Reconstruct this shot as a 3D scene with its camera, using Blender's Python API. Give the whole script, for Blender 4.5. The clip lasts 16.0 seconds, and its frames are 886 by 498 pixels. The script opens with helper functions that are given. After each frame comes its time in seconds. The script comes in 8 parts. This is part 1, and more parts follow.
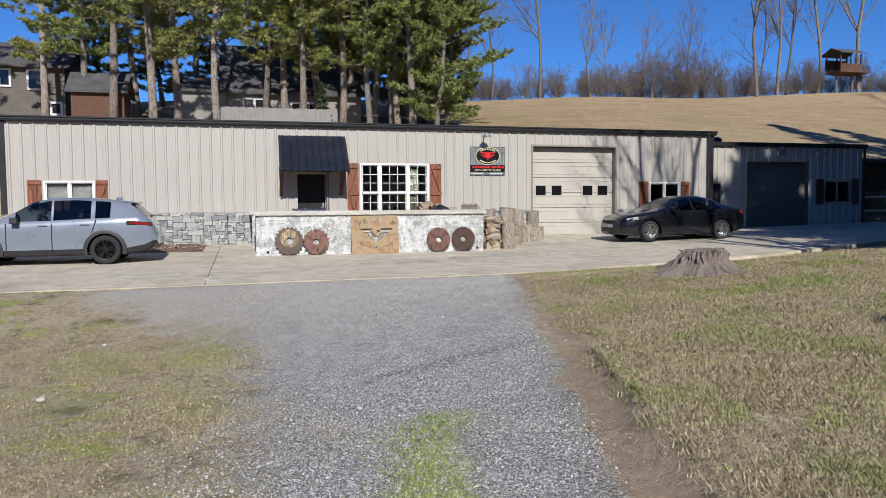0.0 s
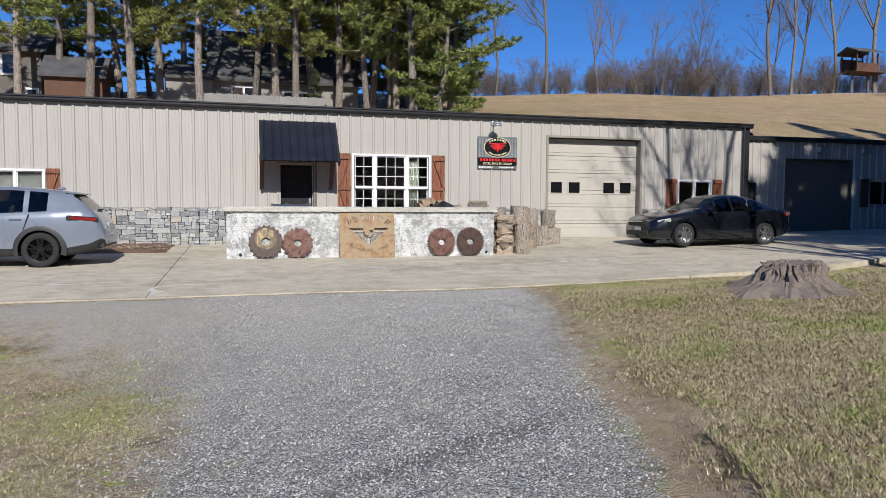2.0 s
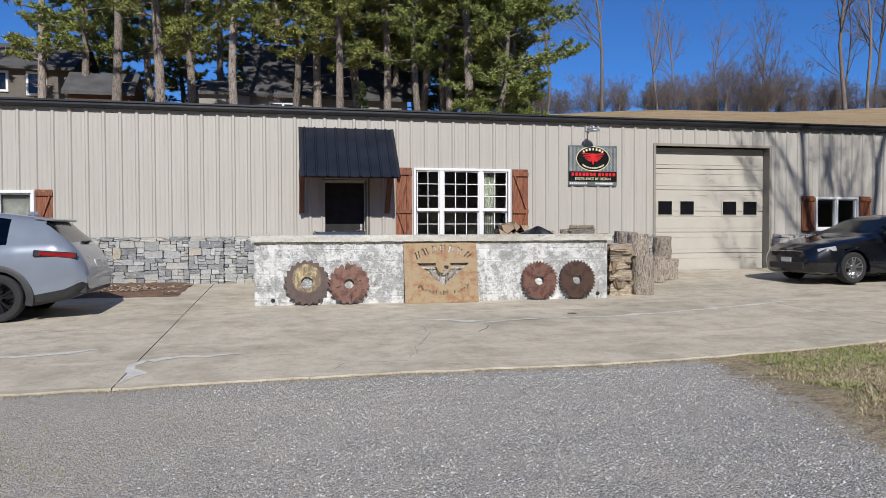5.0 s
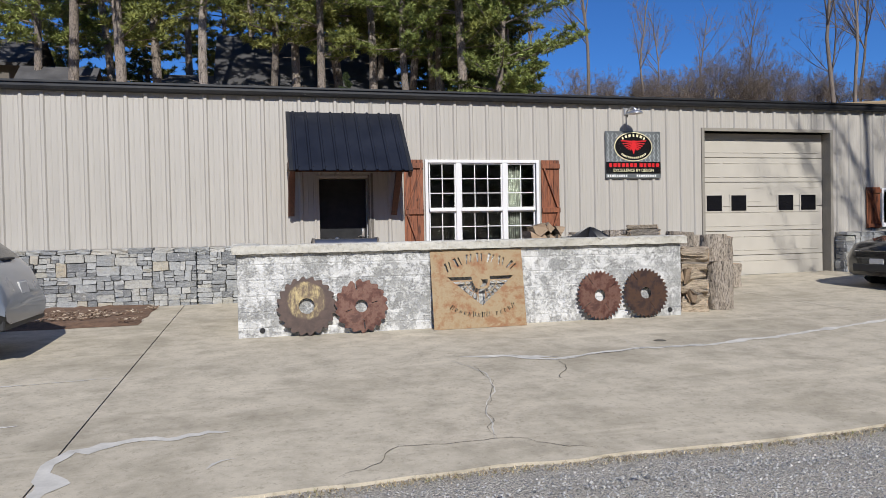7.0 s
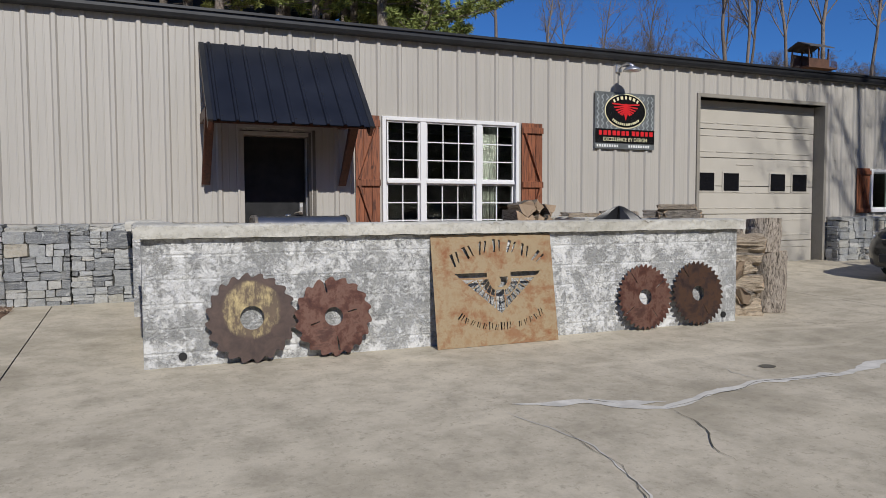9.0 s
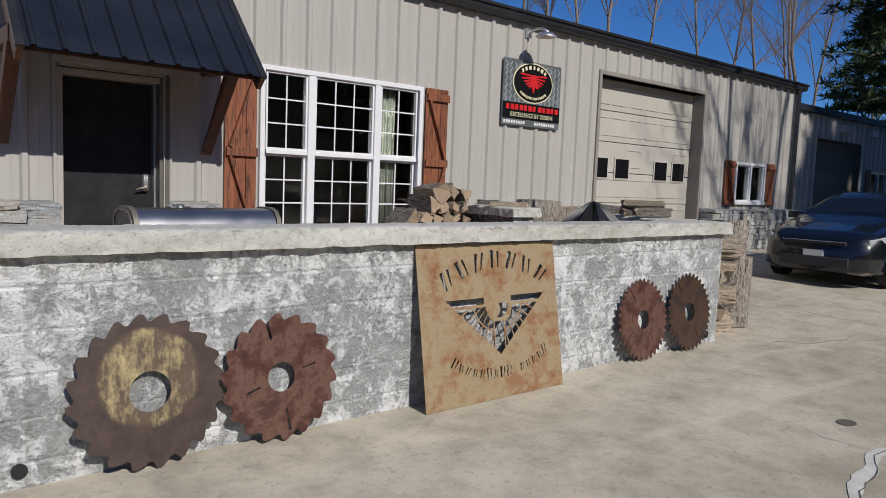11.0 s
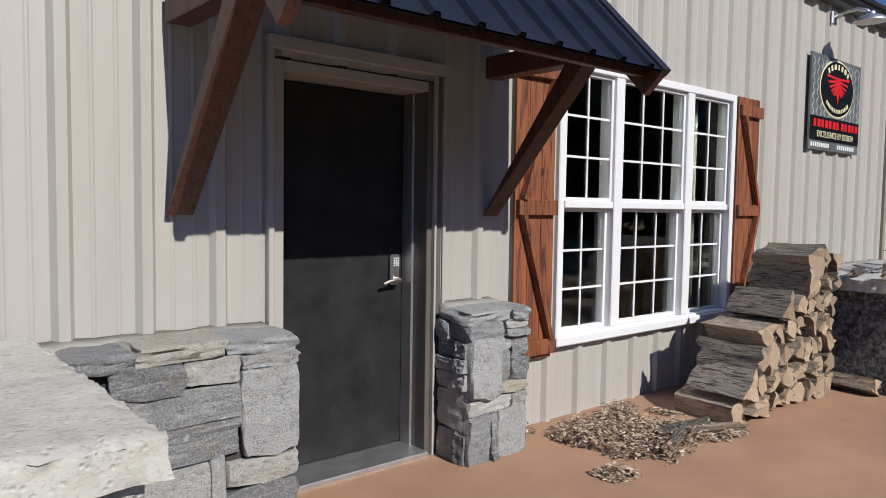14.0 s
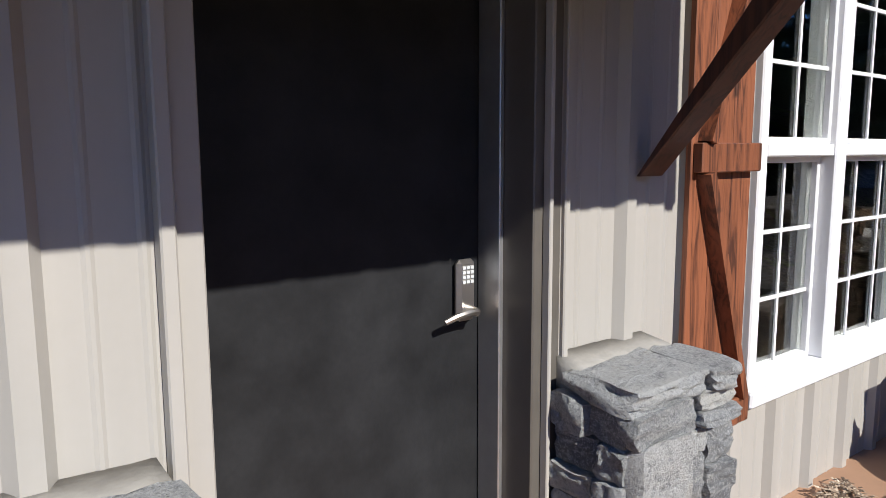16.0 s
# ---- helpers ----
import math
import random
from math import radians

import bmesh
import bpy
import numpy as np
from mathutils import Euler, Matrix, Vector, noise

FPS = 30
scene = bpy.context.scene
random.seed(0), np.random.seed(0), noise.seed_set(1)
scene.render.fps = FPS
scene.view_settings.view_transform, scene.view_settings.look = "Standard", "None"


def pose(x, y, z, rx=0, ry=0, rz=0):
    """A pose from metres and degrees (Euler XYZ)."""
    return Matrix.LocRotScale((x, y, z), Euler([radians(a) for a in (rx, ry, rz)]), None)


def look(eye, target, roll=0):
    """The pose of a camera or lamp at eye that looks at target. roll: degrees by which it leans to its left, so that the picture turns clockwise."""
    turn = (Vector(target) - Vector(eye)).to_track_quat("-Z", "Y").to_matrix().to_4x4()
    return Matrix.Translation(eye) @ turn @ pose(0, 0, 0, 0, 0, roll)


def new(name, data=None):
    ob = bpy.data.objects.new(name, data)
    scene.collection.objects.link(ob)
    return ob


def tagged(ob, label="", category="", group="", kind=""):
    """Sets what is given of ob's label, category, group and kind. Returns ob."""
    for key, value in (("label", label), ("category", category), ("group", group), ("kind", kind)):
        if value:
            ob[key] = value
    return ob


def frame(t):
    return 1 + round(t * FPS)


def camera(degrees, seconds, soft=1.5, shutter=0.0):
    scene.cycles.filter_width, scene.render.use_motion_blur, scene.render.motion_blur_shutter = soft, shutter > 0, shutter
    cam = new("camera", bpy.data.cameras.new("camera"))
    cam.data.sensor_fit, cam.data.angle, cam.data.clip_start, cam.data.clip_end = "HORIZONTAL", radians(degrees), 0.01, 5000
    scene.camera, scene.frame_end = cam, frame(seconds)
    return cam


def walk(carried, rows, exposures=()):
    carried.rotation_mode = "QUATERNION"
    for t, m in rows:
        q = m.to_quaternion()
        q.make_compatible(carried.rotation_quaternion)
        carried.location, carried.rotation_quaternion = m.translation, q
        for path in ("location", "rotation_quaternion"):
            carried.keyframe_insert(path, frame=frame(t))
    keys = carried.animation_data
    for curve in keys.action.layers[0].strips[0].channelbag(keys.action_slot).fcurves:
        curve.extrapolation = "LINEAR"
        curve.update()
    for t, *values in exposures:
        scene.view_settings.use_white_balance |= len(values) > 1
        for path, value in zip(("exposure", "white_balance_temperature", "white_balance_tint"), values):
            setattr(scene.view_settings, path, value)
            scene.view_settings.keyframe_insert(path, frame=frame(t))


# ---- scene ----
cam = camera(63.4, 16.0, soft=0.6)
METRES, EYE, TILT, LEAN, TURN = 23.04, 0.965, 0.0, 0.0, -15.2
ROWS = [
    (0.0, 0.0, 0.0, 0.0, -0.02, -3.43, 0.41),
    (0.5, -0.0007, 0.0292, -0.0017, -0.42, -3.97, 0.52),
    (1.0, -0.0017, 0.0618, -0.0029, -0.82, -4.52, 0.52),
    (1.5, -0.003, 0.0938, -0.0039, -0.85, -4.22, 0.01),
    (2.0, -0.0047, 0.1261, -0.0029, -0.05, -3.46, -0.3),
    (2.5, -0.0083, 0.1574, -0.002, 1.15, -2.77, -0.38),
    (3.0, -0.0128, 0.1885, -0.001, 2.04, -2.18, -0.2),
    (3.5, -0.0218, 0.2193, -0.0015, 2.66, -1.69, -0.26),
    (4.0, -0.0312, 0.2508, -0.0024, 3.57, -1.4, -0.16),
    (6.5, -0.083, 0.4034, -0.0006, 1.41, -1.52, 1.02),
    (7.0, -0.094, 0.4325, -0.0004, 1.04, -1.22, 1.2),
    (7.5, -0.1054, 0.4642, -0.0014, 0.79, -1.54, 1.26),
    (8.0, -0.1188, 0.4959, -0.0016, -0.35, -2.12, 0.94),
    (8.5, -0.1316, 0.5277, -0.0014, -3.7, -2.71, 0.56),
    (9.0, -0.1446, 0.5619, -0.0, -7.86, -3.06, 0.21),
    (9.5, -0.1543, 0.5893, 0.0027, -11.44, -3.3, -0.35),
    (12.0, -0.21, 0.7329, 0.0106, -29.18, -5.83, -2.78),
    (12.5, -0.2217, 0.7658, 0.0127, -27.11, -4.17, -2.57),
    (13.0, -0.2308, 0.7966, 0.0156, -24.91, -2.88, -2.0),
    (13.5, -0.2371, 0.8297, 0.0164, -24.28, -2.31, -1.39),
    (14.0, -0.2395, 0.8606, 0.0186, -25.18, -3.46, -0.84),
    (14.5, -0.2383, 0.8905, 0.0175, -26.91, -5.1, 0.52),
    (15.0, -0.2353, 0.914, 0.0177, -27.83, -6.68, 0.84),
    (15.5, -0.2226, 0.9322, 0.0183, -26.12, -7.15, 0.5),
    (16.0, -0.2093, 0.9506, 0.0193, -22.63, -7.62, 0.26),
]
walk(cam, [(t, pose(0, 0, EYE, TILT, LEAN, TURN) @ pose(METRES * x, METRES * y, METRES * z, 90 + pitch, roll, yaw)) for t, x, y, z, yaw, pitch, roll in ROWS],
     exposures=[(0.0, 0.32), (4.0, 0.20), (7.0, 0.17), (7.5, 0.17), (8.0, -0.08), (9.0, -0.15), (12.0, -0.13), (13.0, -0.08), (13.5, 0.02), (14.0, 0.14), (14.5, 0.16), (15.0, 0.06), (15.5, 0.22), (16.0, 0.49)])

# ---- world and sun ----
SUN_EL, SUN_AZ = 36.0, 182.0
world = bpy.data.worlds.new("sky_world")
scene.world = world
world.use_nodes = True
wn = world.node_tree.nodes
sky = wn.new("ShaderNodeTexSky")
sky.sky_type, sky.sun_disc = "NISHITA", False
sky.sun_elevation, sky.sun_rotation = radians(SUN_EL), radians(SUN_AZ)
sky.altitude, sky.air_density, sky.dust_density, sky.ozone_density = 1500, 1.0, 0.0, 4.0
wn["Background"].inputs[1].default_value = 0.068
tint = wn.new("ShaderNodeMix")
tint.data_type, tint.blend_type = "RGBA", "MULTIPLY"
tint.inputs[0].default_value = 1.0
tint.inputs[7].default_value = (0.43, 0.84, 1.38, 1)
world.node_tree.links.new(sky.outputs[0], tint.inputs[6])
world.node_tree.links.new(tint.outputs[2], wn["Background"].inputs[0])
sun = new("sun", bpy.data.lights.new("sun", "SUN"))
sun.data.energy, sun.data.angle, sun.data.color = 4.25, radians(0.53), (1.0, 0.97, 0.92)
to_sun = Vector((math.sin(radians(SUN_AZ)) * math.cos(radians(SUN_EL)), math.cos(radians(SUN_AZ)) * math.cos(radians(SUN_EL)), math.sin(radians(SUN_EL))))
sun.matrix_world = look(to_sun * 60, (0, 0, 0))

# ---- material tools ----
def nodes_of(name):
    m = bpy.data.materials.new(name)
    m.use_nodes = True
    return m, m.node_tree, m.node_tree.nodes["Principled BSDF"]


def link(nt, a, b):
    nt.links.new(a, b)


def coords(nt, scale=(1, 1, 1)):
    """World-size coordinates of a mesh (object space in metres)."""
    tc, mp = nt.nodes.new("ShaderNodeTexCoord"), nt.nodes.new("ShaderNodeMapping")
    mp.inputs["Scale"].default_value = scale
    link(nt, tc.outputs["Object"], mp.inputs[0])
    return mp.outputs[0]


def noise_tex(nt, vec, scale, detail=4.0, rough=0.6, dist=0.0):
    n = nt.nodes.new("ShaderNodeTexNoise")
    n.inputs["Scale"].default_value, n.inputs["Detail"].default_value = scale, detail
    n.inputs["Roughness"].default_value, n.inputs["Distortion"].default_value = rough, dist
    link(nt, vec, n.inputs["Vector"])
    return n.outputs["Fac"]


def voronoi(nt, vec, scale, feature="F1", out="Distance", rand=1.0):
    n = nt.nodes.new("ShaderNodeTexVoronoi")
    n.feature = feature
    n.inputs["Scale"].default_value, n.inputs["Randomness"].default_value = scale, rand
    link(nt, vec, n.inputs["Vector"])
    return n.outputs[out]


def ramp(nt, fac, stops, ease="LINEAR"):
    r = nt.nodes.new("ShaderNodeValToRGB")
    r.color_ramp.interpolation = ease
    el = r.color_ramp.elements
    while len(el) < len(stops):
        el.new(0.5)
    for e, (p, c) in zip(el, stops):
        e.position = p
        e.color = (*c, 1) if isinstance(c, tuple) else (c, c, c, 1)
    link(nt, fac, r.inputs[0])
    return r.outputs[0]


def mix(nt, fac, a, b, mode="MIX"):
    n = nt.nodes.new("ShaderNodeMix")
    n.data_type, n.blend_type = "RGBA", mode
    for sock, v in ((n.inputs[0], fac), (n.inputs[6], a), (n.inputs[7], b)):
        if isinstance(v, (int, float)):
            sock.default_value = v
        elif isinstance(v, tuple):
            sock.default_value = (*v, 1)
        else:
            link(nt, v, sock)
    return n.outputs[2]


def calc(nt, op, a, b=0.0, c=0.0):
    n = nt.nodes.new("ShaderNodeMath")
    n.operation = op
    for sock, v in zip(n.inputs, (a, b, c)):
        if isinstance(v, (int, float)):
            sock.default_value = v
        else:
            link(nt, v, sock)
    return n.outputs[0]


def bump(nt, bsdf, height, strength=0.4, dist=0.01):
    b = nt.nodes.new("ShaderNodeBump")
    b.inputs["Strength"].default_value, b.inputs["Distance"].default_value = strength, dist
    link(nt, height, b.inputs["Height"])
    link(nt, b.outputs[0], bsdf.inputs["Normal"])


def simple(name, col, rough=0.6, metal=0.0, vary=0.15, scale=6.0, grain=60.0, relief=0.15, stretch=(1, 1, 1), coat=0.0, per_piece=0.0, spec=0.5):
    """A worn plain surface: base colour varied at two scales, with fine relief."""
    m, nt, b = nodes_of(name)
    v = coords(nt, stretch)
    big, fine = noise_tex(nt, v, scale), noise_tex(nt, v, grain, 3)
    lo = tuple(c * (1 - vary) for c in col)
    hi = tuple(min(1, c * (1 + vary)) for c in col)
    c1 = ramp(nt, big, [(0.3, lo), (0.7, hi)])
    c2 = mix(nt, calc(nt, "MULTIPLY", fine, vary * 1.2), c1, tuple(c * 0.5 for c in col))
    if per_piece:
        oi = nt.nodes.new("ShaderNodeObjectInfo")
        f = calc(nt, "MULTIPLY_ADD", oi.outputs["Random"], 2 * per_piece, 1 - per_piece)
        hsv = nt.nodes.new("ShaderNodeHueSaturation")
        link(nt, c2, hsv.inputs["Color"])
        link(nt, f, hsv.inputs["Value"])
        c2 = hsv.outputs[0]
    link(nt, c2, b.inputs["Base Color"])
    link(nt, calc(nt, "MULTIPLY_ADD", big, 0.2, rough - 0.1), b.inputs["Roughness"])
    b.inputs["Metallic"].default_value = metal
    b.inputs["Coat Weight"].default_value = coat
    b.inputs["Coat Roughness"].default_value = 0.04
    b.inputs["Specular IOR Level"].default_value = spec
    if relief:
        bump(nt, b, fine, relief, 0.004)
    return m


# ---- mesh tools ----
def quad(bm, *pts):
    return bm.faces.new([bm.verts.new(p) for p in pts])


def box(bm, x0, x1, y0, y1, z0, z1, m=None, bevel=0.0):
    r = bmesh.ops.create_cube(bm, size=1.0)
    mat = Matrix.Translation(((x0 + x1) / 2, (y0 + y1) / 2, (z0 + z1) / 2)) @ Matrix.Diagonal((abs(x1 - x0), abs(y1 - y0), abs(z1 - z0), 1))
    bmesh.ops.transform(bm, matrix=(m @ mat) if m else mat, verts=r["verts"])
    if bevel:
        edges = list({e for v in r["verts"] for e in v.link_edges})
        bmesh.ops.bevel(bm, geom=edges, offset=bevel, segments=1, affect="EDGES", profile=0.5)


def tube(bm, pts, radii, sides=8, caps=True):
    """A tapered tube along points."""
    rings = []
    pts = [Vector(p) for p in pts]
    for i, (p, r) in enumerate(zip(pts, radii)):
        d = (pts[min(i + 1, len(pts) - 1)] - pts[max(i - 1, 0)])
        d = d.normalized() if d.length > 1e-9 else Vector((0, 0, 1))
        u = d.cross(Vector((0.31, 0.17, 0.93))) if abs(d.z) < 0.95 else d.cross(Vector((1, 0.1, 0)))
        u.normalize()
        w = d.cross(u)
        rings.append([bm.verts.new(p + r * (u * math.cos(a) + w * math.sin(a))) for a in (2 * math.pi * k / sides for k in range(sides))])
    for a, b in zip(rings, rings[1:]):
        for k in range(sides):
            bm.faces.new((a[k], a[(k + 1) % sides], b[(k + 1) % sides], b[k]))
    if caps and sides > 2:
        bm.faces.new(rings[0][::-1])
        bm.faces.new(rings[-1])
    return rings


def mesh_ob(name, bm, material, parent=None, smooth=False, normals=True):
    me = bpy.data.meshes.new(name)
    if normals:
        bmesh.ops.recalc_face_normals(bm, faces=bm.faces)
    bm.to_mesh(me)
    bm.free()
    for m in material if isinstance(material, (list, tuple)) else [material]:
        me.materials.append(m)
    if smooth:
        me.shade_smooth()
        if smooth is not True:
            me.set_sharp_from_angle(angle=radians(smooth))
    ob = new(name, me)
    if parent is not None:
        ob.parent = parent
    return ob


def part(name, bm, material, parent, label="", smooth=False):
    ob = mesh_ob(name, bm, material, parent, smooth)
    return tagged(ob, label) if label else ob


def thing(name, loc, label, category, group="", kind="", rz=0.0):
    e = new(name)
    e.matrix_world = pose(*loc, 0, 0, rz)
    e.empty_display_size = 0.1
    return tagged(e, label, category, group, kind)


def block(name, material, parent, x0, x1, y0, y1, z0, z1, bevel=0.0, label="", m=None):
    bm = bmesh.new()
    box(bm, x0, x1, y0, y1, z0, z1, m, bevel)
    return part(name, bm, material, parent, label)


def rough_up(bm, amount, scale, seed=0.0):
    for v in bm.verts:
        n = noise.noise_vector(v.co * scale + Vector((seed, seed * 1.7, 0)))
        v.co += n * amount

# ---- materials ----
def siding_material():
    m, nt, b = nodes_of("painted_steel_siding")
    v = coords(nt)
    streak = noise_tex(nt, coords(nt, (3, 3, 0.25)), 2.5, 4)
    fine = noise_tex(nt, v, 35, 2)
    c = ramp(nt, streak, [(0.3, (0.405, 0.382, 0.345)), (0.75, (0.45, 0.425, 0.388))])
    link(nt, mix(nt, calc(nt, "MULTIPLY", fine, 0.12), c, (0.25, 0.23, 0.2)), b.inputs["Base Color"])
    b.inputs["Roughness"].default_value = 0.42
    bump(nt, b, noise_tex(nt, coords(nt, (6, 6, 1.2)), 1.0, 2), 0.12, 0.01)
    return m


def concrete_material(name, base, dark, stains=0.5, rough_top=False):
    m, nt, b = nodes_of(name)
    v = coords(nt)
    big = noise_tex(nt, v, 0.55, 6, 0.65, 0.4)
    mid = noise_tex(nt, v, 3.2, 6, 0.7)
    fine = noise_tex(nt, v, 70, 3)
    c = ramp(nt, big, [(0.3, dark), (0.5, base), (0.72, tuple(min(1, x * 1.13) for x in base))])
    c = mix(nt, ramp(nt, mid, [(0.42, 0.0), (0.75, stains)]), c, tuple(x * 0.72 for x in dark))
    c = mix(nt, calc(nt, "MULTIPLY", fine, 0.25), c, tuple(x * 0.6 for x in dark))
    pale = ramp(nt, noise_tex(nt, coords(nt, (0.35, 1.3, 1)), 1.1, 5, 0.6, 0.8), [(0.56, 0.0), (0.70, 0.5)])
    c = mix(nt, pale, c, tuple(min(1, x * 1.22) for x in base))
    speck = noise_tex(nt, v, 19, 6, 0.8)
    c = mix(nt, ramp(nt, speck, [(0.36, 0.5), (0.46, 0.0)]), c, tuple(x * 0.62 for x in dark))
    link(nt, c, b.inputs["Base Color"])
    b.inputs["Roughness"].default_value = 0.85
    if rough_top:
        pits = ramp(nt, voronoi(nt, v, 38), [(0.0, 0.0), (0.32, 1.0)])
        grit = noise_tex(nt, v, 26, 6, 0.75)
        link(nt, mix(nt, ramp(nt, grit, [(0.34, 0.5), (0.46, 0.0)]), c, tuple(x * 0.6 for x in dark)), b.inputs["Base Color"])
        bump(nt, b, calc(nt, "ADD", calc(nt, "MULTIPLY", pits, 0.5), calc(nt, "MULTIPLY", grit, 0.8)), 0.8, 0.010)
    else:
        bump(nt, b, calc(nt, "ADD", fine, calc(nt, "MULTIPLY", mid, 1.5)), 0.35, 0.005)
    return m


def ground_material():
    """Gravel drive between worn winter grass: gravel, bare soil, straw grass and moss by place."""
    m, nt, b = nodes_of("gravel_and_winter_grass")
    v = coords(nt)
    sep = nt.nodes.new("ShaderNodeSeparateXYZ")
    link(nt, v, sep.inputs[0])
    X, Y = sep.outputs[0], sep.outputs[1]
    n1, n2, n3 = noise_tex(nt, v, 0.6, 5, 0.65), noise_tex(nt, v, 2.7, 5, 0.7), noise_tex(nt, v, 11, 4, 0.7)
    wob = calc(nt, "ADD", calc(nt, "MULTIPLY_ADD", n1, 2.2, -1.1), calc(nt, "MULTIPLY_ADD", n2, 1.3, -0.65))
    # distance inside the right and the left edge of the drive
    right = calc(nt, "ADD", calc(nt, "SUBTRACT", calc(nt, "MULTIPLY_ADD", Y, 0.305, 0.92), X), calc(nt, "MULTIPLY", wob, 0.36))
    left = calc(nt, "ADD", calc(nt, "SUBTRACT", X, calc(nt, "MULTIPLY_ADD", Y, 0.03, -0.45)), calc(nt, "ADD", wob, calc(nt, "MULTIPLY", ramp(nt, calc(nt, "MULTIPLY_ADD", Y, 0.1, -0.85), [(0.0, 0.0), (0.5, 1.0)]), 2.6)))
    gravel = calc(nt, "MINIMUM", ramp(nt, calc(nt, "MULTIPLY_ADD", left, 0.6, 0.3), [(0.25, 0.0), (0.6, 1.0)]), ramp(nt, calc(nt, "ADD", calc(nt, "MULTIPLY_ADD", right, 1.6, 0.3), calc(nt, "MULTIPLY_ADD", n3, 1.3, -0.65)), [(0.12, 0.0), (0.62, 1.0)]))
    cell = nt.nodes.new("ShaderNodeTexVoronoi")
    cell.inputs["Scale"].default_value = 72
    link(nt, v, cell.inputs["Vector"])
    hue = nt.nodes.new("ShaderNodeSeparateColor")
    link(nt, cell.outputs["Color"], hue.inputs[0])
    stone = ramp(nt, hue.outputs[0], [(0.0, (0.19, 0.19, 0.192)), (0.3, (0.43, 0.425, 0.415)), (0.7, (0.62, 0.61, 0.59)), (0.9, (0.76, 0.74, 0.70)), (1.0, (0.9, 0.88, 0.83))])
    stone = mix(nt, ramp(nt, cell.outputs["Distance"], [(0.36, 0.0), (0.64, 0.9)]), stone, (0.15, 0.145, 0.135))
    stone = mix(nt, ramp(nt, n2, [(0.45, 0.0), (0.68, 0.4)]), stone, (0.50, 0.44, 0.36))
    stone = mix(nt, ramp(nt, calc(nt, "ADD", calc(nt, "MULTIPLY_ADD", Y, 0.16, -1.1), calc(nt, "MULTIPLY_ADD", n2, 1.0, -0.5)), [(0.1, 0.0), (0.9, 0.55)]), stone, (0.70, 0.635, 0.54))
    straw = ramp(nt, n3, [(0.25, (0.40, 0.31, 0.175)), (0.5, (0.64, 0.52, 0.31)), (0.75, (0.80, 0.68, 0.44))])
    fibre = noise_tex(nt, coords(nt, (1, 1, 1)), 130, 2, 0.6, 1.5)
    straw = mix(nt, ramp(nt, fibre, [(0.4, 0.0), (0.65, 0.6)]), straw, (0.19, 0.155, 0.095))
    soil = ramp(nt, n3, [(0.3, (0.36, 0.26, 0.18)), (0.7, (0.52, 0.40, 0.29))])
    litter_col = mix(nt, ramp(nt, fibre, [(0.4, 0.0), (0.6, 0.7)]), ramp(nt, n3, [(0.3, (0.42, 0.31, 0.205)), (0.7, (0.68, 0.54, 0.39))]), (0.16, 0.125, 0.09))
    land = mix(nt, ramp(nt, calc(nt, "ADD", calc(nt, "MULTIPLY", n2, 0.6), calc(nt, "MULTIPLY", n3, 0.4)), [(0.44, 0.0), (0.54, 1.0)]), litter_col, straw)
    m1 = noise_tex(nt, v, 0.85, 5, 0.7, 0.3)
    moss_col = mix(nt, ramp(nt, n3, [(0.4, 0.0), (0.6, 0.6)]), ramp(nt, fibre, [(0.35, (0.20, 0.27, 0.035)), (0.65, (0.42, 0.50, 0.10))]), (0.52, 0.49, 0.18))
    land = mix(nt, ramp(nt, calc(nt, "ADD", m1, calc(nt, "MULTIPLY_ADD", n3, 0.25, -0.125)), [(0.545, 0.0), (0.58, 0.92)]), land, moss_col)
    dark_turf = noise_tex(nt, v, 1.9, 4, 0.7)
    land = mix(nt, ramp(nt, dark_turf, [(0.54, 0.0), (0.64, 0.75)]), land, (0.13, 0.13, 0.05))
    mottle = noise_tex(nt, v, 24, 6, 0.8)
    land = mix(nt, ramp(nt, mottle, [(0.40, 0.7), (0.46, 0.0)]), land, (0.13, 0.10, 0.05))
    land = mix(nt, ramp(nt, mottle, [(0.54, 0.0), (0.64, 0.6)]), land, (0.66, 0.57, 0.41))
    # the left verge is thinner, with more bare earth and loose stone
    thin = calc(nt, "MULTIPLY", ramp(nt, calc(nt, "MULTIPLY_ADD", X, -0.25, 0.5), [(0.4, 0.0), (0.7, 1.0)]), ramp(nt, n2, [(0.45, 0.0), (0.6, 0.6)]))
    land = mix(nt, thin, land, mix(nt, 0.5, soil, stone))
    rut = calc(nt, "ABSOLUTE", calc(nt, "ADD", right, 0.24))
    land2 = mix(nt, calc(nt, "MULTIPLY", ramp(nt, calc(nt, "MULTIPLY_ADD", Y, -0.2, 1.9), [(0.0, 0.1), (0.7, 1.0)]), ramp(nt, rut, [(0.19, 0.97), (0.25, 0.0)])), mix(nt, gravel, land, stone), soil)
    # a strip of moss and grass left between the wheel tracks
    mid = calc(nt, "ADD", calc(nt, "POWER", calc(nt, "MULTIPLY", calc(nt, "SUBTRACT", X, calc(nt, "MULTIPLY_ADD", Y, 0.28, -0.10)), 3.4), 2), calc(nt, "POWER", calc(nt, "MULTIPLY", calc(nt, "SUBTRACT", Y, 3.7), 0.62), 2))
    land2 = mix(nt, ramp(nt, calc(nt, "ADD", mid, calc(nt, "MULTIPLY_ADD", n3, 1.6, -0.8)), [(0.5, 0.85), (1.1, 0.0)]), land2, mix(nt, 0.5, moss_col, straw))
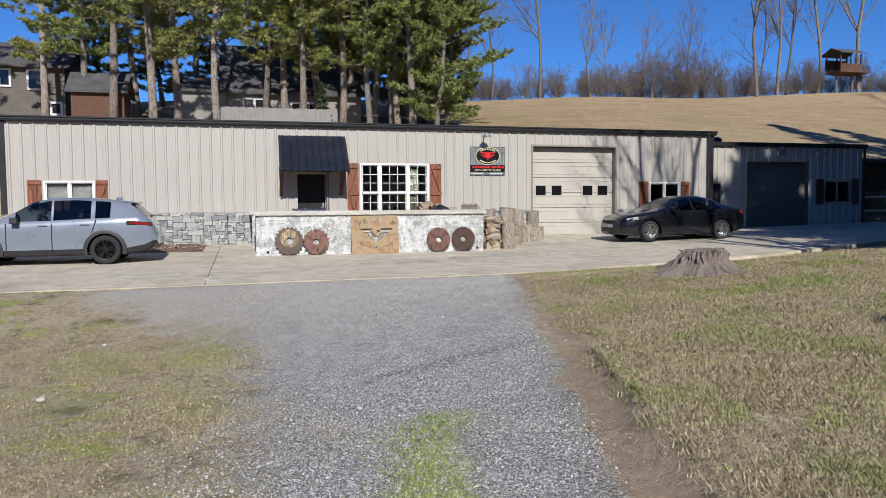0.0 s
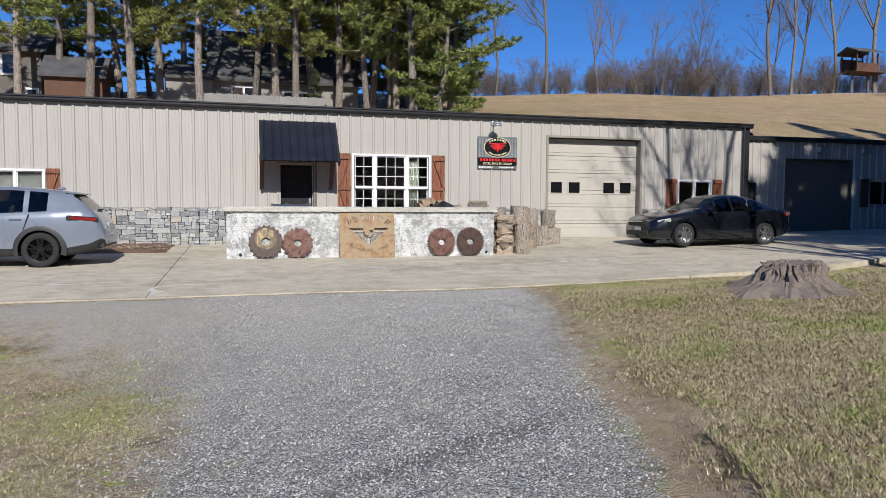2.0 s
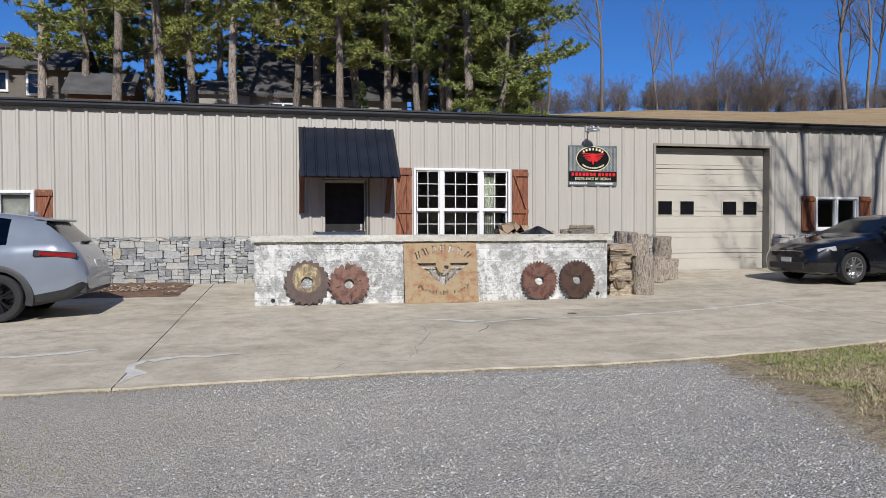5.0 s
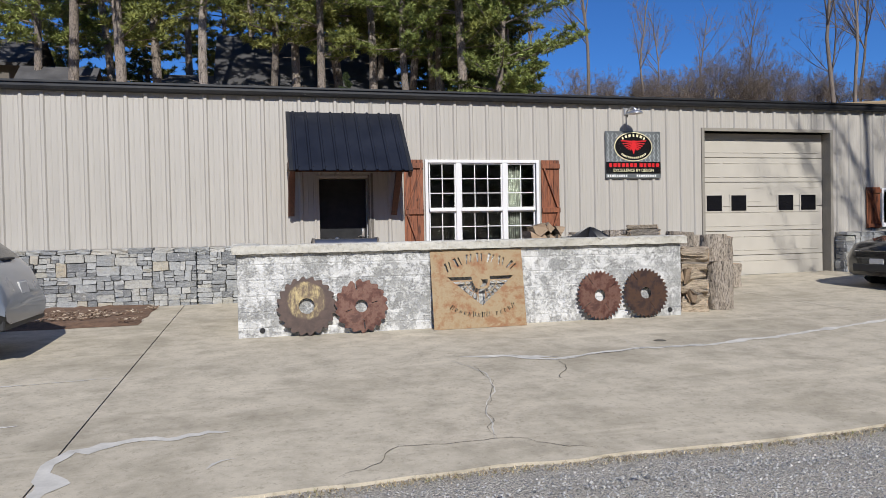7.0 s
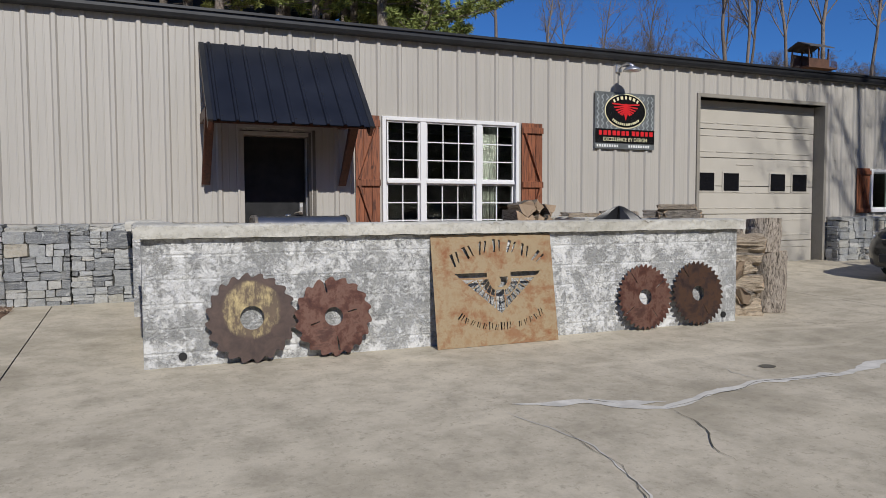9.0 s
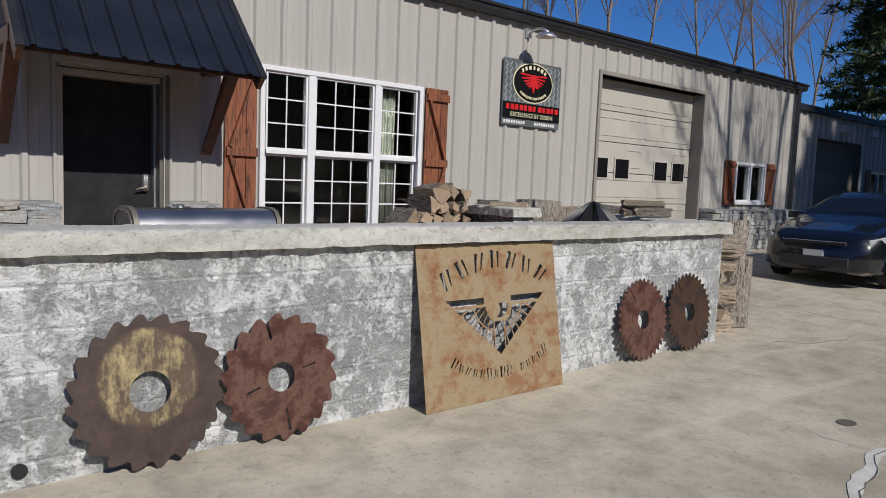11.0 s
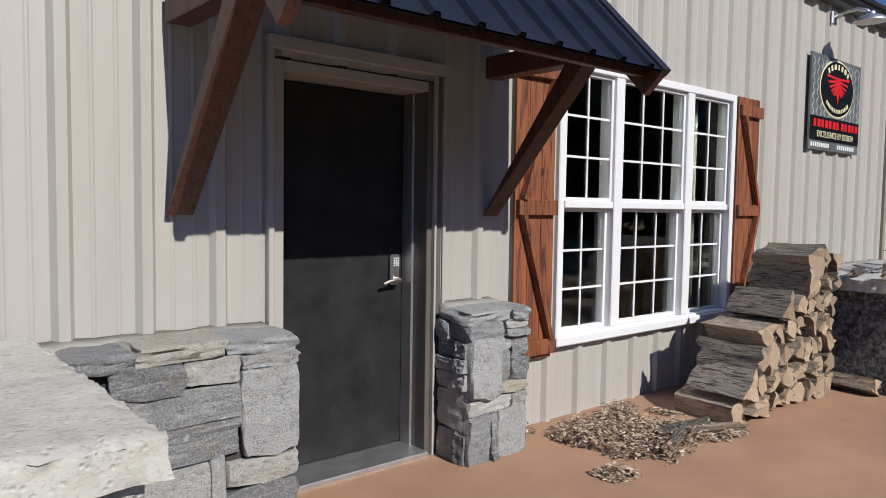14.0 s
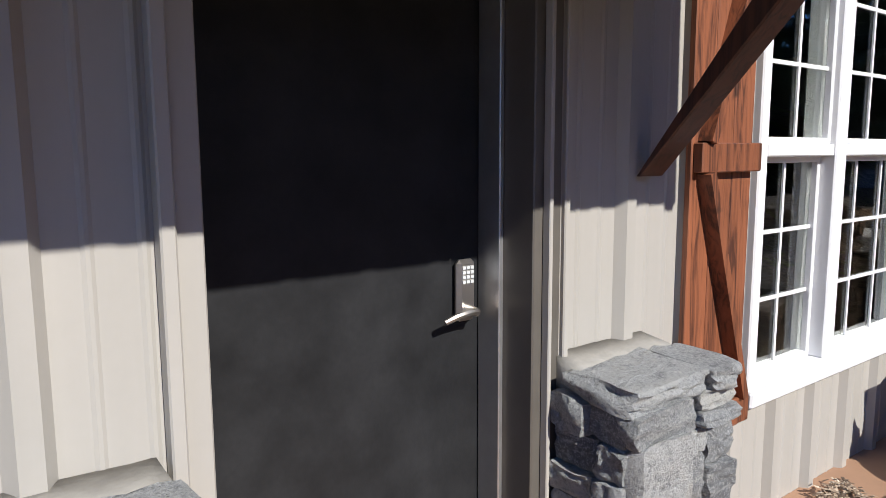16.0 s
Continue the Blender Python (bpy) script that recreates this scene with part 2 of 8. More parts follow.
    # a dark elongated patch across the gravel
    sm = calc(nt, "ADD", calc(nt, "POWER", calc(nt, "MULTIPLY_ADD", X, 0.85, -1.75), 2), calc(nt, "POWER", calc(nt, "MULTIPLY", calc(nt, "SUBTRACT", calc(nt, "MULTIPLY_ADD", X, -0.34, Y), 6.52), 5.0), 2))
    smear = ramp(nt, calc(nt, "ADD", sm, calc(nt, "MULTIPLY_ADD", n3, 1.4, -0.7)), [(0.3, 0.6), (1.0, 0.0)])
    land2 = mix(nt, smear, land2, (0.14, 0.14, 0.14))
    # the far hillside is smoother, drier grass
    far = ramp(nt, calc(nt, "MULTIPLY_ADD", Y, 0.05, -1.3), [(0.0, 0.0), (1.0, 1.0)])
    hay = ramp(nt, calc(nt, "ADD", calc(nt, "MULTIPLY", n1, 0.6), calc(nt, "MULTIPLY", noise_tex(nt, coords(nt, (0.12, 0.6, 1)), 1.0, 5), 0.4)), [(0.3, (0.31, 0.215, 0.12)), (0.5, (0.44, 0.32, 0.19)), (0.7, (0.53, 0.40, 0.25))])
    hay = mix(nt, ramp(nt, noise_tex(nt, v, 5, 5, 0.75), [(0.4, 0.45), (0.55, 0.0)]), hay, (0.20, 0.15, 0.075))
    hay = mix(nt, ramp(nt, noise_tex(nt, coords(nt, (1, 0.35, 1)), 0.22, 4), [(0.55, 0.0), (0.7, 0.35)]), hay, (0.24, 0.22, 0.085))
    land2 = mix(nt, far, land2, hay)
    # near-black tone for the unseen ridge at the back, so reflections turn darker
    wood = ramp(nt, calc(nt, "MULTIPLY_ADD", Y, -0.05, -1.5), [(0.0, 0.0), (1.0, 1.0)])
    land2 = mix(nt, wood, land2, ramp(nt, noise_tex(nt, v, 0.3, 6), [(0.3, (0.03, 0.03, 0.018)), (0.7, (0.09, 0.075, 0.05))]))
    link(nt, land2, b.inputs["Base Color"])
    b.inputs["Roughness"].default_value = 0.95
    b.inputs["Specular IOR Level"].default_value = 0.2
    hgt = calc(nt, "ADD", calc(nt, "MULTIPLY", cell.outputs["Distance"], -0.7), calc(nt, "ADD", calc(nt, "MULTIPLY", n3, 1.2), calc(nt, "MULTIPLY", fibre, 0.6)))
    bump(nt, b, hgt, 1.0, 0.03)
    return m


def wood_material(name, col, dark, rough=0.55, along=2, scale=1.0, per_piece=0.2, relief=0.3, depth=0.004, run=1.0):
    m, nt, b = nodes_of(name)
    st = [9 * scale, 9 * scale, 9 * scale]
    st[along] = 0.7 * scale * run
    v = coords(nt, tuple(st))
    g = noise_tex(nt, v, 3.0, 6, 0.65, 1.2)
    fine = noise_tex(nt, v, 14, 3)
    c = ramp(nt, g, [(0.37, dark), (0.52, col), (0.7, tuple(min(1, x * 1.25) for x in col))])
    knots = ramp(nt, noise_tex(nt, coords(nt), 7, 2), [(0.68, 0.0), (0.74, 0.8)])
    c = mix(nt, knots, c, tuple(x * 0.5 for x in dark))
    oi = nt.nodes.new("ShaderNodeObjectInfo")
    hsv = nt.nodes.new("ShaderNodeHueSaturation")
    link(nt, c, hsv.inputs["Color"])
    link(nt, calc(nt, "MULTIPLY_ADD", oi.outputs["Random"], 2 * per_piece, 1 - per_piece), hsv.inputs["Value"])
    link(nt, hsv.outputs[0], b.inputs["Base Color"])
    b.inputs["Roughness"].default_value = rough
    bump(nt, b, calc(nt, "ADD", g, calc(nt, "MULTIPLY", fine, 0.5)), relief, depth)
    return m


def coords_of(nt, vec, scale):
    mp = nt.nodes.new("ShaderNodeMapping")
    mp.inputs["Scale"].default_value = scale
    link(nt, vec, mp.inputs[0])
    return mp.outputs[0]


def stone_material():
    m, nt, b = nodes_of("grey_fieldstone")
    geo = nt.nodes.new("ShaderNodeNewGeometry")
    v = geo.outputs["Position"]
    oi = nt.nodes.new("ShaderNodeObjectInfo")
    r = oi.outputs["Random"]
    tone = ramp(nt, r, [(0.0, (0.12, 0.127, 0.136)), (0.25, (0.24, 0.25, 0.255)), (0.5, (0.36, 0.37, 0.37)), (0.7, (0.46, 0.465, 0.455)), (0.82, (0.37, 0.35, 0.29)), (0.92, (0.54, 0.535, 0.51)), (1.0, (0.42, 0.34, 0.21))])
    big, n, f = noise_tex(nt, v, 5, 5, 0.7), noise_tex(nt, v, 22, 6, 0.75), noise_tex(nt, v, 110, 5, 0.8)
    c = mix(nt, ramp(nt, n, [(0.36, 0.6), (0.48, 0.0)]), tone, (0.12, 0.125, 0.13))
    c = mix(nt, ramp(nt, f, [(0.37, 0.5), (0.46, 0.0)]), c, (0.10, 0.105, 0.11))
    c = mix(nt, ramp(nt, f, [(0.51, 0.0), (0.61, 0.55)]), c, (0.58, 0.585, 0.575))
    c = mix(nt, ramp(nt, big, [(0.56, 0.0), (0.68, 0.35)]), c, (0.34, 0.29, 0.19))
    c = mix(nt, ramp(nt, noise_tex(nt, v, 13, 3, 0.6), [(0.66, 0.0), (0.72, 0.7)]), c, (0.66, 0.66, 0.63))
    c = mix(nt, ramp(nt, noise_tex(nt, coords_of(nt, v, (6, 6, 40)), 1.0, 5, 0.7, 0.5), [(0.52, 0.0), (0.64, 0.55)]), c, (0.50, 0.50, 0.475))
    link(nt, c, b.inputs["Base Color"])
    b.inputs["Roughness"].default_value = 0.75
    bump(nt, b, calc(nt, "ADD", calc(nt, "MULTIPLY", n, 2.0), f), 0.9, 0.012)
    return m


def plaster_material():
    """Grey cement blocks with blotches of flaking white lime."""
    m, nt, b = nodes_of("flaking_limewashed_block")
    v = coords(nt)
    grey = ramp(nt, calc(nt, "ADD", calc(nt, "MULTIPLY", noise_tex(nt, v, 3.4, 6, 0.7), 0.6), calc(nt, "MULTIPLY", noise_tex(nt, v, 24, 6, 0.75), 0.4)), [(0.36, (0.20, 0.202, 0.197)), (0.5, (0.35, 0.352, 0.343)), (0.64, (0.47, 0.467, 0.45))])
    fine = noise_tex(nt, v, 60, 6, 0.75)
    flake = calc(nt, "ADD", calc(nt, "MULTIPLY", noise_tex(nt, v, 8.0, 9, 0.78, 0.5), 0.5), calc(nt, "ADD", calc(nt, "MULTIPLY", noise_tex(nt, v, 2.3, 4, 0.6), 0.25), calc(nt, "MULTIPLY", noise_tex(nt, v, 38, 6, 0.8), 0.25)))
    mask = ramp(nt, flake, [(0.464, 0.0), (0.488, 0.45), (0.52, 0.9)])
    c = mix(nt, mask, grey, (0.74, 0.74, 0.725))
    skin = ramp(nt, noise_tex(nt, v, 6.5, 7, 0.7, 0.4), [(0.46, 0.0), (0.5, 0.35), (0.54, 0.0)])
    c = mix(nt, skin, c, (0.60, 0.60, 0.58))
    # courses of block showing faintly through the lime
    sep = nt.nodes.new("ShaderNodeSeparateXYZ")
    link(nt, v, sep.inputs[0])
    bed = calc(nt, "PINGPONG", calc(nt, "ADD", sep.outputs[2], calc(nt, "MULTIPLY", fine, 0.012)), 0.1016)
    joint = ramp(nt, bed, [(0.004, 0.45), (0.012, 0.0)])
    c = mix(nt, calc(nt, "MULTIPLY", joint, ramp(nt, noise_tex(nt, v, 3.0, 3), [(0.45, 0.0), (0.6, 1.0)])), c, (0.62, 0.62, 0.60))
    c = mix(nt, ramp(nt, noise_tex(nt, coords(nt, (7, 7, 0.7)), 1.0, 5), [(0.6, 0.0), (0.72, 0.5)]), c, (0.2, 0.2, 0.18))
    c = mix(nt, ramp(nt, fine, [(0.52, 0.0), (0.68, 0.45)]), c, (0.19, 0.19, 0.18))
    link(nt, c, b.inputs["Base Color"])
    b.inputs["Roughness"].default_value = 0.9
    bump(nt, b, calc(nt, "SUBTRACT", calc(nt, "ADD", calc(nt, "MULTIPLY", mask, 0.6), calc(nt, "ADD", fine, calc(nt, "ADD", flake, skin))), joint), 0.9, 0.012)
    return m


def shaded_stucco_material():
    """Rough stucco with pale ridges, its colour blackened to carry the shade on the pier."""
    m, nt, b = nodes_of("shade_dark_rough_stucco")
    v = coords(nt)
    lump, ridge = noise_tex(nt, v, 14, 6, 0.7, 1.2), noise_tex(nt, coords(nt, (1, 1, 0.6)), 34, 5, 0.7, 0.8)
    h = calc(nt, "ADD", lump, calc(nt, "MULTIPLY", ridge, 0.6))
    c = ramp(nt, h, [(0.62, (0.035, 0.035, 0.036)), (0.78, (0.11, 0.11, 0.108)), (0.92, (0.34, 0.34, 0.33))])
    link(nt, c, b.inputs["Base Color"])
    b.inputs["Roughness"].default_value = 0.95
    bump(nt, b, h, 1.0, 0.04)
    return m


def rust_material(name, base, dark, pale, rough=0.6, metal=0.35):
    m, nt, b = nodes_of(name)
    v = coords(nt)
    n, f = noise_tex(nt, v, 5.2, 8, 0.72, 0.15), noise_tex(nt, v, 40, 5, 0.7)
    c = ramp(nt, n, [(0.37, dark), (0.46, base), (0.53, pale), (0.66, base)])
    c = mix(nt, ramp(nt, noise_tex(nt, coords(nt, (1.2, 3, 3.5)), 1.6, 6, 0.7, 1.0), [(0.55, 0.0), (0.63, 0.7)]), c, dark)
    c = mix(nt, calc(nt, "MULTIPLY", f, 0.3), c, tuple(x * 0.5 for x in dark))
    link(nt, c, b.inputs["Base Color"])
    b.inputs["Metallic"].default_value = metal
    link(nt, calc(nt, "MULTIPLY_ADD", n, 0.3, rough - 0.15), b.inputs["Roughness"])
    bump(nt, b, f, 0.25, 0.003)
    return m


def glass_material(name, tint=(0.9, 0.95, 0.93), rough=0.0):
    m, nt, b = nodes_of(name)
    b.inputs["Base Color"].default_value = (*tint, 1)
    b.inputs["Transmission Weight"].default_value = 1.0
    b.inputs["Roughness"].default_value = rough
    b.inputs["IOR"].default_value = 1.55
    return m


SIDING = siding_material()
DARK_TRIM = simple("black_steel_trim", (0.022, 0.023, 0.026), 0.38, 0, 0.2, 3, 40, 0.05)
ROOF_BLUE = simple("blue_black_metal_roof", (0.014, 0.017, 0.027), 0.42, 0.2, 0.2, 2, 30, 0.04)
CONCRETE = concrete_material("weathered_concrete_slab", (0.56, 0.497, 0.388), (0.37, 0.325, 0.24), 0.8)
CAP = concrete_material("cast_concrete_coping", (0.565, 0.545, 0.49), (0.41, 0.39, 0.33), 0.5, True)
PATIO = simple("brown_painted_concrete", (0.40, 0.235, 0.145), 0.75, 0, 0.14, 2.0, 50, 0.12)
GROUND = ground_material()
STONE = stone_material()
MORTAR = simple("pale_cement_mortar", (0.42, 0.40, 0.36), 0.9, 0, 0.2, 8, 80, 0.4)
JOINT = simple("deep_dark_joint", (0.05, 0.048, 0.043), 0.95, 0, 0.3, 8, 80, 0.4)
PLASTER = plaster_material()
SHADED_STUCCO = shaded_stucco_material()
WHITE = simple("white_vinyl", (0.74, 0.74, 0.745), 0.35, 0, 0.03, 4, 40, 0.02)
CEDAR = wood_material("red_stained_cedar", (0.225, 0.076, 0.034), (0.065, 0.022, 0.012), 0.55)
BEAM = wood_material("dark_red_stained_beam", (0.09, 0.032, 0.019), (0.04, 0.016, 0.011), 0.5)
DOOR = simple("charcoal_painted_door", (0.023, 0.0235, 0.025), 0.5, 0, 0.35, 5, 60, 0.12, spec=0.2)
BLACK = simple("matt_black", (0.012, 0.012, 0.013), 0.6, 0, 0.2, 5, 60, 0.1)
STEEL = simple("brushed_stainless", (0.50, 0.48, 0.46), 0.3, 0.95, 0.1, 3, 80, 0.05)
NICKEL = simple("satin_nickel", (0.62, 0.58, 0.53), 0.38, 1.0, 0.06, 8, 60, 0.02)
ALU = simple("dull_aluminium", (0.66, 0.66, 0.66), 0.4, 0.9, 0.1, 8, 60, 0.05)
GLASS = glass_material("window_glass")
# the room's dimness is put into this dark colour
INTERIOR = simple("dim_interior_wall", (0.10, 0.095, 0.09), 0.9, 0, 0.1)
GARAGE = simple("sand_painted_garage_door", (0.47, 0.44, 0.385), 0.45, 0, 0.05, 2, 40, 0.06)
RUST_SIGN = rust_material("rusted_sheet_steel", (0.31, 0.205, 0.108), (0.25, 0.105, 0.042), (0.35, 0.275, 0.165), 0.65, 0.1)
RUST_BLADE = rust_material("dark_rusted_blade_steel", (0.135, 0.058, 0.042), (0.075, 0.036, 0.030), (0.21, 0.115, 0.085), 0.38, 0.4)
DARK_BLADE = rust_material("brown_black_blade_steel", (0.075, 0.047, 0.040), (0.045, 0.030, 0.028), (0.115, 0.062, 0.038), 0.36, 0.4)
BARK = wood_material("rough_grey_bark", (0.40, 0.345, 0.285), (0.07, 0.056, 0.045), 0.95, 2, 2.0, 0.2, 1.0, 0.03, 2.5)
LOG_BARK = wood_material("rough_grey_bark_lying", (0.36, 0.315, 0.265), (0.05, 0.042, 0.035), 0.95, 1, 0.28, 0.25, 1.0, 0.06, 9.0)
SPLIT = wood_material("pale_split_wood", (0.57, 0.47, 0.35), (0.25, 0.185, 0.13), 0.9, 1, 0.30, 0.28, 1.0, 0.05, 9.0)
CHIPS = wood_material("weathered_bark_chips", (0.36, 0.27, 0.19), (0.15, 0.11, 0.08), 0.95, 0, 3.0, 0.3)

# ---- ground ----
W = 23.83                     # face of the steel wall


def smooth(a):
    a = max(0.0, min(1.0, a))
    return a * a * (3 - 2 * a)


def slab_z(y, x=0.0):
    return -0.22 - 0.032 * (23 - y) + 0.02 * max(0.0, min(x, 30) - 7.0)


def edge_y(x):
    """Front edge of the concrete apron."""
    return 14.32 + 0.02 * x + (0.12 * (x - 4) if x > 4 else 0.0) * 0.7 + (0.018 * (x - 7) ** 2 if x > 7 else 0.0) * 0.6 + 0.05 * math.sin(x * 0.9)


def hill_z(x, y):
    crest = 11.2 + 0.046 * x if x < 90 else 15.3
    k = (y - 33) / 39
    z = 3.2 + (crest - 3.2) * (k if k < 1 else 1 - 0.1 * (k - 1) - 0.25 * max(0, k - 1.4))
    return max(z, -20)


def ground_z(x, y):
    u = smooth((14.6 - y) / 4.0)
    xc = 9 * math.tanh((x - 2.5) / 9)
    z = -0.5 - 0.012 * (14.3 - max(y, -6)) + u * 0.1 * xc - 0.03 * u
    # low bank of turf beside the drive
    e = x - (1.26 + 0.30 * y)
    e += 0.14 * noise.noise(Vector((x * 1.3, y * 1.3, 11)))
    u2 = u * smooth((9.5 - y) / 4)
    z += 0.07 * smooth((e - 0.02) / 0.16) * u2 - 0.05 * math.exp(-((e + 0.12) / 0.14) ** 2) * u2
    z += 0.02 * math.sin(e * 48) * math.exp(-((e - 0.12) / 0.14) ** 2) * u2
    if y > 14:
        z = min(z, slab_z(y, x) - 0.02) if y < 16 else slab_z(y, x) - 0.1
    if y > 25.5:
        z = z + (3.2 - z) * smooth((y - 25.5) / 7.5) if y < 33 else hill_z(x, y)
    n = noise.noise(Vector((x * 0.5, y * 0.5, 0))) * 0.05 + noise.noise(Vector((x * 1.7, y * 1.7, 3))) * 0.018
    if y < 14.2:
        z += n
    if y > 33:
        z += noise.noise(Vector((x * 0.05, y * 0.05, 7))) * 0.6
    # ridge out of view behind the camera, added to block low sky light
    if y < -30:
        z += smooth((-30 - y) / 90) * (34 + 6 * noise.noise(Vector((x * 0.02, y * 0.02, 4))))
    return z


def axis(spans):
    out = []
    for a, b, step in spans:
        k = a
        while k < b - 1e-6:
            out.append(k)
            k += step
    return out + [spans[-1][1]]


gx = axis([(-900, -120, 60), (-120, -30, 6), (-30, -8, 1.0), (-8, 14, 0.16), (14, 34, 0.8), (34, 130, 4), (130, 900, 55)])
gy = axis([(-600, -140, 46), (-140, -40, 10), (-40, -4, 3), (-4, 2, 0.5), (2, 15.5, 0.16), (15.5, 34, 0.8), (34, 100, 2.5), (100, 900, 50)])
verts = [(x, y, ground_z(x, y)) for y in gy for x in gx]
nx = len(gx)
faces = [(j * nx + i, j * nx + i + 1, (j + 1) * nx + i + 1, (j + 1) * nx + i) for j in range(len(gy) - 1) for i in range(nx - 1)]
me = bpy.data.meshes.new("ground")
me.from_pydata(verts, [], faces)
me.materials.append(GROUND)
me.shade_smooth()
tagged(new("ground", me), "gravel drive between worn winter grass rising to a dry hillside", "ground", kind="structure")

# concrete apron: one poured slab cut by straight joints into bays
def slab(x0, x1, y0f, y1, name, zoff=0.0):
    bm = bmesh.new()
    n = max(2, int((x1 - x0) / 0.18))
    top_f, top_b, low_f = [], [], []
    for i in range(n + 1):
        x = x0 + (x1 - x0) * i / n
        y0 = y0f(x) if callable(y0f) else y0f
        if callable(y0f):
            y0 += noise.noise(Vector((x * 2.3, 0, 5))) * 0.05
        top_f.append(bm.verts.new((x, y0, slab_z(y0, x) + zoff)))
        top_b.append(bm.verts.new((x, y1, slab_z(y1, x) + zoff)))
        low_f.append(bm.verts.new((x, y0 - 0.01, slab_z(y0, x) - 0.14)))
    for i in range(n):
        bm.faces.new((top_f[i], top_f[i + 1], top_b[i + 1], top_b[i]))
        bm.faces.new((low_f[i], low_f[i + 1], top_f[i + 1], top_f[i]))
    for a in (0, n):
        bm.faces.new((low_f[a], top_f[a], top_b[a]))
    return mesh_ob(name, bm, CONCRETE)


apron = thing("pavement", (0, 0, 0), "weathered tan concrete apron with joints and cracks", "pavement", kind="structure")
for k, (a, b_) in enumerate([(-40, -7.0), (-7.0 + 0.012, -0.83), (-0.818, 9.0), (9.012, 18.0), (18.012, 34)]):
    s = slab(a, b_, edge_y, 19.0 if k != 2 else 23.95, "slab")
    s.parent = apron
for a, b_ in ((-40, -0.83), (9.012, 34)):
    s = slab(a, b_, 19.012, 23.95, "slab")
    s.parent = apron


def strip(pts, width, lift, material, name, jag=0.05, seed=1.0):
    """A ragged flat band along the slab: a crack or a smear of filler."""
    bm = bmesh.new()
    path = []
    for (xa, ya), (xb, yb) in zip(pts, pts[1:]):
        n = max(2, int(math.hypot(xb - xa, yb - ya) / 0.07))
        for i in range(n):
            path.append((xa + (xb - xa) * i / n, ya + (yb - ya) * i / n))
    path.append(pts[-1])
    rows = []
    for i, (x, y) in enumerate(path):
        a, b_ = path[max(i - 1, 0)], path[min(i + 1, len(path) - 1)]
        d = Vector((b_[0] - a[0], b_[1] - a[1], 0)).normalized()
        nrm = Vector((-d.y, d.x, 0))
        o = noise.noise(Vector((x * 3, y * 3, seed))) * jag + noise.noise(Vector((x * 11, y * 11, seed))) * jag * 0.4
        w = width * (0.35 + 0.9 * abs(noise.noise(Vector((x * 4, y * 4, seed + 9))))) * min(1, i / 4 + 0.1, (len(path) - 1 - i) / 4 + 0.1)
        c = Vector((x, y, 0)) + nrm * o
        row = []
        for k in (-1, 1):
            q = c + nrm * w * k
            row.append(bm.verts.new((q.x, q.y, slab_z(q.y, q.x) + lift)))
        rows.append(row)
    for a, b_ in zip(rows, rows[1:]):
        bm.faces.new((a[0], a[1], b_[1], b_[0]))
    bmesh.ops.recalc_face_normals(bm, faces=bm.faces)
    return part(name, bm, material, apron)


FILLER = simple("pale_crack_filler", (0.60, 0.575, 0.52), 0.9, 0, 0.2, 6, 60, 0.2)
CRACK = simple("dirty_crack", (0.10, 0.09, 0.07), 0.95, 0, 0.3, 6, 60, 0.2)
strip([(2.55, 17.72), (3.02, 17.61), (3.24, 17.42), (3.5, 17.25), (4.0, 17.41), (4.72, 17.55), (5.5, 17.5), (6.9, 17.75), (9.4, 18.3)], 0.085, 0.004, FILLER, "crack_filler", 0.05, 2.0)
strip([(3.1, 17.62), (3.3, 17.45), (3.6, 17.36)], 0.09, 0.0045, FILLER, "crack_filler", 0.05, 2.5)
strip([(2.45, 17.7), (2.52, 17.29), (2.61, 16.89), (2.5, 16.3), (2.2, 15.6), (2.05, 14.9)], 0.009, 0.004, FILLER, "crack_filler", 0.06, 4.0)
strip([(-0.86, 14.4), (-0.8, 15.5), (0.25, 15.66)], 0.10, 0.004, FILLER, "crack_filler", 0.16, 5.0)
strip([(-2.8, 16.1), (-2.1, 16.02), (-1.3, 16.1)], 0.09, 0.004, FILLER, "crack_filler", 0.2, 5.5)
strip([(0.15, 14.85), (0.32, 15.0)], 0.05, 0.004, FILLER, "crack_filler", 0.1, 6.0)
strip([(4.78, 18.1), (4.7, 17.85), (4.73, 17.6)], 0.008, 0.004, FILLER, "crack_filler", 0.05, 6.5)
strip([(0.9, 14.45), (1.4, 14.9), (2.05, 14.9), (2.75, 14.5)], 0.005, 0.005, CRACK, "crack", 0.10, 7.0)
strip([(2.05, 14.9), (2.2, 15.6), (2.5, 16.3), (2.61, 16.89), (2.52, 17.29)], 0.0035, 0.006, CRACK, "crack", 0.08, 8.0)
strip([(3.2, 16.3), (3.31, 16.61), (3.5, 16.95), (3.5, 17.24)], 0.008, 0.006, CRACK, "crack", 0.06, 9.0)
strip([(3.5, 17.24), (4.0, 17.40), (4.72, 17.54), (5.5, 17.49)], 0.006, 0.006, CRACK, "crack", 0.05, 9.5)
strip([(6.7, 19.45), (8.6, 18.6), (10.5, 17.9)], 0.006, 0.005, CRACK, "crack", 0.12, 10.0)
strip([(-6.0, 17.35), (-3.2, 17.54), (-0.88, 17.75)], 0.02, 0.004, FILLER, "crack_filler", 0.04, 11.0)
bm = bmesh.new()
bmesh.ops.create_circle(bm, cap_ends=True, segments=20, radius=0.06)
for v in bm.verts:
    v.co = Vector((5.13 + v.co.x * 1.3, 17.89 + v.co.y, slab_z(17.89 + v.co.y, 5.13) + 0.005))
part("oil_spot", bm, CRACK, apron)

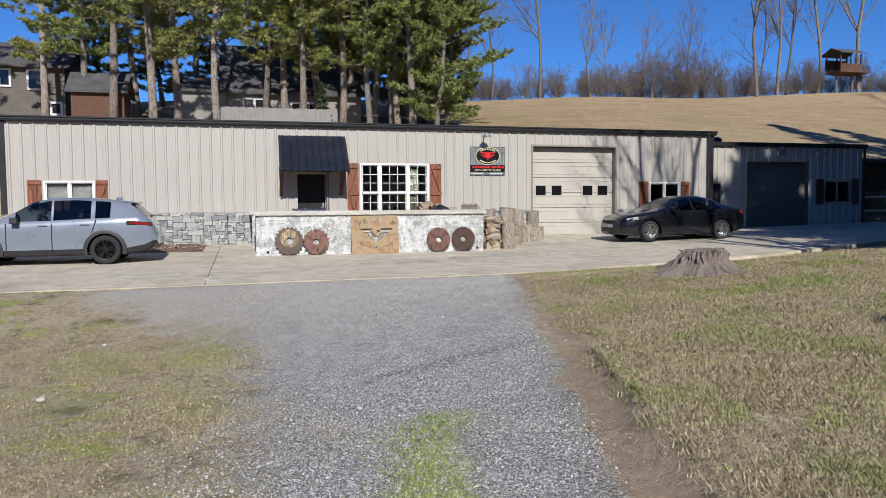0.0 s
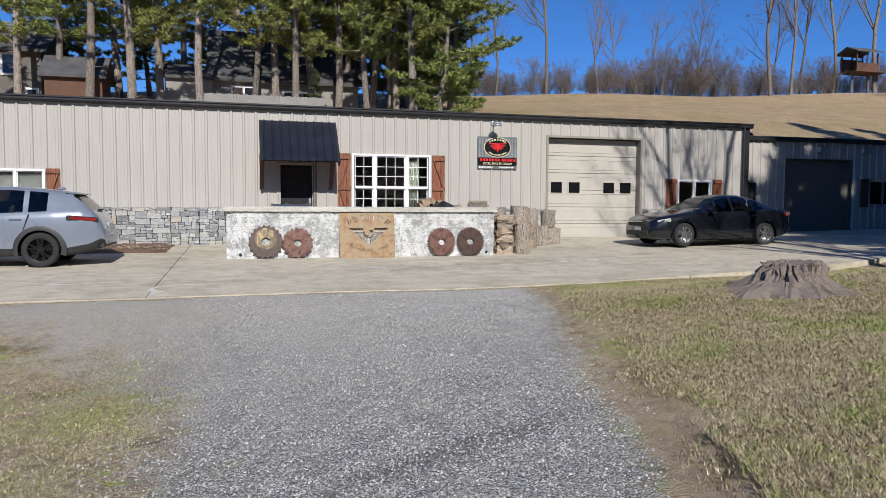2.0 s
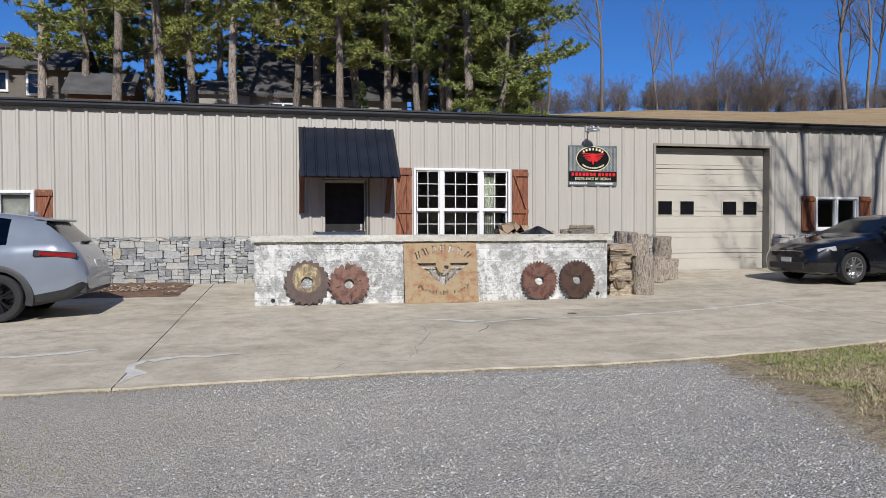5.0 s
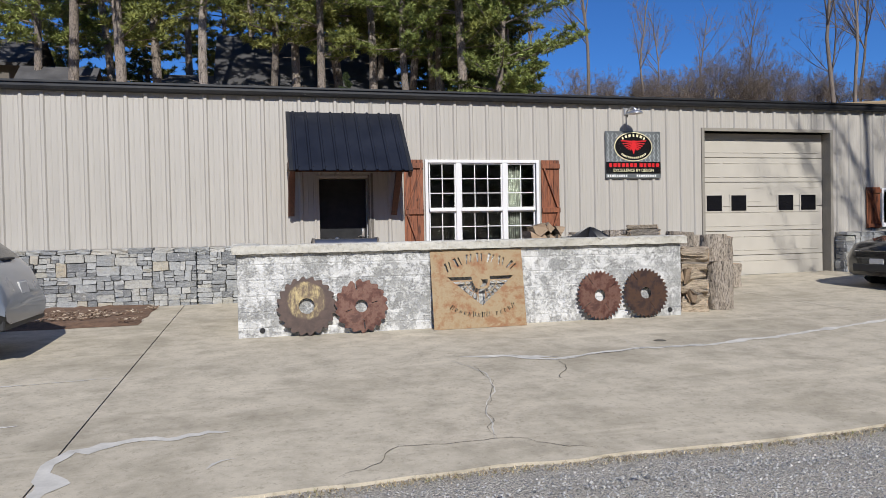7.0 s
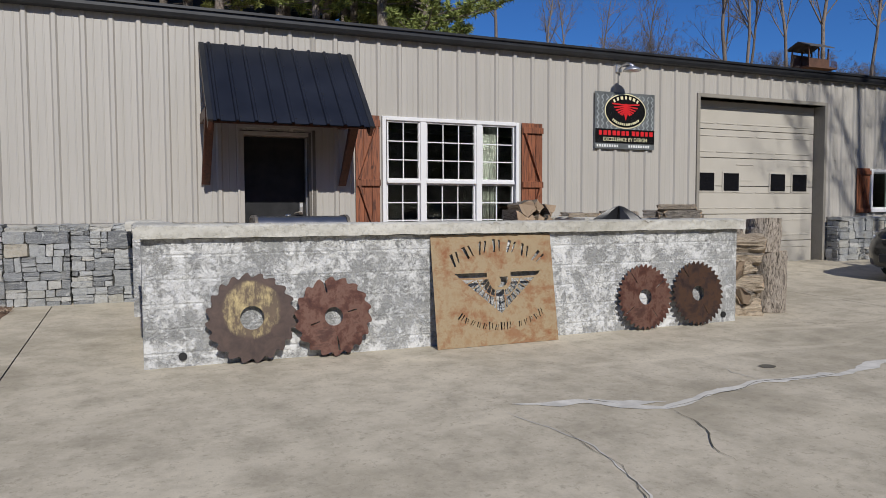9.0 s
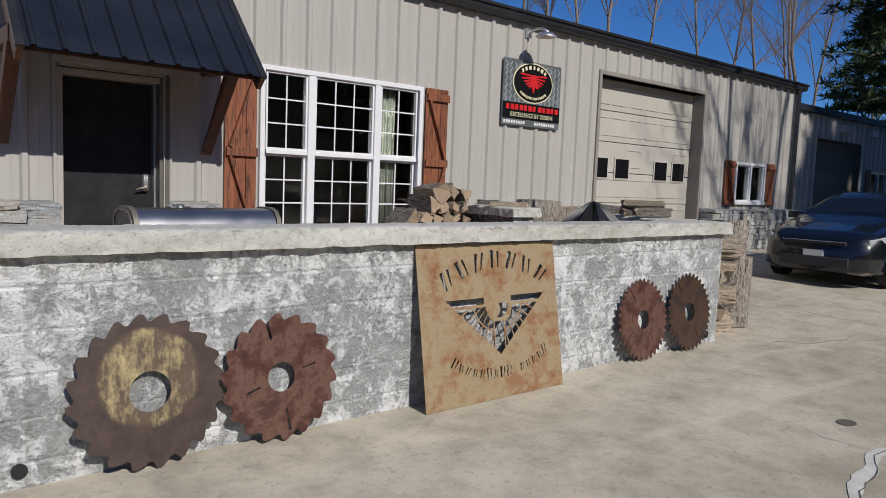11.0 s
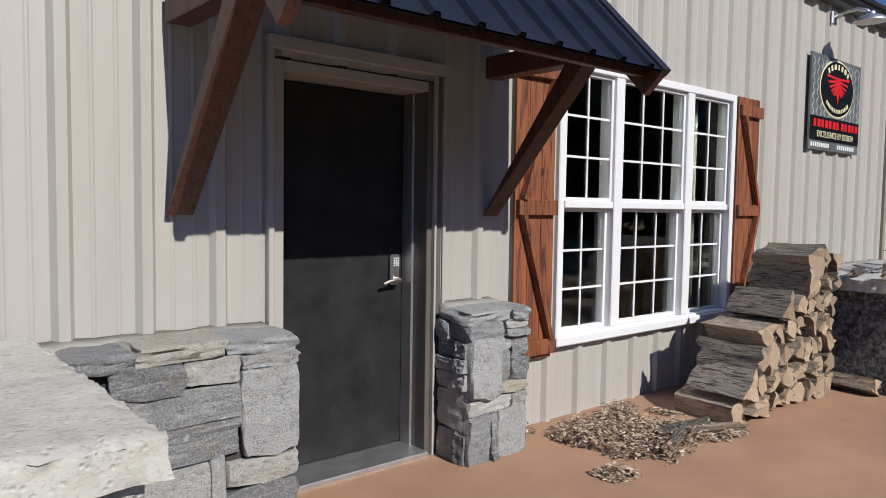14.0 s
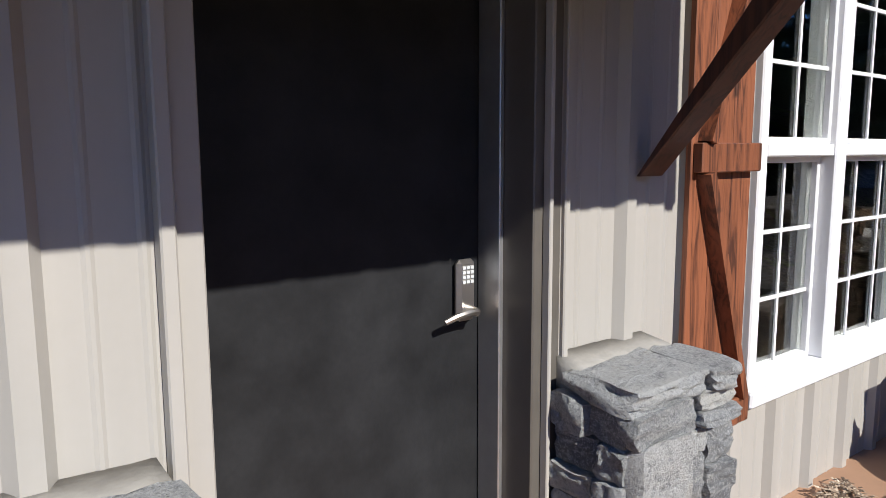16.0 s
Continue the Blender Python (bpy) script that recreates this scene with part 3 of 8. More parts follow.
# ---- steel building ----
XL, XR, EAVE = -6.93, 17.1, 3.55
PITCH = 0.333


def ribbed(bm, x0, x1, z0, z1, y, step=PITCH, phase=-0.08, depth=0.032):
    """A run of ribbed steel siding: flat pans with trapezoid ribs and two low stiffeners between."""
    xs = [(x0, 0.0)]
    k = math.floor((x0 - phase) / step) - 1
    while phase + k * step < x1 + step:
        c = phase + k * step
        prof = [(-0.045, 0), (-0.022, depth), (0.022, depth), (0.045, 0)]
        for f in (0.36, 0.66):
            prof += [(f * step - 0.012, 0), (f * step - 0.004, 0.004), (f * step + 0.004, 0.004), (f * step + 0.012, 0)]
        xs += [(c + a, d) for a, d in prof if x0 < c + a < x1]
        k += 1
    xs.append((x1, 0.0))
    lo = [bm.verts.new((x, y - d, z0)) for x, d in xs]
    hi = [bm.verts.new((x, y - d, z1)) for x, d in xs]
    for i in range(len(xs) - 1):
        bm.faces.new((lo[i], lo[i + 1], hi[i + 1], hi[i]))


DX0, DX1, DZ = 1.575, 2.505, 2.05          # door opening
WX0, WX1, WZ0, WZ1 = 3.62, 5.98, 0.47, 2.40   # large window
GX0, GX1, GZ = 9.80, 13.03, 3.05         # garage door
LX0, LX1 = -5.85, -4.44                  # small window behind the parked suv
RX0, RX1 = 14.42, 15.74                  # small window behind the saloon
SZ0, SZ1 = 0.93, 1.80
STONE_TOP = 0.74

wall = thing("wall_front", (0, 0, 0), "tan ribbed steel siding of a long low workshop", "wall", kind="structure")


def cladding(x0, x1, z0, z1):
    bm = bmesh.new()
    ribbed(bm, x0, x1, z0, z1, W)
    mesh_ob("siding", bm, SIDING, wall, normals=False)
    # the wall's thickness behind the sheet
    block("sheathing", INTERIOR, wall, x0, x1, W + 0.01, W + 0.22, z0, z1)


DOWN = -0.24
cladding(XL, LX0, DOWN, EAVE + 0.02)
cladding(LX0, LX1, DOWN, SZ0)
cladding(LX0, LX1, SZ1, EAVE + 0.02)
cladding(LX1, DX0 - 0.06, DOWN, EAVE + 0.02)
cladding(DX0 - 0.06, DX1 + 0.06, DZ + 0.06, EAVE + 0.02)
cladding(DX1 + 0.06, WX0, DOWN, EAVE + 0.02)
cladding(WX0, WX1, DOWN, WZ0)
cladding(WX0, WX1, WZ1, EAVE + 0.02)
cladding(WX1, GX0, DOWN, EAVE + 0.02)
cladding(GX0, GX1, GZ, EAVE + 0.02)
cladding(GX1, RX0, DOWN, EAVE + 0.02)
cladding(RX0, RX1, DOWN, SZ0)
cladding(RX0, RX1, SZ1, EAVE + 0.02)
cladding(RX1, XR, DOWN, EAVE + 0.02)
# end and back walls
for nm, a in (("wall_west", (XL, XL + 0.2, W + 0.23, 34, DOWN, EAVE)), ("wall_east", (XR - 0.2, XR, W + 0.23, 34, DOWN, EAVE)), ("wall_back", (XL, XR, 34.01, 34.2, DOWN, EAVE + 0.1))):
    bm = bmesh.new()
    box(bm, *a)
    tagged(mesh_ob(nm, bm, SIDING), "tan steel siding", "wall", kind="structure")
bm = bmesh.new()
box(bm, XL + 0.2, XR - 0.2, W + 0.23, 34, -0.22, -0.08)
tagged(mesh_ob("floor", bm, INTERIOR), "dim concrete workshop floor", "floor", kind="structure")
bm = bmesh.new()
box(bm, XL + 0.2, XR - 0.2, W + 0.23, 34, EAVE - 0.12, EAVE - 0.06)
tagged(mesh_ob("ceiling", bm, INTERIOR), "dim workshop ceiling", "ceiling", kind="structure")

roof = thing("roof", (0, 0, 0), "low black metal roof with gutter and trim", "roof", kind="structure")
bm = bmesh.new()
for x0, x1 in ((XL - 0.15, XR + 0.15),):
    quad(bm, (x0, W - 0.1, EAVE + 0.17), (x1, W - 0.1, EAVE + 0.17), (x1, 29.0, EAVE + 0.36), (x0, 29.0, EAVE + 0.36))
    quad(bm, (x0, 29.0, EAVE + 0.36), (x1, 29.0, EAVE + 0.36), (x1, 34.3, EAVE + 0.17), (x0, 34.3, EAVE + 0.17))
part("roof_sheet", bm, ROOF_BLUE, roof)
bm = bmesh.new()
# gutter: a stepped profile run along the eave
prof = [(0.0, 0.0), (-0.10, 0.015), (-0.125, 0.06), (-0.125, 0.11), (-0.155, 0.12), (-0.155, 0.155), (0.0, 0.165)]
ra = [bm.verts.new((XL - 0.12, W - 0.035 + a, EAVE + b)) for a, b in prof]
rb = [bm.verts.new((XR + 0.12, W - 0.035 + a, EAVE + b)) for a, b in prof]
for i in range(len(prof)):
    j = (i + 1) % len(prof)
    bm.faces.new((ra[i], ra[j], rb[j], rb[i]))
bm.faces.new(ra), bm.faces.new(rb)
part("gutter", bm, DARK_TRIM, roof)
for x in (XL - 0.06, XR - 0.1):
    bm = bmesh.new()
    box(bm, x, x + 0.16, W - 0.05, W + 0.02, DOWN, EAVE, None, 0.008)
    part("corner_trim", bm, DARK_TRIM, roof)
bm = bmesh.new()
tube(bm, [(XR - 0.2, W - 0.11, EAVE + 0.05), (XR - 0.2, W - 0.09, 3.2), (XR - 0.2, W - 0.09, 0.1), (XR - 0.2, W - 0.2, 0.0)], [0.04] * 4, 8)
part("downpipe", bm, DARK_TRIM, roof)

# door
TRIM_DARK = simple("bronze_trim_and_shaded_jamb", (0.16, 0.145, 0.125), 0.4, 0.3, 0.1, 5, 50, 0.05)
door = thing("door_1", (0, 0, 0), "closed charcoal steel entrance door with keypad lever lock", "door", kind="structure")
DY = W + 0.20
block("door_leaf", DOOR, door, DX0 + 0.012, DX1 - 0.014, DY, DY + 0.045, -0.045, DZ - 0.012, 0.003)
# right jamb takes the dark bronze: the reveal's shade is put into its colour
for nm, a in (("jamb", (DX0 - 0.05, DX0 + 0.008, W - 0.02, DY + 0.1, -0.08, DZ + 0.05)), ("jamb_right", (DX1 - 0.004, DX1 + 0.05, W - 0.02, DY + 0.1, -0.08, DZ + 0.05)), ("door_head", (DX0 + 0.008, DX1 - 0.004, W - 0.02, DY + 0.1, DZ - 0.006, DZ + 0.05))):
    block("jamb" if nm == "jamb_right" else nm, TRIM_DARK if nm == "jamb_right" else SIDING, door, *a, 0.004)
block("door_stop", ALU, door, DX1 - 0.022, DX1 - 0.005, W + 0.10, DY - 0.003, -0.05, DZ - 0.01, 0.003)
block("door_trim", SIDING, door, DX0 - 0.085, DX0 - 0.053, W - 0.045, W - 0.003, -0.1, DZ + 0.09, 0.004)
block("door_trim", SIDING, door, DX1 + 0.03, DX1 + 0.045, W - 0.05, W - 0.021, -0.1, DZ + 0.09, 0.003)
block("door_trim", TRIM_DARK, door, DX1 + 0.052, DX1 + 0.095, W - 0.03, W - 0.003, -0.1, DZ + 0.09, 0.003)
block("door_trim", SIDING, door, DX1 + 0.097, DX1 + 0.12, W - 0.045, W - 0.003, -0.1, DZ + 0.09, 0.004)
block("door_trim", SIDING, door, DX0 - 0.085, DX1 + 0.12, W - 0.05, W - 0.003, DZ + 0.092, DZ + 0.16, 0.004)
block("threshold", ALU, door, DX0, DX1, W - 0.06, DY + 0.05, -0.09, -0.05, 0.006)
lock = new("keypad_lock")
lock.parent = door
tagged(lock, "satin nickel keypad lever lock")
LX, LZ = DX1 - 0.085, 1.0
bm = bmesh.new()
box(bm, LX - 0.034, LX + 0.034, DY - 0.032, DY - 0.001, LZ - 0.085, LZ + 0.1, None, 0.012)
plate = part("lock_plate", bm, NICKEL, lock, smooth=30)
bm = bmesh.new()
tube(bm, [(LX, DY - 0.03, LZ - 0.05), (LX, DY - 0.075, LZ - 0.05)], [0.016, 0.013], 12)
tube(bm, [(LX, DY - 0.07, LZ - 0.05), (LX - 0.03, DY - 0.075, LZ - 0.047), (LX - 0.075, DY - 0.072, LZ - 0.055), (LX - 0.11, DY - 0.065, LZ - 0.068)], [0.012, 0.012, 0.010, 0.008], 8)
part("lever", bm, NICKEL, lock, smooth=40)
KEY = simple("pale_rubber_key", (0.6, 0.62, 0.62), 0.5)
for r in range(4):
    for c in range(3):
        bm = bmesh.new()
        box(bm, LX - 0.021 + c * 0.015, LX - 0.010 + c * 0.015, DY - 0.036, DY - 0.031, LZ + 0.072 - r * 0.014, LZ + 0.081 - r * 0.014)
        part("key", bm, KEY, lock)

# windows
# curtain colour lowered to look dimmer behind the glass
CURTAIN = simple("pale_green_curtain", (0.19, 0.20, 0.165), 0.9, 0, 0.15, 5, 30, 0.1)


def window(name, x0, x1, z0, z1, lights, label, meeting=True, frame_w=0.06):
    """A white window: lights = list of (x0, x1, columns)."""
    w = thing(name, (0, 0, 0), label, "window", kind="structure")
    yf, yb = W - 0.055, W + 0.1
    for a in ((x0, x0 + frame_w, z0, z1), (x1 - frame_w, x1, z0, z1)):
        block("window_frame", WHITE, w, a[0], a[1], yf, yb, a[2], a[3], 0.006)
    for a in ((z1 - frame_w, z1), (z0, z0 + frame_w * 0.8)):
        block("window_frame", WHITE, w, x0 + frame_w, x1 - frame_w, yf, yb, a[0], a[1], 0.006)
    block("window_sill", WHITE, w, x0 - 0.02, x1 + 0.02, yf - 0.03, yf - 0.002, z0 - 0.03, z0 + 0.035, 0.008)
    zm = (z0 + z1) / 2 - 0.02
    for i, (a, b_, cols) in enumerate(lights):
        if i:
            block("mullion", WHITE, w, lights[i - 1][1], a, yf + 0.004, yb, z0 + frame_w * 0.8, z1 - frame_w, 0.006)
        zones = [(z0 + frame_w * 0.8, zm - 0.025, W + 0.03), (zm + 0.025, z1 - frame_w, W - 0.005)] if meeting else [(z0 + frame_w * 0.8, z1 - frame_w, W)]
        if meeting:
            block("meeting_rail", WHITE, w, a, b_, yf + 0.012, yb, zm - 0.025, zm + 0.025, 0.005)
        for lo, hi, yy in zones:
            s = 0.025
            for q in ((a, a + s, lo, hi), (b_ - s, b_, lo, hi), (a + s, b_ - s, lo, lo + s), (a + s, b_ - s, hi - s, hi)):
                block("sash", WHITE, w, q[0], q[1], yy - 0.02, yy + 0.03, q[2], q[3], 0.003)
            block("pane", GLASS, w, a + s, b_ - s, yy + 0.006, yy + 0.012, lo + s, hi - s).visible_shadow = False
            if cols:
                for c in range(1, cols):
                    xx = a + s + (b_ - a - 2 * s) * c / cols
                    block("glazing_bar", WHITE, w, xx - 0.008, xx + 0.008, yy - 0.004, yy + 0.004, lo + s, hi - s)
                rows = 3
                for r in range(1, rows):
                    zz = lo + s + (hi - lo - 2 * s) * r / rows
                    block("glazing_bar", WHITE, w, a + s, b_ - s, yy - 0.0035, yy + 0.0035, zz - 0.008, zz + 0.008)
    return w


big_window = window("window_1", WX0, WX1, WZ0, WZ1, [(3.70, 4.24, 2), (4.34, 5.20, 3), (5.30, 5.90, 2)], "white vinyl triple window with divided panes and curtain")
window("window_2", LX0, LX1, SZ0, SZ1, [(LX0 + 0.06, -5.18, 0), (-5.11, LX1 - 0.06, 0)], "small white sliding window with pale blind", False)
window("window_3", RX0, RX1, SZ0, SZ1, [(RX0 + 0.06, 15.05, 0), (15.11, RX1 - 0.06, 0)], "small white sliding window", False)


def curtain(x0, x1, z0, z1, y):
    bm = bmesh.new()
    n = 40
    lo, hi = [], []
    for i in range(n + 1):
        x = x0 + (x1 - x0) * i / n
        yy = y + 0.03 * math.sin(i * 1.15) + 0.01 * math.sin(i * 0.4)
        lo.append(bm.verts.new((x, yy, z0)))
        hi.append(bm.verts.new((x, yy, z1)))
    for i in range(n):
        bm.faces.new((lo[i], lo[i + 1], hi[i + 1], hi[i]))
    ob = mesh_ob("curtain", bm, CURTAIN, None, True)
    ob.modifiers.new("thick", "SOLIDIFY").thickness = 0.004
    return tagged(ob, "pale green gathered curtain behind the window", "curtain")


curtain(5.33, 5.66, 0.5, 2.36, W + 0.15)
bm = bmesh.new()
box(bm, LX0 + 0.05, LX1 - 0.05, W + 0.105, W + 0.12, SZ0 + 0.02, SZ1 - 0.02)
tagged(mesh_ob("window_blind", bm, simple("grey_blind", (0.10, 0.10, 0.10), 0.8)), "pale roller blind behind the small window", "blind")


def shutter(name_x0, x1, z0, z1, flip=False, label="red-brown stained cedar board shutter with z brace", mid=True):
    """Board shutter: vertical boards, three battens and diagonal braces."""
    x0 = name_x0
    s = thing("shutter", ((x0 + x1) / 2, W - 0.035, z0), label, "shutter", "window shutters")
    wd, h = x1 - x0, z1 - z0
    n = 3
    for i in range(n):
        a = -wd / 2 + wd * i / n
        block("board", CEDAR, s, a + 0.002, a + wd / n - 0.002, -0.012, 0.012, 0, h, 0.003)
    zs = [0.04 * h, 0.5 * h, 0.94 * h] if mid else [0.06 * h, 0.9 * h]
    bh = 0.05 if mid else 0.04
    for z in zs:
        block("batten", CEDAR, s, -wd / 2 + 0.01, wd / 2 + 0.0, -0.05, -0.013, z - bh, z + bh, 0.004)
    for a, b_ in zip(zs, zs[1:]):
        xa, xb = (-wd / 2 + 0.05, wd / 2 - 0.05) if not flip else (wd / 2 - 0.05, -wd / 2 + 0.05)
        p, q = Vector((xb, 0, a + bh)), Vector((xa, 0, b_ - bh))
        if mid and a > zs[0]:
            p, q = Vector((xa, 0, a + bh)), Vector((xb, 0, b_ - bh))
        d = q - p
        bm = bmesh.new()
        m = Matrix.Translation((p + q) / 2) @ d.to_track_quat("Z", "Y").to_matrix().to_4x4()
        box(bm, -0.035, 0.035, -0.017, 0.017, -d.length / 2, d.length / 2, Matrix.Translation((0, -0.0315, 0)) @ m)
        part("brace", bm, CEDAR, s)
    return s


shutter(3.20, 3.58, 0.38, 2.40)
shutter(6.03, 6.42, 0.38, 2.40, True)
for a, b_, f in ((LX0 - 0.44, LX0 - 0.06, False), (LX1 + 0.02, LX1 + 0.36, True), (RX0 - 0.42, RX0 - 0.04, False), (RX1 + 0.03, RX1 + 0.38, True)):
    shutter(a, b_, SZ0 - 0.05, SZ1 + 0.02, f, mid=False)

# garage door: five panel rows
gdoor = thing("garage_door", (0, 0, 0), "closed sand-coloured sectional garage door with four windows", "garage door")
GY = W + 0.22
n_rows = 6
z_lo = -0.2
gh = (GZ - z_lo) / n_rows
garage_glass = simple("dark_garage_window", (0.01, 0.01, 0.012), 0.08, 0, 0.1, 4, 40, 0)
holes = [(9.99, 10.37), (10.61, 10.99), (11.83, 12.22), (12.43, 12.82)]
for r in range(n_rows):
    a, b_ = z_lo + r * gh, z_lo + (r + 1) * gh - 0.012
    bm = bmesh.new()
    box(bm, GX0 + 0.01, GX1 - 0.01, GY, GY + 0.045, a, b_, None, 0.006)
    sec = part("door_section", bm, GARAGE, gdoor)
    for c in range(6):
        pa = GX0 + 0.12 + c * 0.51
        if r == 3 and c in (0, 1, 3, 4):
            continue
        bm = bmesh.new()
        box(bm, pa, pa + 0.43, GY - 0.012, GY - 0.001, a + 0.1, a + 0.125, None, 0.004)
        box(bm, pa, pa + 0.43, GY - 0.012, GY - 0.001, b_ - 0.125, b_ - 0.1, None, 0.004)
        part("panel_rib", bm, GARAGE, sec)
for a, b_ in holes:
    bm = bmesh.new()
    box(bm, a - 0.03, b_ + 0.03, GY - 0.02, GY - 0.001, 1.30, 1.70, None, 0.006)
    fr = part("light_frame", bm, GARAGE, gdoor)
    block("pane", garage_glass, fr, a, b_, GY - 0.026, GY - 0.0215, 1.33, 1.67)
GARAGE_TRIM = simple("taupe_garage_trim", (0.27, 0.25, 0.215), 0.45, 0, 0.08, 4, 40, 0.05)
for nm, a in (("garage_jamb", (GX0 - 0.07, GX0, W - 0.035, GY + 0.1, DOWN, GZ + 0.07)), ("garage_jamb", (GX1, GX1 + 0.07, W - 0.035, GY + 0.1, DOWN, GZ + 0.07)), ("garage_head", (GX0, GX1, W - 0.035, GY + 0.1, GZ, GZ + 0.07))):
    block(nm, GARAGE_TRIM, gdoor, *a, 0.004)

# ---- concrete walled terrace ----
FLOOR = -0.08
bm = bmesh.new()
box(bm, 0.25, 6.5, 19.8, W - 0.002, -0.4, FLOOR)
tagged(mesh_ob("terrace_floor", bm, PATIO), "brown painted concrete terrace floor", "floor", kind="structure")
CAPZ0, CAPZ1 = 0.74, 0.86
terrace = thing("terrace_wall", (0, 0, 0), "flaking limewashed block wall with cast concrete coping", "wall", kind="structure")


def masonry(x0, x1, y0, y1, z0=-0.5, z1=CAPZ0, material=None):
    """A block wall built of a core with shallow courses standing proud of the joints."""
    bm = bmesh.new()
    box(bm, x0, x1, y0, y1, z0, z1)
    bmesh.ops.subdivide_edges(bm, edges=bm.edges, cuts=1)
    part("wall_core", bm, material or PLASTER, terrace)


def blocks_front(x0, x1, y, z0, z1):
    course, length = 0.21, 0.42
    r = 0
    z = z0
    while z < z1 - 0.01:
        top = min(z + course - 0.0008, z1)
        x = x0 - (length / 2 if r % 2 else 0)
        while x < x1:
            a, b_ = max(x, x0), min(x + length - 0.0008, x1)
            if b_ - a > 0.05:
                bm = bmesh.new()
                box(bm, a, b_, y - 0.004 - 0.0008 * random.random(), y - 0.001, z, top)
                part("block", bm, PLASTER, terrace)
            x += length
        z += course
        r += 1


def coping(x0, x1, y0, y1, seed):
    """Rough cast coping: trowelled top, crumbly pebbled rim and sides."""
    bm = bmesh.new()
    step = 0.016
    nx_, ny_ = max(2, int((x1 - x0) / step)), max(2, int((y1 - y0) / step))
    bmesh.ops.create_grid(bm, x_segments=nx_, y_segments=ny_, size=0.5)
    bmesh.ops.transform(bm, matrix=Matrix.Translation(((x0 + x1) / 2, (y0 + y1) / 2, CAPZ1)) @ Matrix.Diagonal((x1 - x0, y1 - y0, 1, 1)), verts=bm.verts)
    edge = [e for e in bm.edges if e.is_boundary]
    drop = (CAPZ1 - CAPZ0 - 0.003) / 6
    for row in range(6):
        r = bmesh.ops.extrude_edge_only(bm, edges=edge)
        for v in [g for g in r["geom"] if isinstance(g, bmesh.types.BMVert)]:
            v.co.z -= drop
        edge = [g for g in r["geom"] if isinstance(g, bmesh.types.BMEdge) and g.is_boundary]
    bmesh.ops.holes_fill(bm, edges=edge)
    for v in bm.verts:
        p = v.co + Vector((seed, 0, 0))
        n1, n2, n3 = noise.noise_vector(p * 6), noise.noise_vector(p * 17), noise.noise_vector(p * 42)
        d = min(v.co.x - x0, x1 - v.co.x, v.co.y - y0, y1 - v.co.y)
        rim = max(0.0, 1 - d / 0.06)
        if v.co.z > CAPZ1 - 0.002:
            chip = max(0.0, n2.x + 0.35 * n3.x) * 0.030 * rim
            v.co.z += 0.006 * n1.z + (0.002 + 0.008 * rim) * n3.z + 0.004 * rim * n2.z - chip - 0.014 * rim ** 3
        if d < 0.004:
            low = (CAPZ1 - v.co.z) / (CAPZ1 - CAPZ0)
            v.co.x += 0.009 * n1.x + 0.013 * n2.x + 0.006 * n3.x
            v.co.y += 0.009 * n1.y + 0.013 * n2.y + 0.006 * n3.y
            if low > 0.05:
                v.co.z += 0.006 * n2.z + 0.004 * n3.z
            if v.co.z < CAPZ0 + 0.012:
                v.co.z = CAPZ0 + 0.003 + abs(n1.z) * 0.014
    part("coping", bm, CAP, terrace, smooth=50)


FY = 19.67                       # face of the front wall
masonry(0.20, 6.55, FY, FY + 0.2)
blocks_front(0.20, 6.55, FY, -0.36, CAPZ0)
masonry(0.20, 0.42, FY + 0.2, 21.26)
masonry(0.12, 0.42, 22.30, W - 0.01)
# pier shade is in the near-black stucco; its sunlit end gets pale plaster
masonry(6.27, 6.62, 22.28, W - 0.04, material=SHADED_STUCCO)
block("wall_face", PLASTER, terrace, 6.27, 6.62, 22.266, 22.278, -0.4, CAPZ0 - 0.004)
coping(0.14, 6.63, 19.60, 19.96, 1.0)
masonry(6.25, 6.55, FY + 0.2, 21.0)
coping(6.19, 6.63, 19.964, 21.06, 5.0)
coping(0.14, 0.50, 19.964, 21.30, 2.0)
coping(0.05, 0.46, 22.24, W - 0.05, 3.0)
coping(6.2, 6.7, 22.2, W - 0.06, 4.0)

for x in (0.50, 6.36):
    bm = bmesh.new()
    tube(bm, [(x, FY - 0.02, -0.24), (x, FY + 0.03, -0.24)], [0.035, 0.035], 12)
    part("weep_hole", bm, BLACK, terrace)

# ---- fieldstone wainscot ----
def stone_meshes(cuts, n, seed):
    out = []
    for k in range(n):
        bm = bmesh.new()
        bmesh.ops.create_cube(bm, size=1.0)
        bmesh.ops.subdivide_edges(bm, edges=bm.edges, cuts=cuts, use_grid_fill=True)
        for v in bm.verts:
            n1 = noise.noise_vector(v.co * 1.3 + Vector((seed + k * 3.1, k, 0)))
            n2 = noise.noise_vector(v.co * 3.7 + Vector((k, seed + k * 1.9, 0)))
            corner = sum(abs(c) > 0.49 for c in v.co)
            v.co *= 1 - (0.06 if corner == 3 else 0.02 if corner == 2 else 0.0)
            n3 = noise.noise_vector(v.co * 8.0 + Vector((k * 2.3, seed, 5)))
            v.co.x += 0.07 * n1.x + 0.04 * n2.x + 0.015 * n3.x
            v.co.z += 0.10 * n1.z + 0.06 * n2.z + 0.02 * n3.z
            v.co.y += 0.12 * n1.y + 0.09 * n2.y + 0.06 * n3.y
        bmesh.ops.recalc_face_normals(bm, faces=bm.faces)
        me = bpy.data.meshes.new("stone")
        bm.to_mesh(me)
        bm.free()
        me.materials.append(STONE)
        me.shade_smooth()
        me.set_sharp_from_angle(angle=radians(30))
        out.append(me)
    return out


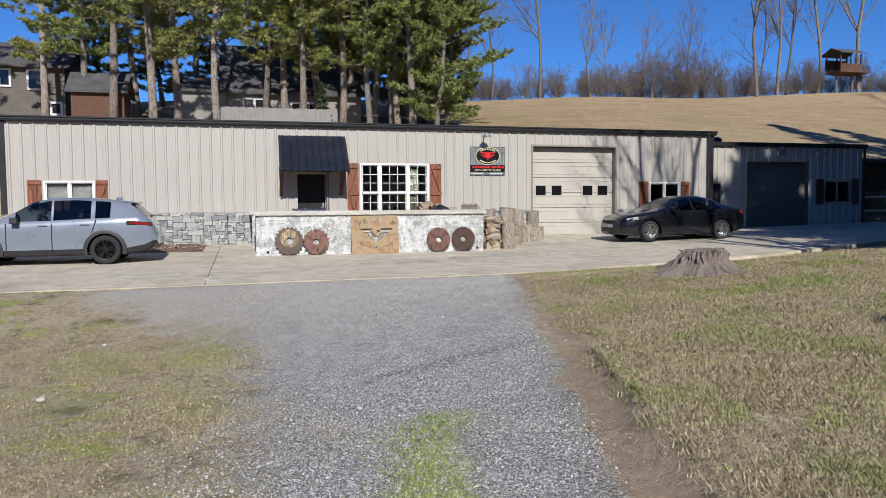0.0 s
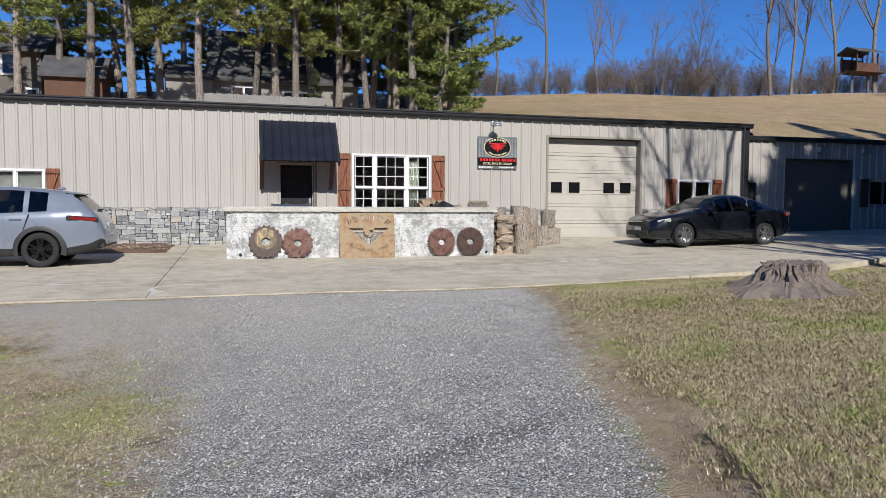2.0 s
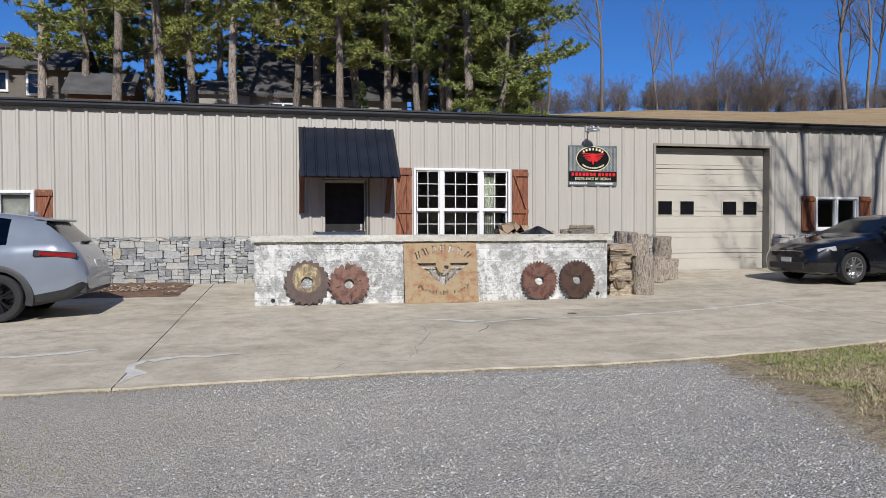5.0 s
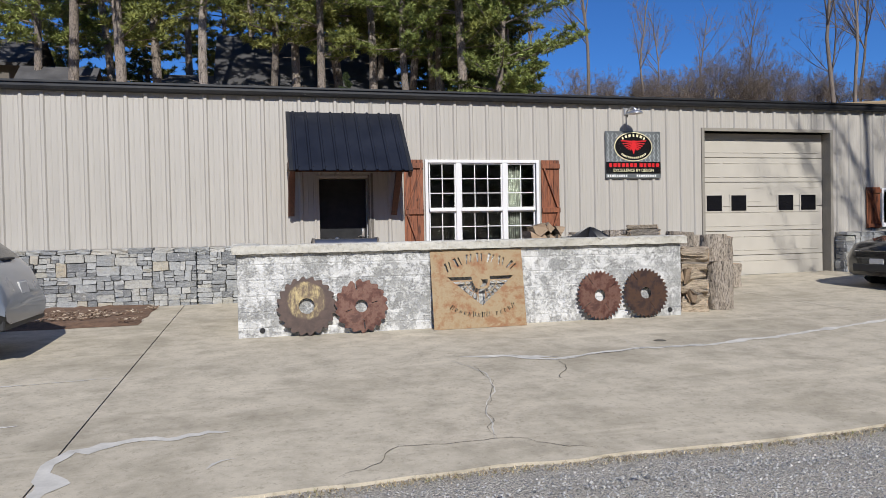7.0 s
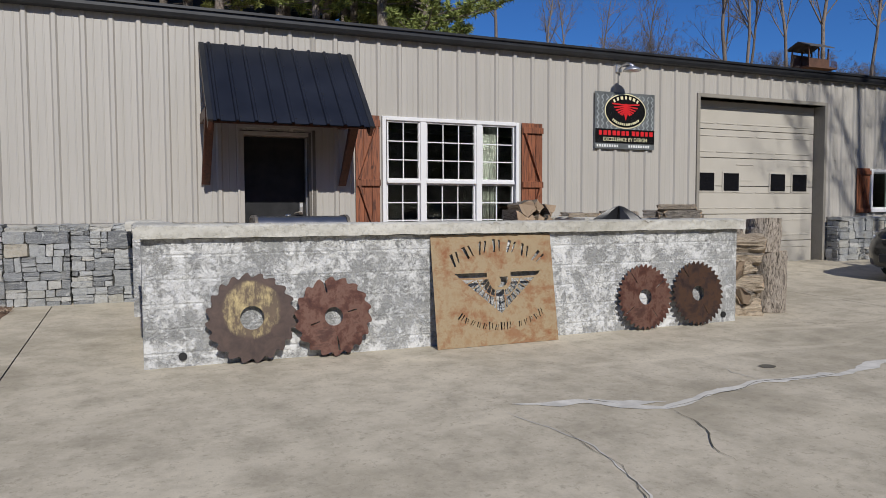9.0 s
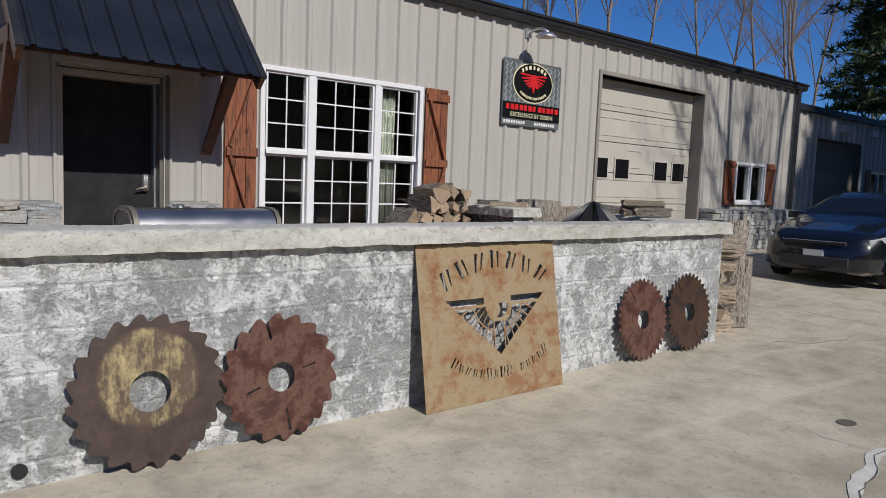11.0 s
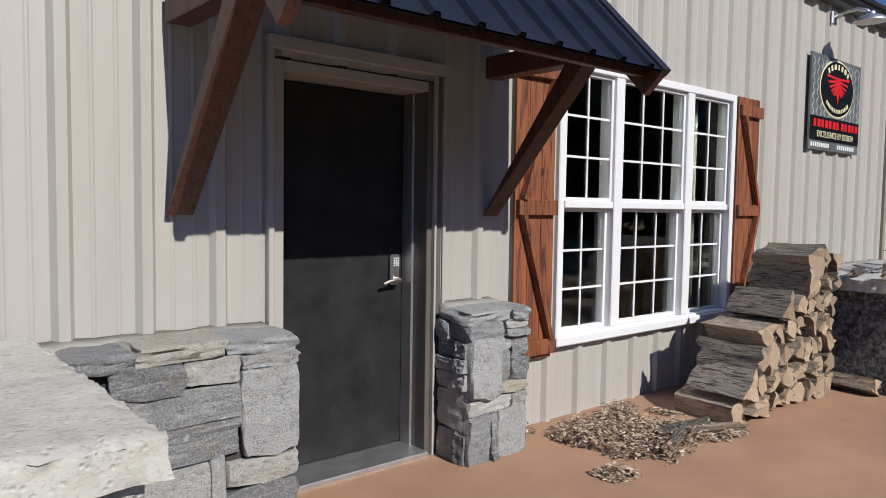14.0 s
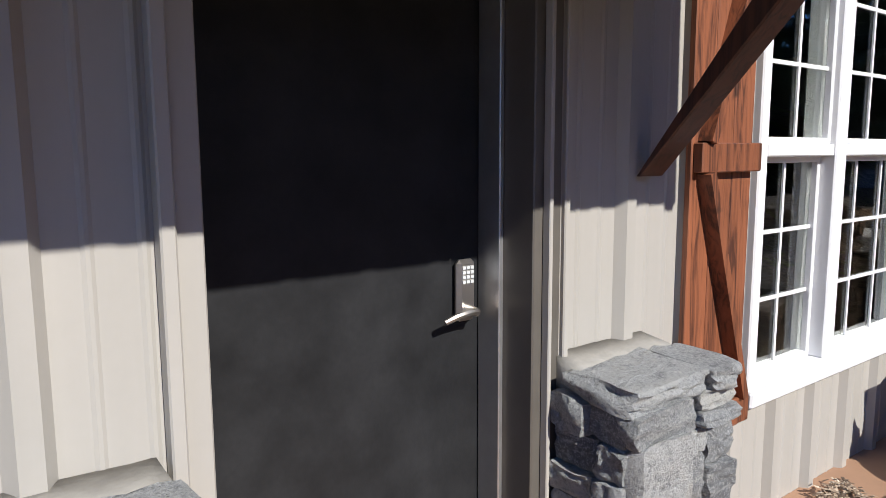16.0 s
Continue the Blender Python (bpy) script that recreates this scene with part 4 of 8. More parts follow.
FINE_STONES, PLAIN_STONES = stone_meshes(6, 14, 5.0), stone_meshes(3, 10, 31.0)


def cells(x0, x1, z0, z1, rnd, big=0.55):
    """Irregular coursed rubble: split a panel until every piece is a stone."""
    w, h = x1 - x0, z1 - z0
    lim_w, lim_h = rnd.uniform(0.14, big), rnd.choice((rnd.uniform(0.05, 0.11), rnd.uniform(0.16, 0.40)))
    if h > lim_h and (h > w * 0.55 or w < 0.2 or (h > 0.26 and w < 1.4)) and h > 0.11:
        k = rnd.uniform(0.3, 0.7)
        return cells(x0, x1, z0, z0 + h * k, rnd, big) + cells(x0, x1, z0 + h * k, z1, rnd, big)
    if w > lim_w and w > 0.12:
        k = rnd.uniform(0.3, 0.7)
        return cells(x0, x0 + w * k, z0, z1, rnd, big) + cells(x0 + w * k, x1, z0, z1, rnd, big)
    return [(x0, x1, z0, z1)]


def rubble(owner, x0, x1, y, z0, z1, seed, meshes, flip=False, depth=0.12, big=0.55, layout=None):
    """Stones on a face: along x at depth y, or along y at depth x when flip."""
    rnd = random.Random(seed)
    laid = [(x0 + (x1 - x0) * p, x0 + (x1 - x0) * q, c, d) for p, q, c, d in layout] if layout else cells(x0, x1, z0, z1, rnd, big)
    for a, b_, c, d in laid:
        g = 0.004 if layout else 0.007
        ob = new("stone", rnd.choice(meshes))
        ob.parent = owner
        w, h = b_ - a - g, d - c - g
        push = rnd.uniform(-0.012, 0.018)
        loc = ((a + b_) / 2, y - push, (c + d) / 2)
        if flip:
            loc = (y - push, (a + b_) / 2, (c + d) / 2)
        ob.matrix_basis = pose(*loc, rnd.uniform(-3, 3), rnd.choice((0, 180)) + rnd.uniform(-5, 5) * min(1, 0.12 / max(0.05, w)), 90 if flip else 0) @ Matrix.Diagonal((w, depth, h, 1))


# courses of the two stretches beside the door: share of the width from and to, foot and top of each stone
BESIDE = [(0.71, 1, 0.26, 0.66), (0.63, 1, 0.15, 0.26), (0.62, 1, -0.10, 0.15), (0, 0.13, 0.47, 0.66), (0.13, 0.44, 0.60, 0.73), (0.44, 0.71, 0.62, 0.73), (0.71, 1, 0.66, 0.73), (0.13, 0.71, 0.46, 0.61), (0.08, 0.71, 0.30, 0.46), (0, 0.08, 0.30, 0.46), (0.23, 0.56, 0.05, 0.30), (0, 0.23, 0.10, 0.30), (0.56, 0.63, 0.05, 0.30), (0, 0.23, -0.10, 0.10), (0.23, 0.62, -0.10, 0.05)]
PILLAR = [(0, 0.58, 0.63, 0.73), (0.58, 1, 0.68, 0.73), (0.58, 1, 0.63, 0.68), (0, 0.50, 0.29, 0.63), (0.50, 0.69, 0.56, 0.63), (0.50, 0.69, 0.37, 0.56), (0.69, 1, 0.51, 0.63), (0.69, 1, 0.37, 0.51), (0.50, 1, 0.30, 0.37), (0, 0.74, 0.20, 0.29), (0.74, 1, 0.20, 0.30), (0, 0.36, -0.10, 0.20), (0.36, 0.48, 0.05, 0.20), (0.36, 0.48, -0.10, 0.05), (0.48, 1, -0.10, 0.20)]


def wainscot(name, x0, x1, top, seed, meshes, base=-0.25, ends=(False, False), face=23.5, layout=None, laid_from=None):
    st = thing(name, (0, 0, 0), "dry-stacked grey fieldstone wainscot under the siding", "stone wall", kind="structure")
    bm = bmesh.new()
    box(bm, x0 + 0.05, x1 - 0.05, face + 0.03, W - 0.036, base, top - 0.05)
    part("stone_core", bm, JOINT, st)
    if laid_from is None or laid_from > x0:
        rubble(st, x0, laid_from or x1, face + 0.05, base, top - 0.075, seed, meshes)
    if layout:
        rubble(st, laid_from, x1, face + 0.05, base, top - 0.075, seed, meshes, layout=layout)
    for at, on in ((x0, ends[0]), (x1, ends[1])):
        if on:
            s = 1 if at == x0 else -1
            rubble(st, face + 0.02, W - 0.04, at + 0.05 * s, base, top - 0.075, seed + 7, meshes, True, big=0.3)
    # flat top stones and the sloping mortar bed against the siding
    rnd = random.Random(seed + 3)
    x = x0 - 0.01
    while x < x1 - 0.05:
        w = min(rnd.uniform(0.2, 0.42), x1 + 0.01 - x)
        ob = new("cap_stone", rnd.choice(meshes))
        ob.parent = st
        ob.matrix_basis = pose(x + w / 2, face + 0.11 + rnd.uniform(-0.02, 0.02), top - 0.035 + rnd.uniform(-0.012, 0.012), 4, rnd.uniform(-3, 3), 0) @ Matrix.Diagonal((w - 0.008, 0.24, rnd.uniform(0.055, 0.085), 1))
        x += w
    bm = bmesh.new()
    n = max(3, int((x1 - x0) / 0.05))
    rows = []
    for i in range(n + 1):
        x = x0 + 0.02 + (x1 - x0 - 0.04) * i / n
        j = noise.noise(Vector((x * 6, seed, 0)))
        rows.append([bm.verts.new((x, face + 0.13 + 0.04 * j, top - 0.03)), bm.verts.new((x, face + 0.22 + 0.02 * j, top - 0.002)), bm.verts.new((x, W - 0.002, top + 0.015 + 0.012 * j)), bm.verts.new((x, W - 0.002, top - 0.1)), bm.verts.new((x, face + 0.13 + 0.04 * j, top - 0.1))])
    for a, b_ in zip(rows, rows[1:]):
        for k in range(5):
            bm.faces.new((a[k], a[(k + 1) % 5], b_[(k + 1) % 5], b_[k]))
    bm.faces.new(rows[0]), bm.faces.new(rows[-1])
    part("mortar_bed", bm, MORTAR, st, smooth=True)
    return st


wainscot("stone_wainscot_1", -0.6, 1.49, 0.80, 11, FINE_STONES, ends=(False, True), layout=BESIDE, laid_from=0.55)
wainscot("stone_wainscot_2", -6.9, -0.61, 0.80, 23, PLAIN_STONES)
wainscot("stone_wainscot_3", 2.57, 3.04, 0.81, 35, FINE_STONES, ends=(True, True), layout=PILLAR, laid_from=2.57)
wainscot("stone_wainscot_4", 6.66, 9.70, 0.80, 47, PLAIN_STONES, ends=(False, True))
wainscot("stone_wainscot_5", 13.14, 16.9, 0.80, 59, PLAIN_STONES, ends=(True, False))

# ---- door awning ----
awning = thing("awning", (0, 0, 0), "black ribbed metal door awning on red-brown timber brackets", "awning")
AX0, AX1, AYF, AZF, AYB, AZB = 1.03, 3.12, 22.66, 2.09, 23.79, 3.27
bm = bmesh.new()
down = Vector((0, AYF - AYB, AZF - AZB))
nrm = Vector((0, down.z, -down.y)).normalized()
if nrm.z < 0:
    nrm = -nrm
xs = [(AX0, 0.0)]
k = 0
while AX0 + 0.1 + k * 0.23 < AX1 - 0.03:
    c = AX0 + 0.1 + k * 0.23
    xs += [(c - 0.028, 0), (c - 0.014, 0.024), (c + 0.014, 0.024), (c + 0.028, 0)]
    k += 1
xs.append((AX1, 0.0))
for off, rev in ((0.0, False), (-0.012, True)):
    lo = [bm.verts.new(Vector((x, AYF, AZF)) + nrm * (d + off)) for x, d in xs]
    hi = [bm.verts.new(Vector((x, AYB, AZB)) + nrm * (d + off)) for x, d in xs]
    for i in range(len(xs) - 1):
        bm.faces.new((lo[i], lo[i + 1], hi[i + 1], hi[i]))
part("awning_sheet", bm, ROOF_BLUE, awning)
for x in (AX0 - 0.02, AX1 - 0.03):
    bm = bmesh.new()
    d = down.normalized()
    m = Matrix.Translation((x + 0.025, (AYF + AYB) / 2, (AZF + AZB) / 2)) @ Matrix(((1, 0, 0), (0, nrm.y, -d.y), (0, nrm.z, -d.z))).to_4x4()
    box(bm, -0.025, 0.025, -0.16, -0.014, -down.length / 2, down.length / 2 - 0.02, m, 0.004)
    part("rafter", bm, BEAM, awning)
    bm = bmesh.new()
    box(bm, -0.035, 0.035, -0.03, 0.012, -down.length / 2, down.length / 2, m, 0.004)
    part("edge_trim", bm, DARK_TRIM, awning)
bm = bmesh.new()
box(bm, AX0 + 0.04, AX1 - 0.04, AYF + 0.10, AYF + 0.14, AZF - 0.02, AZF + 0.08, None, 0.004)
part("front_rail", bm, BEAM, awning)
for x in (1.0, 2.93):
    block("bracket_arm", BEAM, awning, x, x + 0.12, 22.98, W - 0.034, 2.17, 2.30, 0.006)
    bm = bmesh.new()
    p, q = Vector((x + 0.06, W - 0.06, 1.36)), Vector((x + 0.06, 23.05, 2.24))
    d = q - p
    m = Matrix.Translation((p + q) / 2) @ d.to_track_quat("Z", "X").to_matrix().to_4x4()
    box(bm, -0.062, 0.062, -0.058, 0.058, -d.length / 2 - 0.1, d.length / 2, m, 0.006)
    for v in bm.verts:
        v.co.z = max(v.co.z, 1.335)
        v.co.y = min(v.co.y, W - 0.034)
    part("bracket_brace", bm, BEAM, awning)
for i in range(k):
    c = AX0 + 0.1 + i * 0.23 + 0.05
    for f in (0.06, 0.4, 0.75):
        bm = bmesh.new()
        p = Vector((c, AYF, AZF)) - down * f
        tube(bm, [p, p + nrm * 0.008], [0.009, 0.006], 6)
        part("screw", bm, DARK_TRIM, awning)

# ---- sign over the garage side ----
SIGN_GREY = simple("printed_tread_plate", (0.17, 0.185, 0.19), 0.4, 0.3, 0.35, 6, 40, 0.05)
SIGN_LIGHT = simple("tread_plate_highlight", (0.42, 0.45, 0.46), 0.35, 0.3, 0.2, 6, 40, 0.05)
SIGN_BLACK = simple("gloss_black_print", (0.01, 0.01, 0.011), 0.25, 0, 0.1, 5, 40, 0)
SIGN_RED = simple("bright_red_print", (0.62, 0.02, 0.025), 0.35, 0, 0.1, 5, 40, 0)
SIGN_CREAM = simple("cream_print", (0.72, 0.66, 0.42), 0.4, 0, 0.08, 5, 40, 0)
SIGN_WHITE = simple("white_print", (0.75, 0.76, 0.74), 0.4, 0, 0.05, 5, 40, 0)
sign = thing("wall_sign", (8.09, W - 0.034, 2.03), "tread-plate patterned sign with black oval and red wing emblem", "sign")
SW, SH = 1.27, 0.98
block("board", SIGN_GREY, sign, -SW / 2, SW / 2, -0.022, 0, 0, SH, 0.003)
bm = bmesh.new()
for r in range(13):
    for c in range(13):
        x, z = -SW / 2 + 0.06 + c * 0.096, 0.36 + r * 0.05
        if abs(x) < SW / 2 - 0.03 and z < SH - 0.02 and (x / 0.45) ** 2 + ((z - 0.66) / 0.31) ** 2 > 1:
            a = 45 if (r + c) % 2 else -45
            box(bm, -0.034, 0.034, -0.0025, 0, -0.009, 0.009, pose(x, -0.0222, z, 0, a, 0), 0.002)
tagged(part("tread_marks", bm, SIGN_LIGHT, sign), kind="stuff")


def disc(bm, cx, cz, rx, rz, y0, y1, n=48):
    a = [bm.verts.new((cx + rx * math.cos(2 * math.pi * i / n), y0, cz + rz * math.sin(2 * math.pi * i / n))) for i in range(n)]
    b_ = [bm.verts.new((v.co.x, y1, v.co.z)) for v in a]
    bm.faces.new(a), bm.faces.new(b_)
    for i in range(n):
        bm.faces.new((a[i], a[(i + 1) % n], b_[(i + 1) % n], b_[i]))


for nm, rx, rz, y, mt in (("oval_rim", 0.44, 0.305, -0.0265, SIGN_CREAM), ("oval", 0.42, 0.285, -0.031, SIGN_BLACK)):
    bm = bmesh.new()
    disc(bm, 0, 0.66, rx, rz, y, -0.0225 if nm == "oval_rim" else -0.027)
    part(nm, bm, mt, sign)
block("name_band", SIGN_BLACK, sign, -SW / 2 + 0.005, SW / 2 - 0.005, -0.027, -0.0225, 0.10, 0.345)


def wing_emblem(bm, s, y0, y1, cx, cz):
    """Plain spread-wing emblem: a wedge of feathers each side and a tapered body."""
    for sx in (-1, 1):
        for i in range(6):
            x0, z0 = sx * 0.14 * s, (0.32 - i * 0.11) * s
            ln = (1.2 - 0.17 * i) * s
            ang = math.radians(3 - i * 9)
            dx, dz = sx * math.cos(ang), math.sin(ang)
            px, pz = -dz * sx, dx * sx
            w = 0.052 * s
            pts = [(x0 + px * w, z0 + pz * w), (x0 + dx * ln * 0.92 + px * w, z0 + dz * ln * 0.92 + pz * w), (x0 + dx * ln * 0.86 - px * w, z0 + dz * ln * 0.86 - pz * w), (x0 - px * w, z0 - pz * w)]
            f = [bm.verts.new((cx + u, y0, cz + v)) for u, v in pts]
            g = [bm.verts.new((cx + u, y1, cz + v)) for u, v in pts]
            bm.faces.new(f), bm.faces.new(g)
            for j in range(4):
                bm.faces.new((f[j], f[(j + 1) % 4], g[(j + 1) % 4], g[j]))
    pts = [(-0.13, 0.4), (0.13, 0.4), (0.16, -0.35), (0, -0.8), (-0.16, -0.35)]
    f = [bm.verts.new((cx + u * s, y0, cz + v * s)) for u, v in pts]
    g = [bm.verts.new((cx + u * s, y1, cz + v * s)) for u, v in pts]
    bm.faces.new(f), bm.faces.new(g)
    for j in range(5):
        bm.faces.new((f[j], f[(j + 1) % 5], g[(j + 1) % 5], g[j]))


bm = bmesh.new()
wing_emblem(bm, 0.24, -0.036, -0.032, 0, 0.69)
part("emblem", bm, SIGN_RED, sign)


def arc_bars(bm, n, cx, cz, rx, rz, a0, a1, w, h, y0, y1):
    for i in range(n):
        a = radians(a0 + (a1 - a0) * (i + 0.5) / n)
        x, z = cx + rx * math.cos(a), cz + rz * math.sin(a)
        tilt = math.degrees(math.atan2(math.cos(a) / rx, math.sin(a) / rz))
        ww = w * (0.8 + 0.4 * ((i * 37) % 5) / 5)
        box(bm, -ww / 2, ww / 2, y0, y1, -h / 2, h / 2, pose(x, 0, z, 0, tilt if math.sin(a) > 0 else tilt - 180, 0))


for n, a0, a1, h in ((7, 140, 40, 0.055), (14, 218, 322, 0.04)):
    for i in range(n):
        bm = bmesh.new()
        step = (a1 - a0) / n
        arc_bars(bm, 1, 0, 0.66, 0.36, 0.232, a0 + i * step, a0 + (i + 1) * step, (0.045 if n == 7 else 0.026) * (1 + 0.25 * (i % 3)), h, -0.036, -0.032)
        part("arc_bar", bm, SIGN_CREAM, sign)
for i in range(12):
    x = -0.56 + i * 0.095 + (0.03 if i > 6 else 0)
    block("name_bar", SIGN_RED, sign, x, x + 0.062 + 0.012 * (i % 2), -0.031, -0.0275, 0.235, 0.315)
cu = bpy.data.curves.new("slogan", "FONT")
cu.body, cu.size, cu.align_x, cu.extrude = "EXCELLENCE BY DESIGN", 0.092, "CENTER", 0.002
tmp = bpy.data.objects.new("slogan_text", cu)
scene.collection.objects.link(tmp)
slogan = bpy.data.meshes.new_from_object(tmp.evaluated_get(bpy.context.evaluated_depsgraph_get()))
bpy.data.objects.remove(tmp)
slogan.materials.append(SIGN_CREAM)
so = new("slogan", slogan)
so.parent = sign
so.matrix_basis = pose(0, -0.030, 0.135, 90, 0, 0) @ Matrix.Diagonal((0.92, 1, 1, 1))
for i in range(18):
    x = -0.6 + i * 0.052 + (0.2 if i > 8 else 0)
    block("contact_bar", SIGN_WHITE, sign, x, x + 0.034, -0.0265, -0.0225, 0.03, 0.075)

lamp = thing("wall_lamp", (7.95, W - 0.034, 3.42), "grey gooseneck barn lamp above the sign", "lamp")
bm = bmesh.new()
box(bm, -0.06, 0.06, -0.03, 0, -0.07, 0.07, None, 0.01)
part("wall_plate", bm, ALU, lamp)
bm = bmesh.new()
tube(bm, [(0, -0.03, 0), (0, -0.12, 0.04), (0, -0.24, 0.05), (0, -0.33, 0.02), (0, -0.36, -0.02)], [0.02] * 5, 10)
part("arm", bm, ALU, lamp, smooth=True)


def lathe(bm, prof, n=24, m=None):
    rings = []
    for r, z in prof:
        rings.append([bm.verts.new((m or Matrix()) @ Vector((r * math.cos(2 * math.pi * i / n), r * math.sin(2 * math.pi * i / n), z))) for i in range(n)])
    for a, b_ in zip(rings, rings[1:]):
        for i in range(n):
            bm.faces.new((a[i], a[(i + 1) % n], b_[(i + 1) % n], b_[i]))
    return rings


bm = bmesh.new()
lathe(bm, [(0.035, 0.0), (0.05, -0.03), (0.07, -0.035), (0.11, -0.05), (0.15, -0.085), (0.155, -0.10), (0.145, -0.098), (0.06, -0.05), (0.02, -0.045)], 28, pose(0, -0.37, 0.0))
part("shade", bm, ALU, lamp, smooth=40)

# ---- rusted cut-out panel ----
panel = thing("rusted_steel_panel", (0, 0, 0), "rust-patinated steel panel with cut-out emblem leaning on the wall", "metal sign")
PW, PH = 1.31, 1.072


def stroke(p, a, b_, w0, w1):
    """Whether p lies in a tapered straight stroke from a to b_."""
    dx, dz = b_[0] - a[0], b_[1] - a[1]
    f = ((p[0] - a[0]) * dx + (p[1] - a[1]) * dz) / (dx * dx + dz * dz)
    return 0 <= f <= 1 and math.hypot(p[0] - a[0] - f * dx, p[1] - a[1] - f * dz) < w0 + (w1 - w0) * f


def mark(k, q, h):
    """Plain cut-out bars that stand for a word, h high: a broad leaning bar with a thin one beside it."""
    lean = (0.10, -0.06, 0.14, 0.02)[k % 4] * h
    wide = (0.11, 0.13, 0.09)[k % 3] * h
    return stroke(q, (-0.20 * h - lean, 0), (-0.20 * h + lean, h), wide * 0.7, wide) or stroke(q, (0.22 * h - lean, 0.06 * h), (0.22 * h + lean, 0.94 * h), 0.04 * h, 0.07 * h)


def cut(u, v):
    """Whether the sheet is cut through at u (across) and v (up)."""
    x = u - PW * 0.53
    # upper word on an arch
    cz, rad = 0.05, 0.85
    ang, r = math.atan2(x, v - cz), math.hypot(x, v - cz)
    for k in range(7):
        q = ((ang - (-0.52 + 0.173 * k)) * rad, r - rad)
        if abs(q[0]) < 0.075 and -0.01 < q[1] < 0.15:
            return mark(k, q, 0.125)
    # lower word on a hanging arch
    cz, rad = 1.07, 0.93
    ang, r = math.atan2(x, cz - v), math.hypot(x, cz - v)
    for k in range(15):
        if k == 9:
            continue
        q = ((ang - (-0.50 + 0.072 * k)) * rad, rad - r)
        if abs(q[0]) < 0.035 and -0.005 < q[1] < 0.09:
            return mark(k, q, 0.075 if k in (0, 5, 7, 8, 14) else 0.055)
    # spread wings over a downward wedge
    d = 0.70 - v
    ax = abs(x)
    if d < 0 or d > 0.40 or ax > 0.47 * (1 - d / 0.40):
        return False
    if d < 0.045:
        return ax > 0.13
    head = math.hypot(x - 0.01, d - 0.06)
    if head < 0.085:
        return math.hypot(x + 0.035, d - 0.085) > 0.055
    if head < 0.125 and d < 0.17:
        return False
    if ax < 0.045 and d > 0.12:
        return True
    if d < 0.062 or 0.045 <= ax < 0.056:
        return False
    fan = math.degrees(math.atan2(d + 0.04, ax)) / 11.0
    return fan % 1 > 0.14 and abs(math.hypot(ax, d) - 0.24) > 0.006


bm = bmesh.new()
NU, NV = 262, 214
grid = {}


def gv(i, j, side):
    key = (i, j, side)
    if key not in grid:
        grid[key] = bm.verts.new((PW * i / NU, 0.004 * side, PH * j / NV))
    return grid[key]


solid = {(i, j): not cut(PW * (i + 0.5) / NU, PH * (j + 0.5) / NV) for i in range(NU) for j in range(NV)}
for (i, j), s in solid.items():
    if not s:
        continue
    for side in (0, 1):
        bm.faces.new((gv(i, j, side), gv(i + 1, j, side), gv(i + 1, j + 1, side), gv(i, j + 1, side)))
    for di, dj, p, q in ((-1, 0, (i, j), (i, j + 1)), (1, 0, (i + 1, j), (i + 1, j + 1)), (0, -1, (i, j), (i + 1, j)), (0, 1, (i, j + 1), (i + 1, j + 1))):
        if not solid.get((i + di, j + dj), False):
            bm.faces.new((gv(*p, 0), gv(*q, 0), gv(*q, 1), gv(*p, 1)))
sheet = part("sheet", bm, RUST_SIGN, panel)
sheet.matrix_basis = pose(2.72, 19.47, slab_z(19.47) + 0.004, -9.6, 0, 0)

# ---- saw blades ----
YELLOW_BLADE, ynt, yb = nodes_of("rusty_blade_with_yellow_paint")
yv = coords(ynt)
yn = noise_tex(ynt, yv, 9, 6, 0.7, 0.6)
yc = ramp(ynt, yn, [(0.3, (0.05, 0.034, 0.03)), (0.7, (0.10, 0.065, 0.052))])
ysep = ynt.nodes.new("ShaderNodeSeparateXYZ")
link(ynt, yv, ysep.inputs[0])
yr = calc(ynt, "POWER", calc(ynt, "ADD", calc(ynt, "POWER", ysep.outputs[0], 2), calc(ynt, "POWER", calc(ynt, "SUBTRACT", ysep.outputs[2], 0.07), 2)), 0.5)
ymask = ramp(ynt, calc(ynt, "ADD", yr, calc(ynt, "MULTIPLY_ADD", yn, 0.08, -0.04)), [(0.225, 1.0), (0.25, 0.0)])
ydirt = ramp(ynt, noise_tex(ynt, coords(ynt, (6, 6, 3)), 1.5, 6, 0.75), [(0.36, 1.0), (0.54, 0.1)])
ycol = mix(ynt, calc(ynt, "MULTIPLY", ymask, ydirt), yc, (0.50, 0.40, 0.20))
link(ynt, ycol, yb.inputs["Base Color"])
yb.inputs["Metallic"].default_value, yb.inputs["Roughness"].default_value = 0.3, 0.5
bump(ynt, yb, yn, 0.2, 0.003)


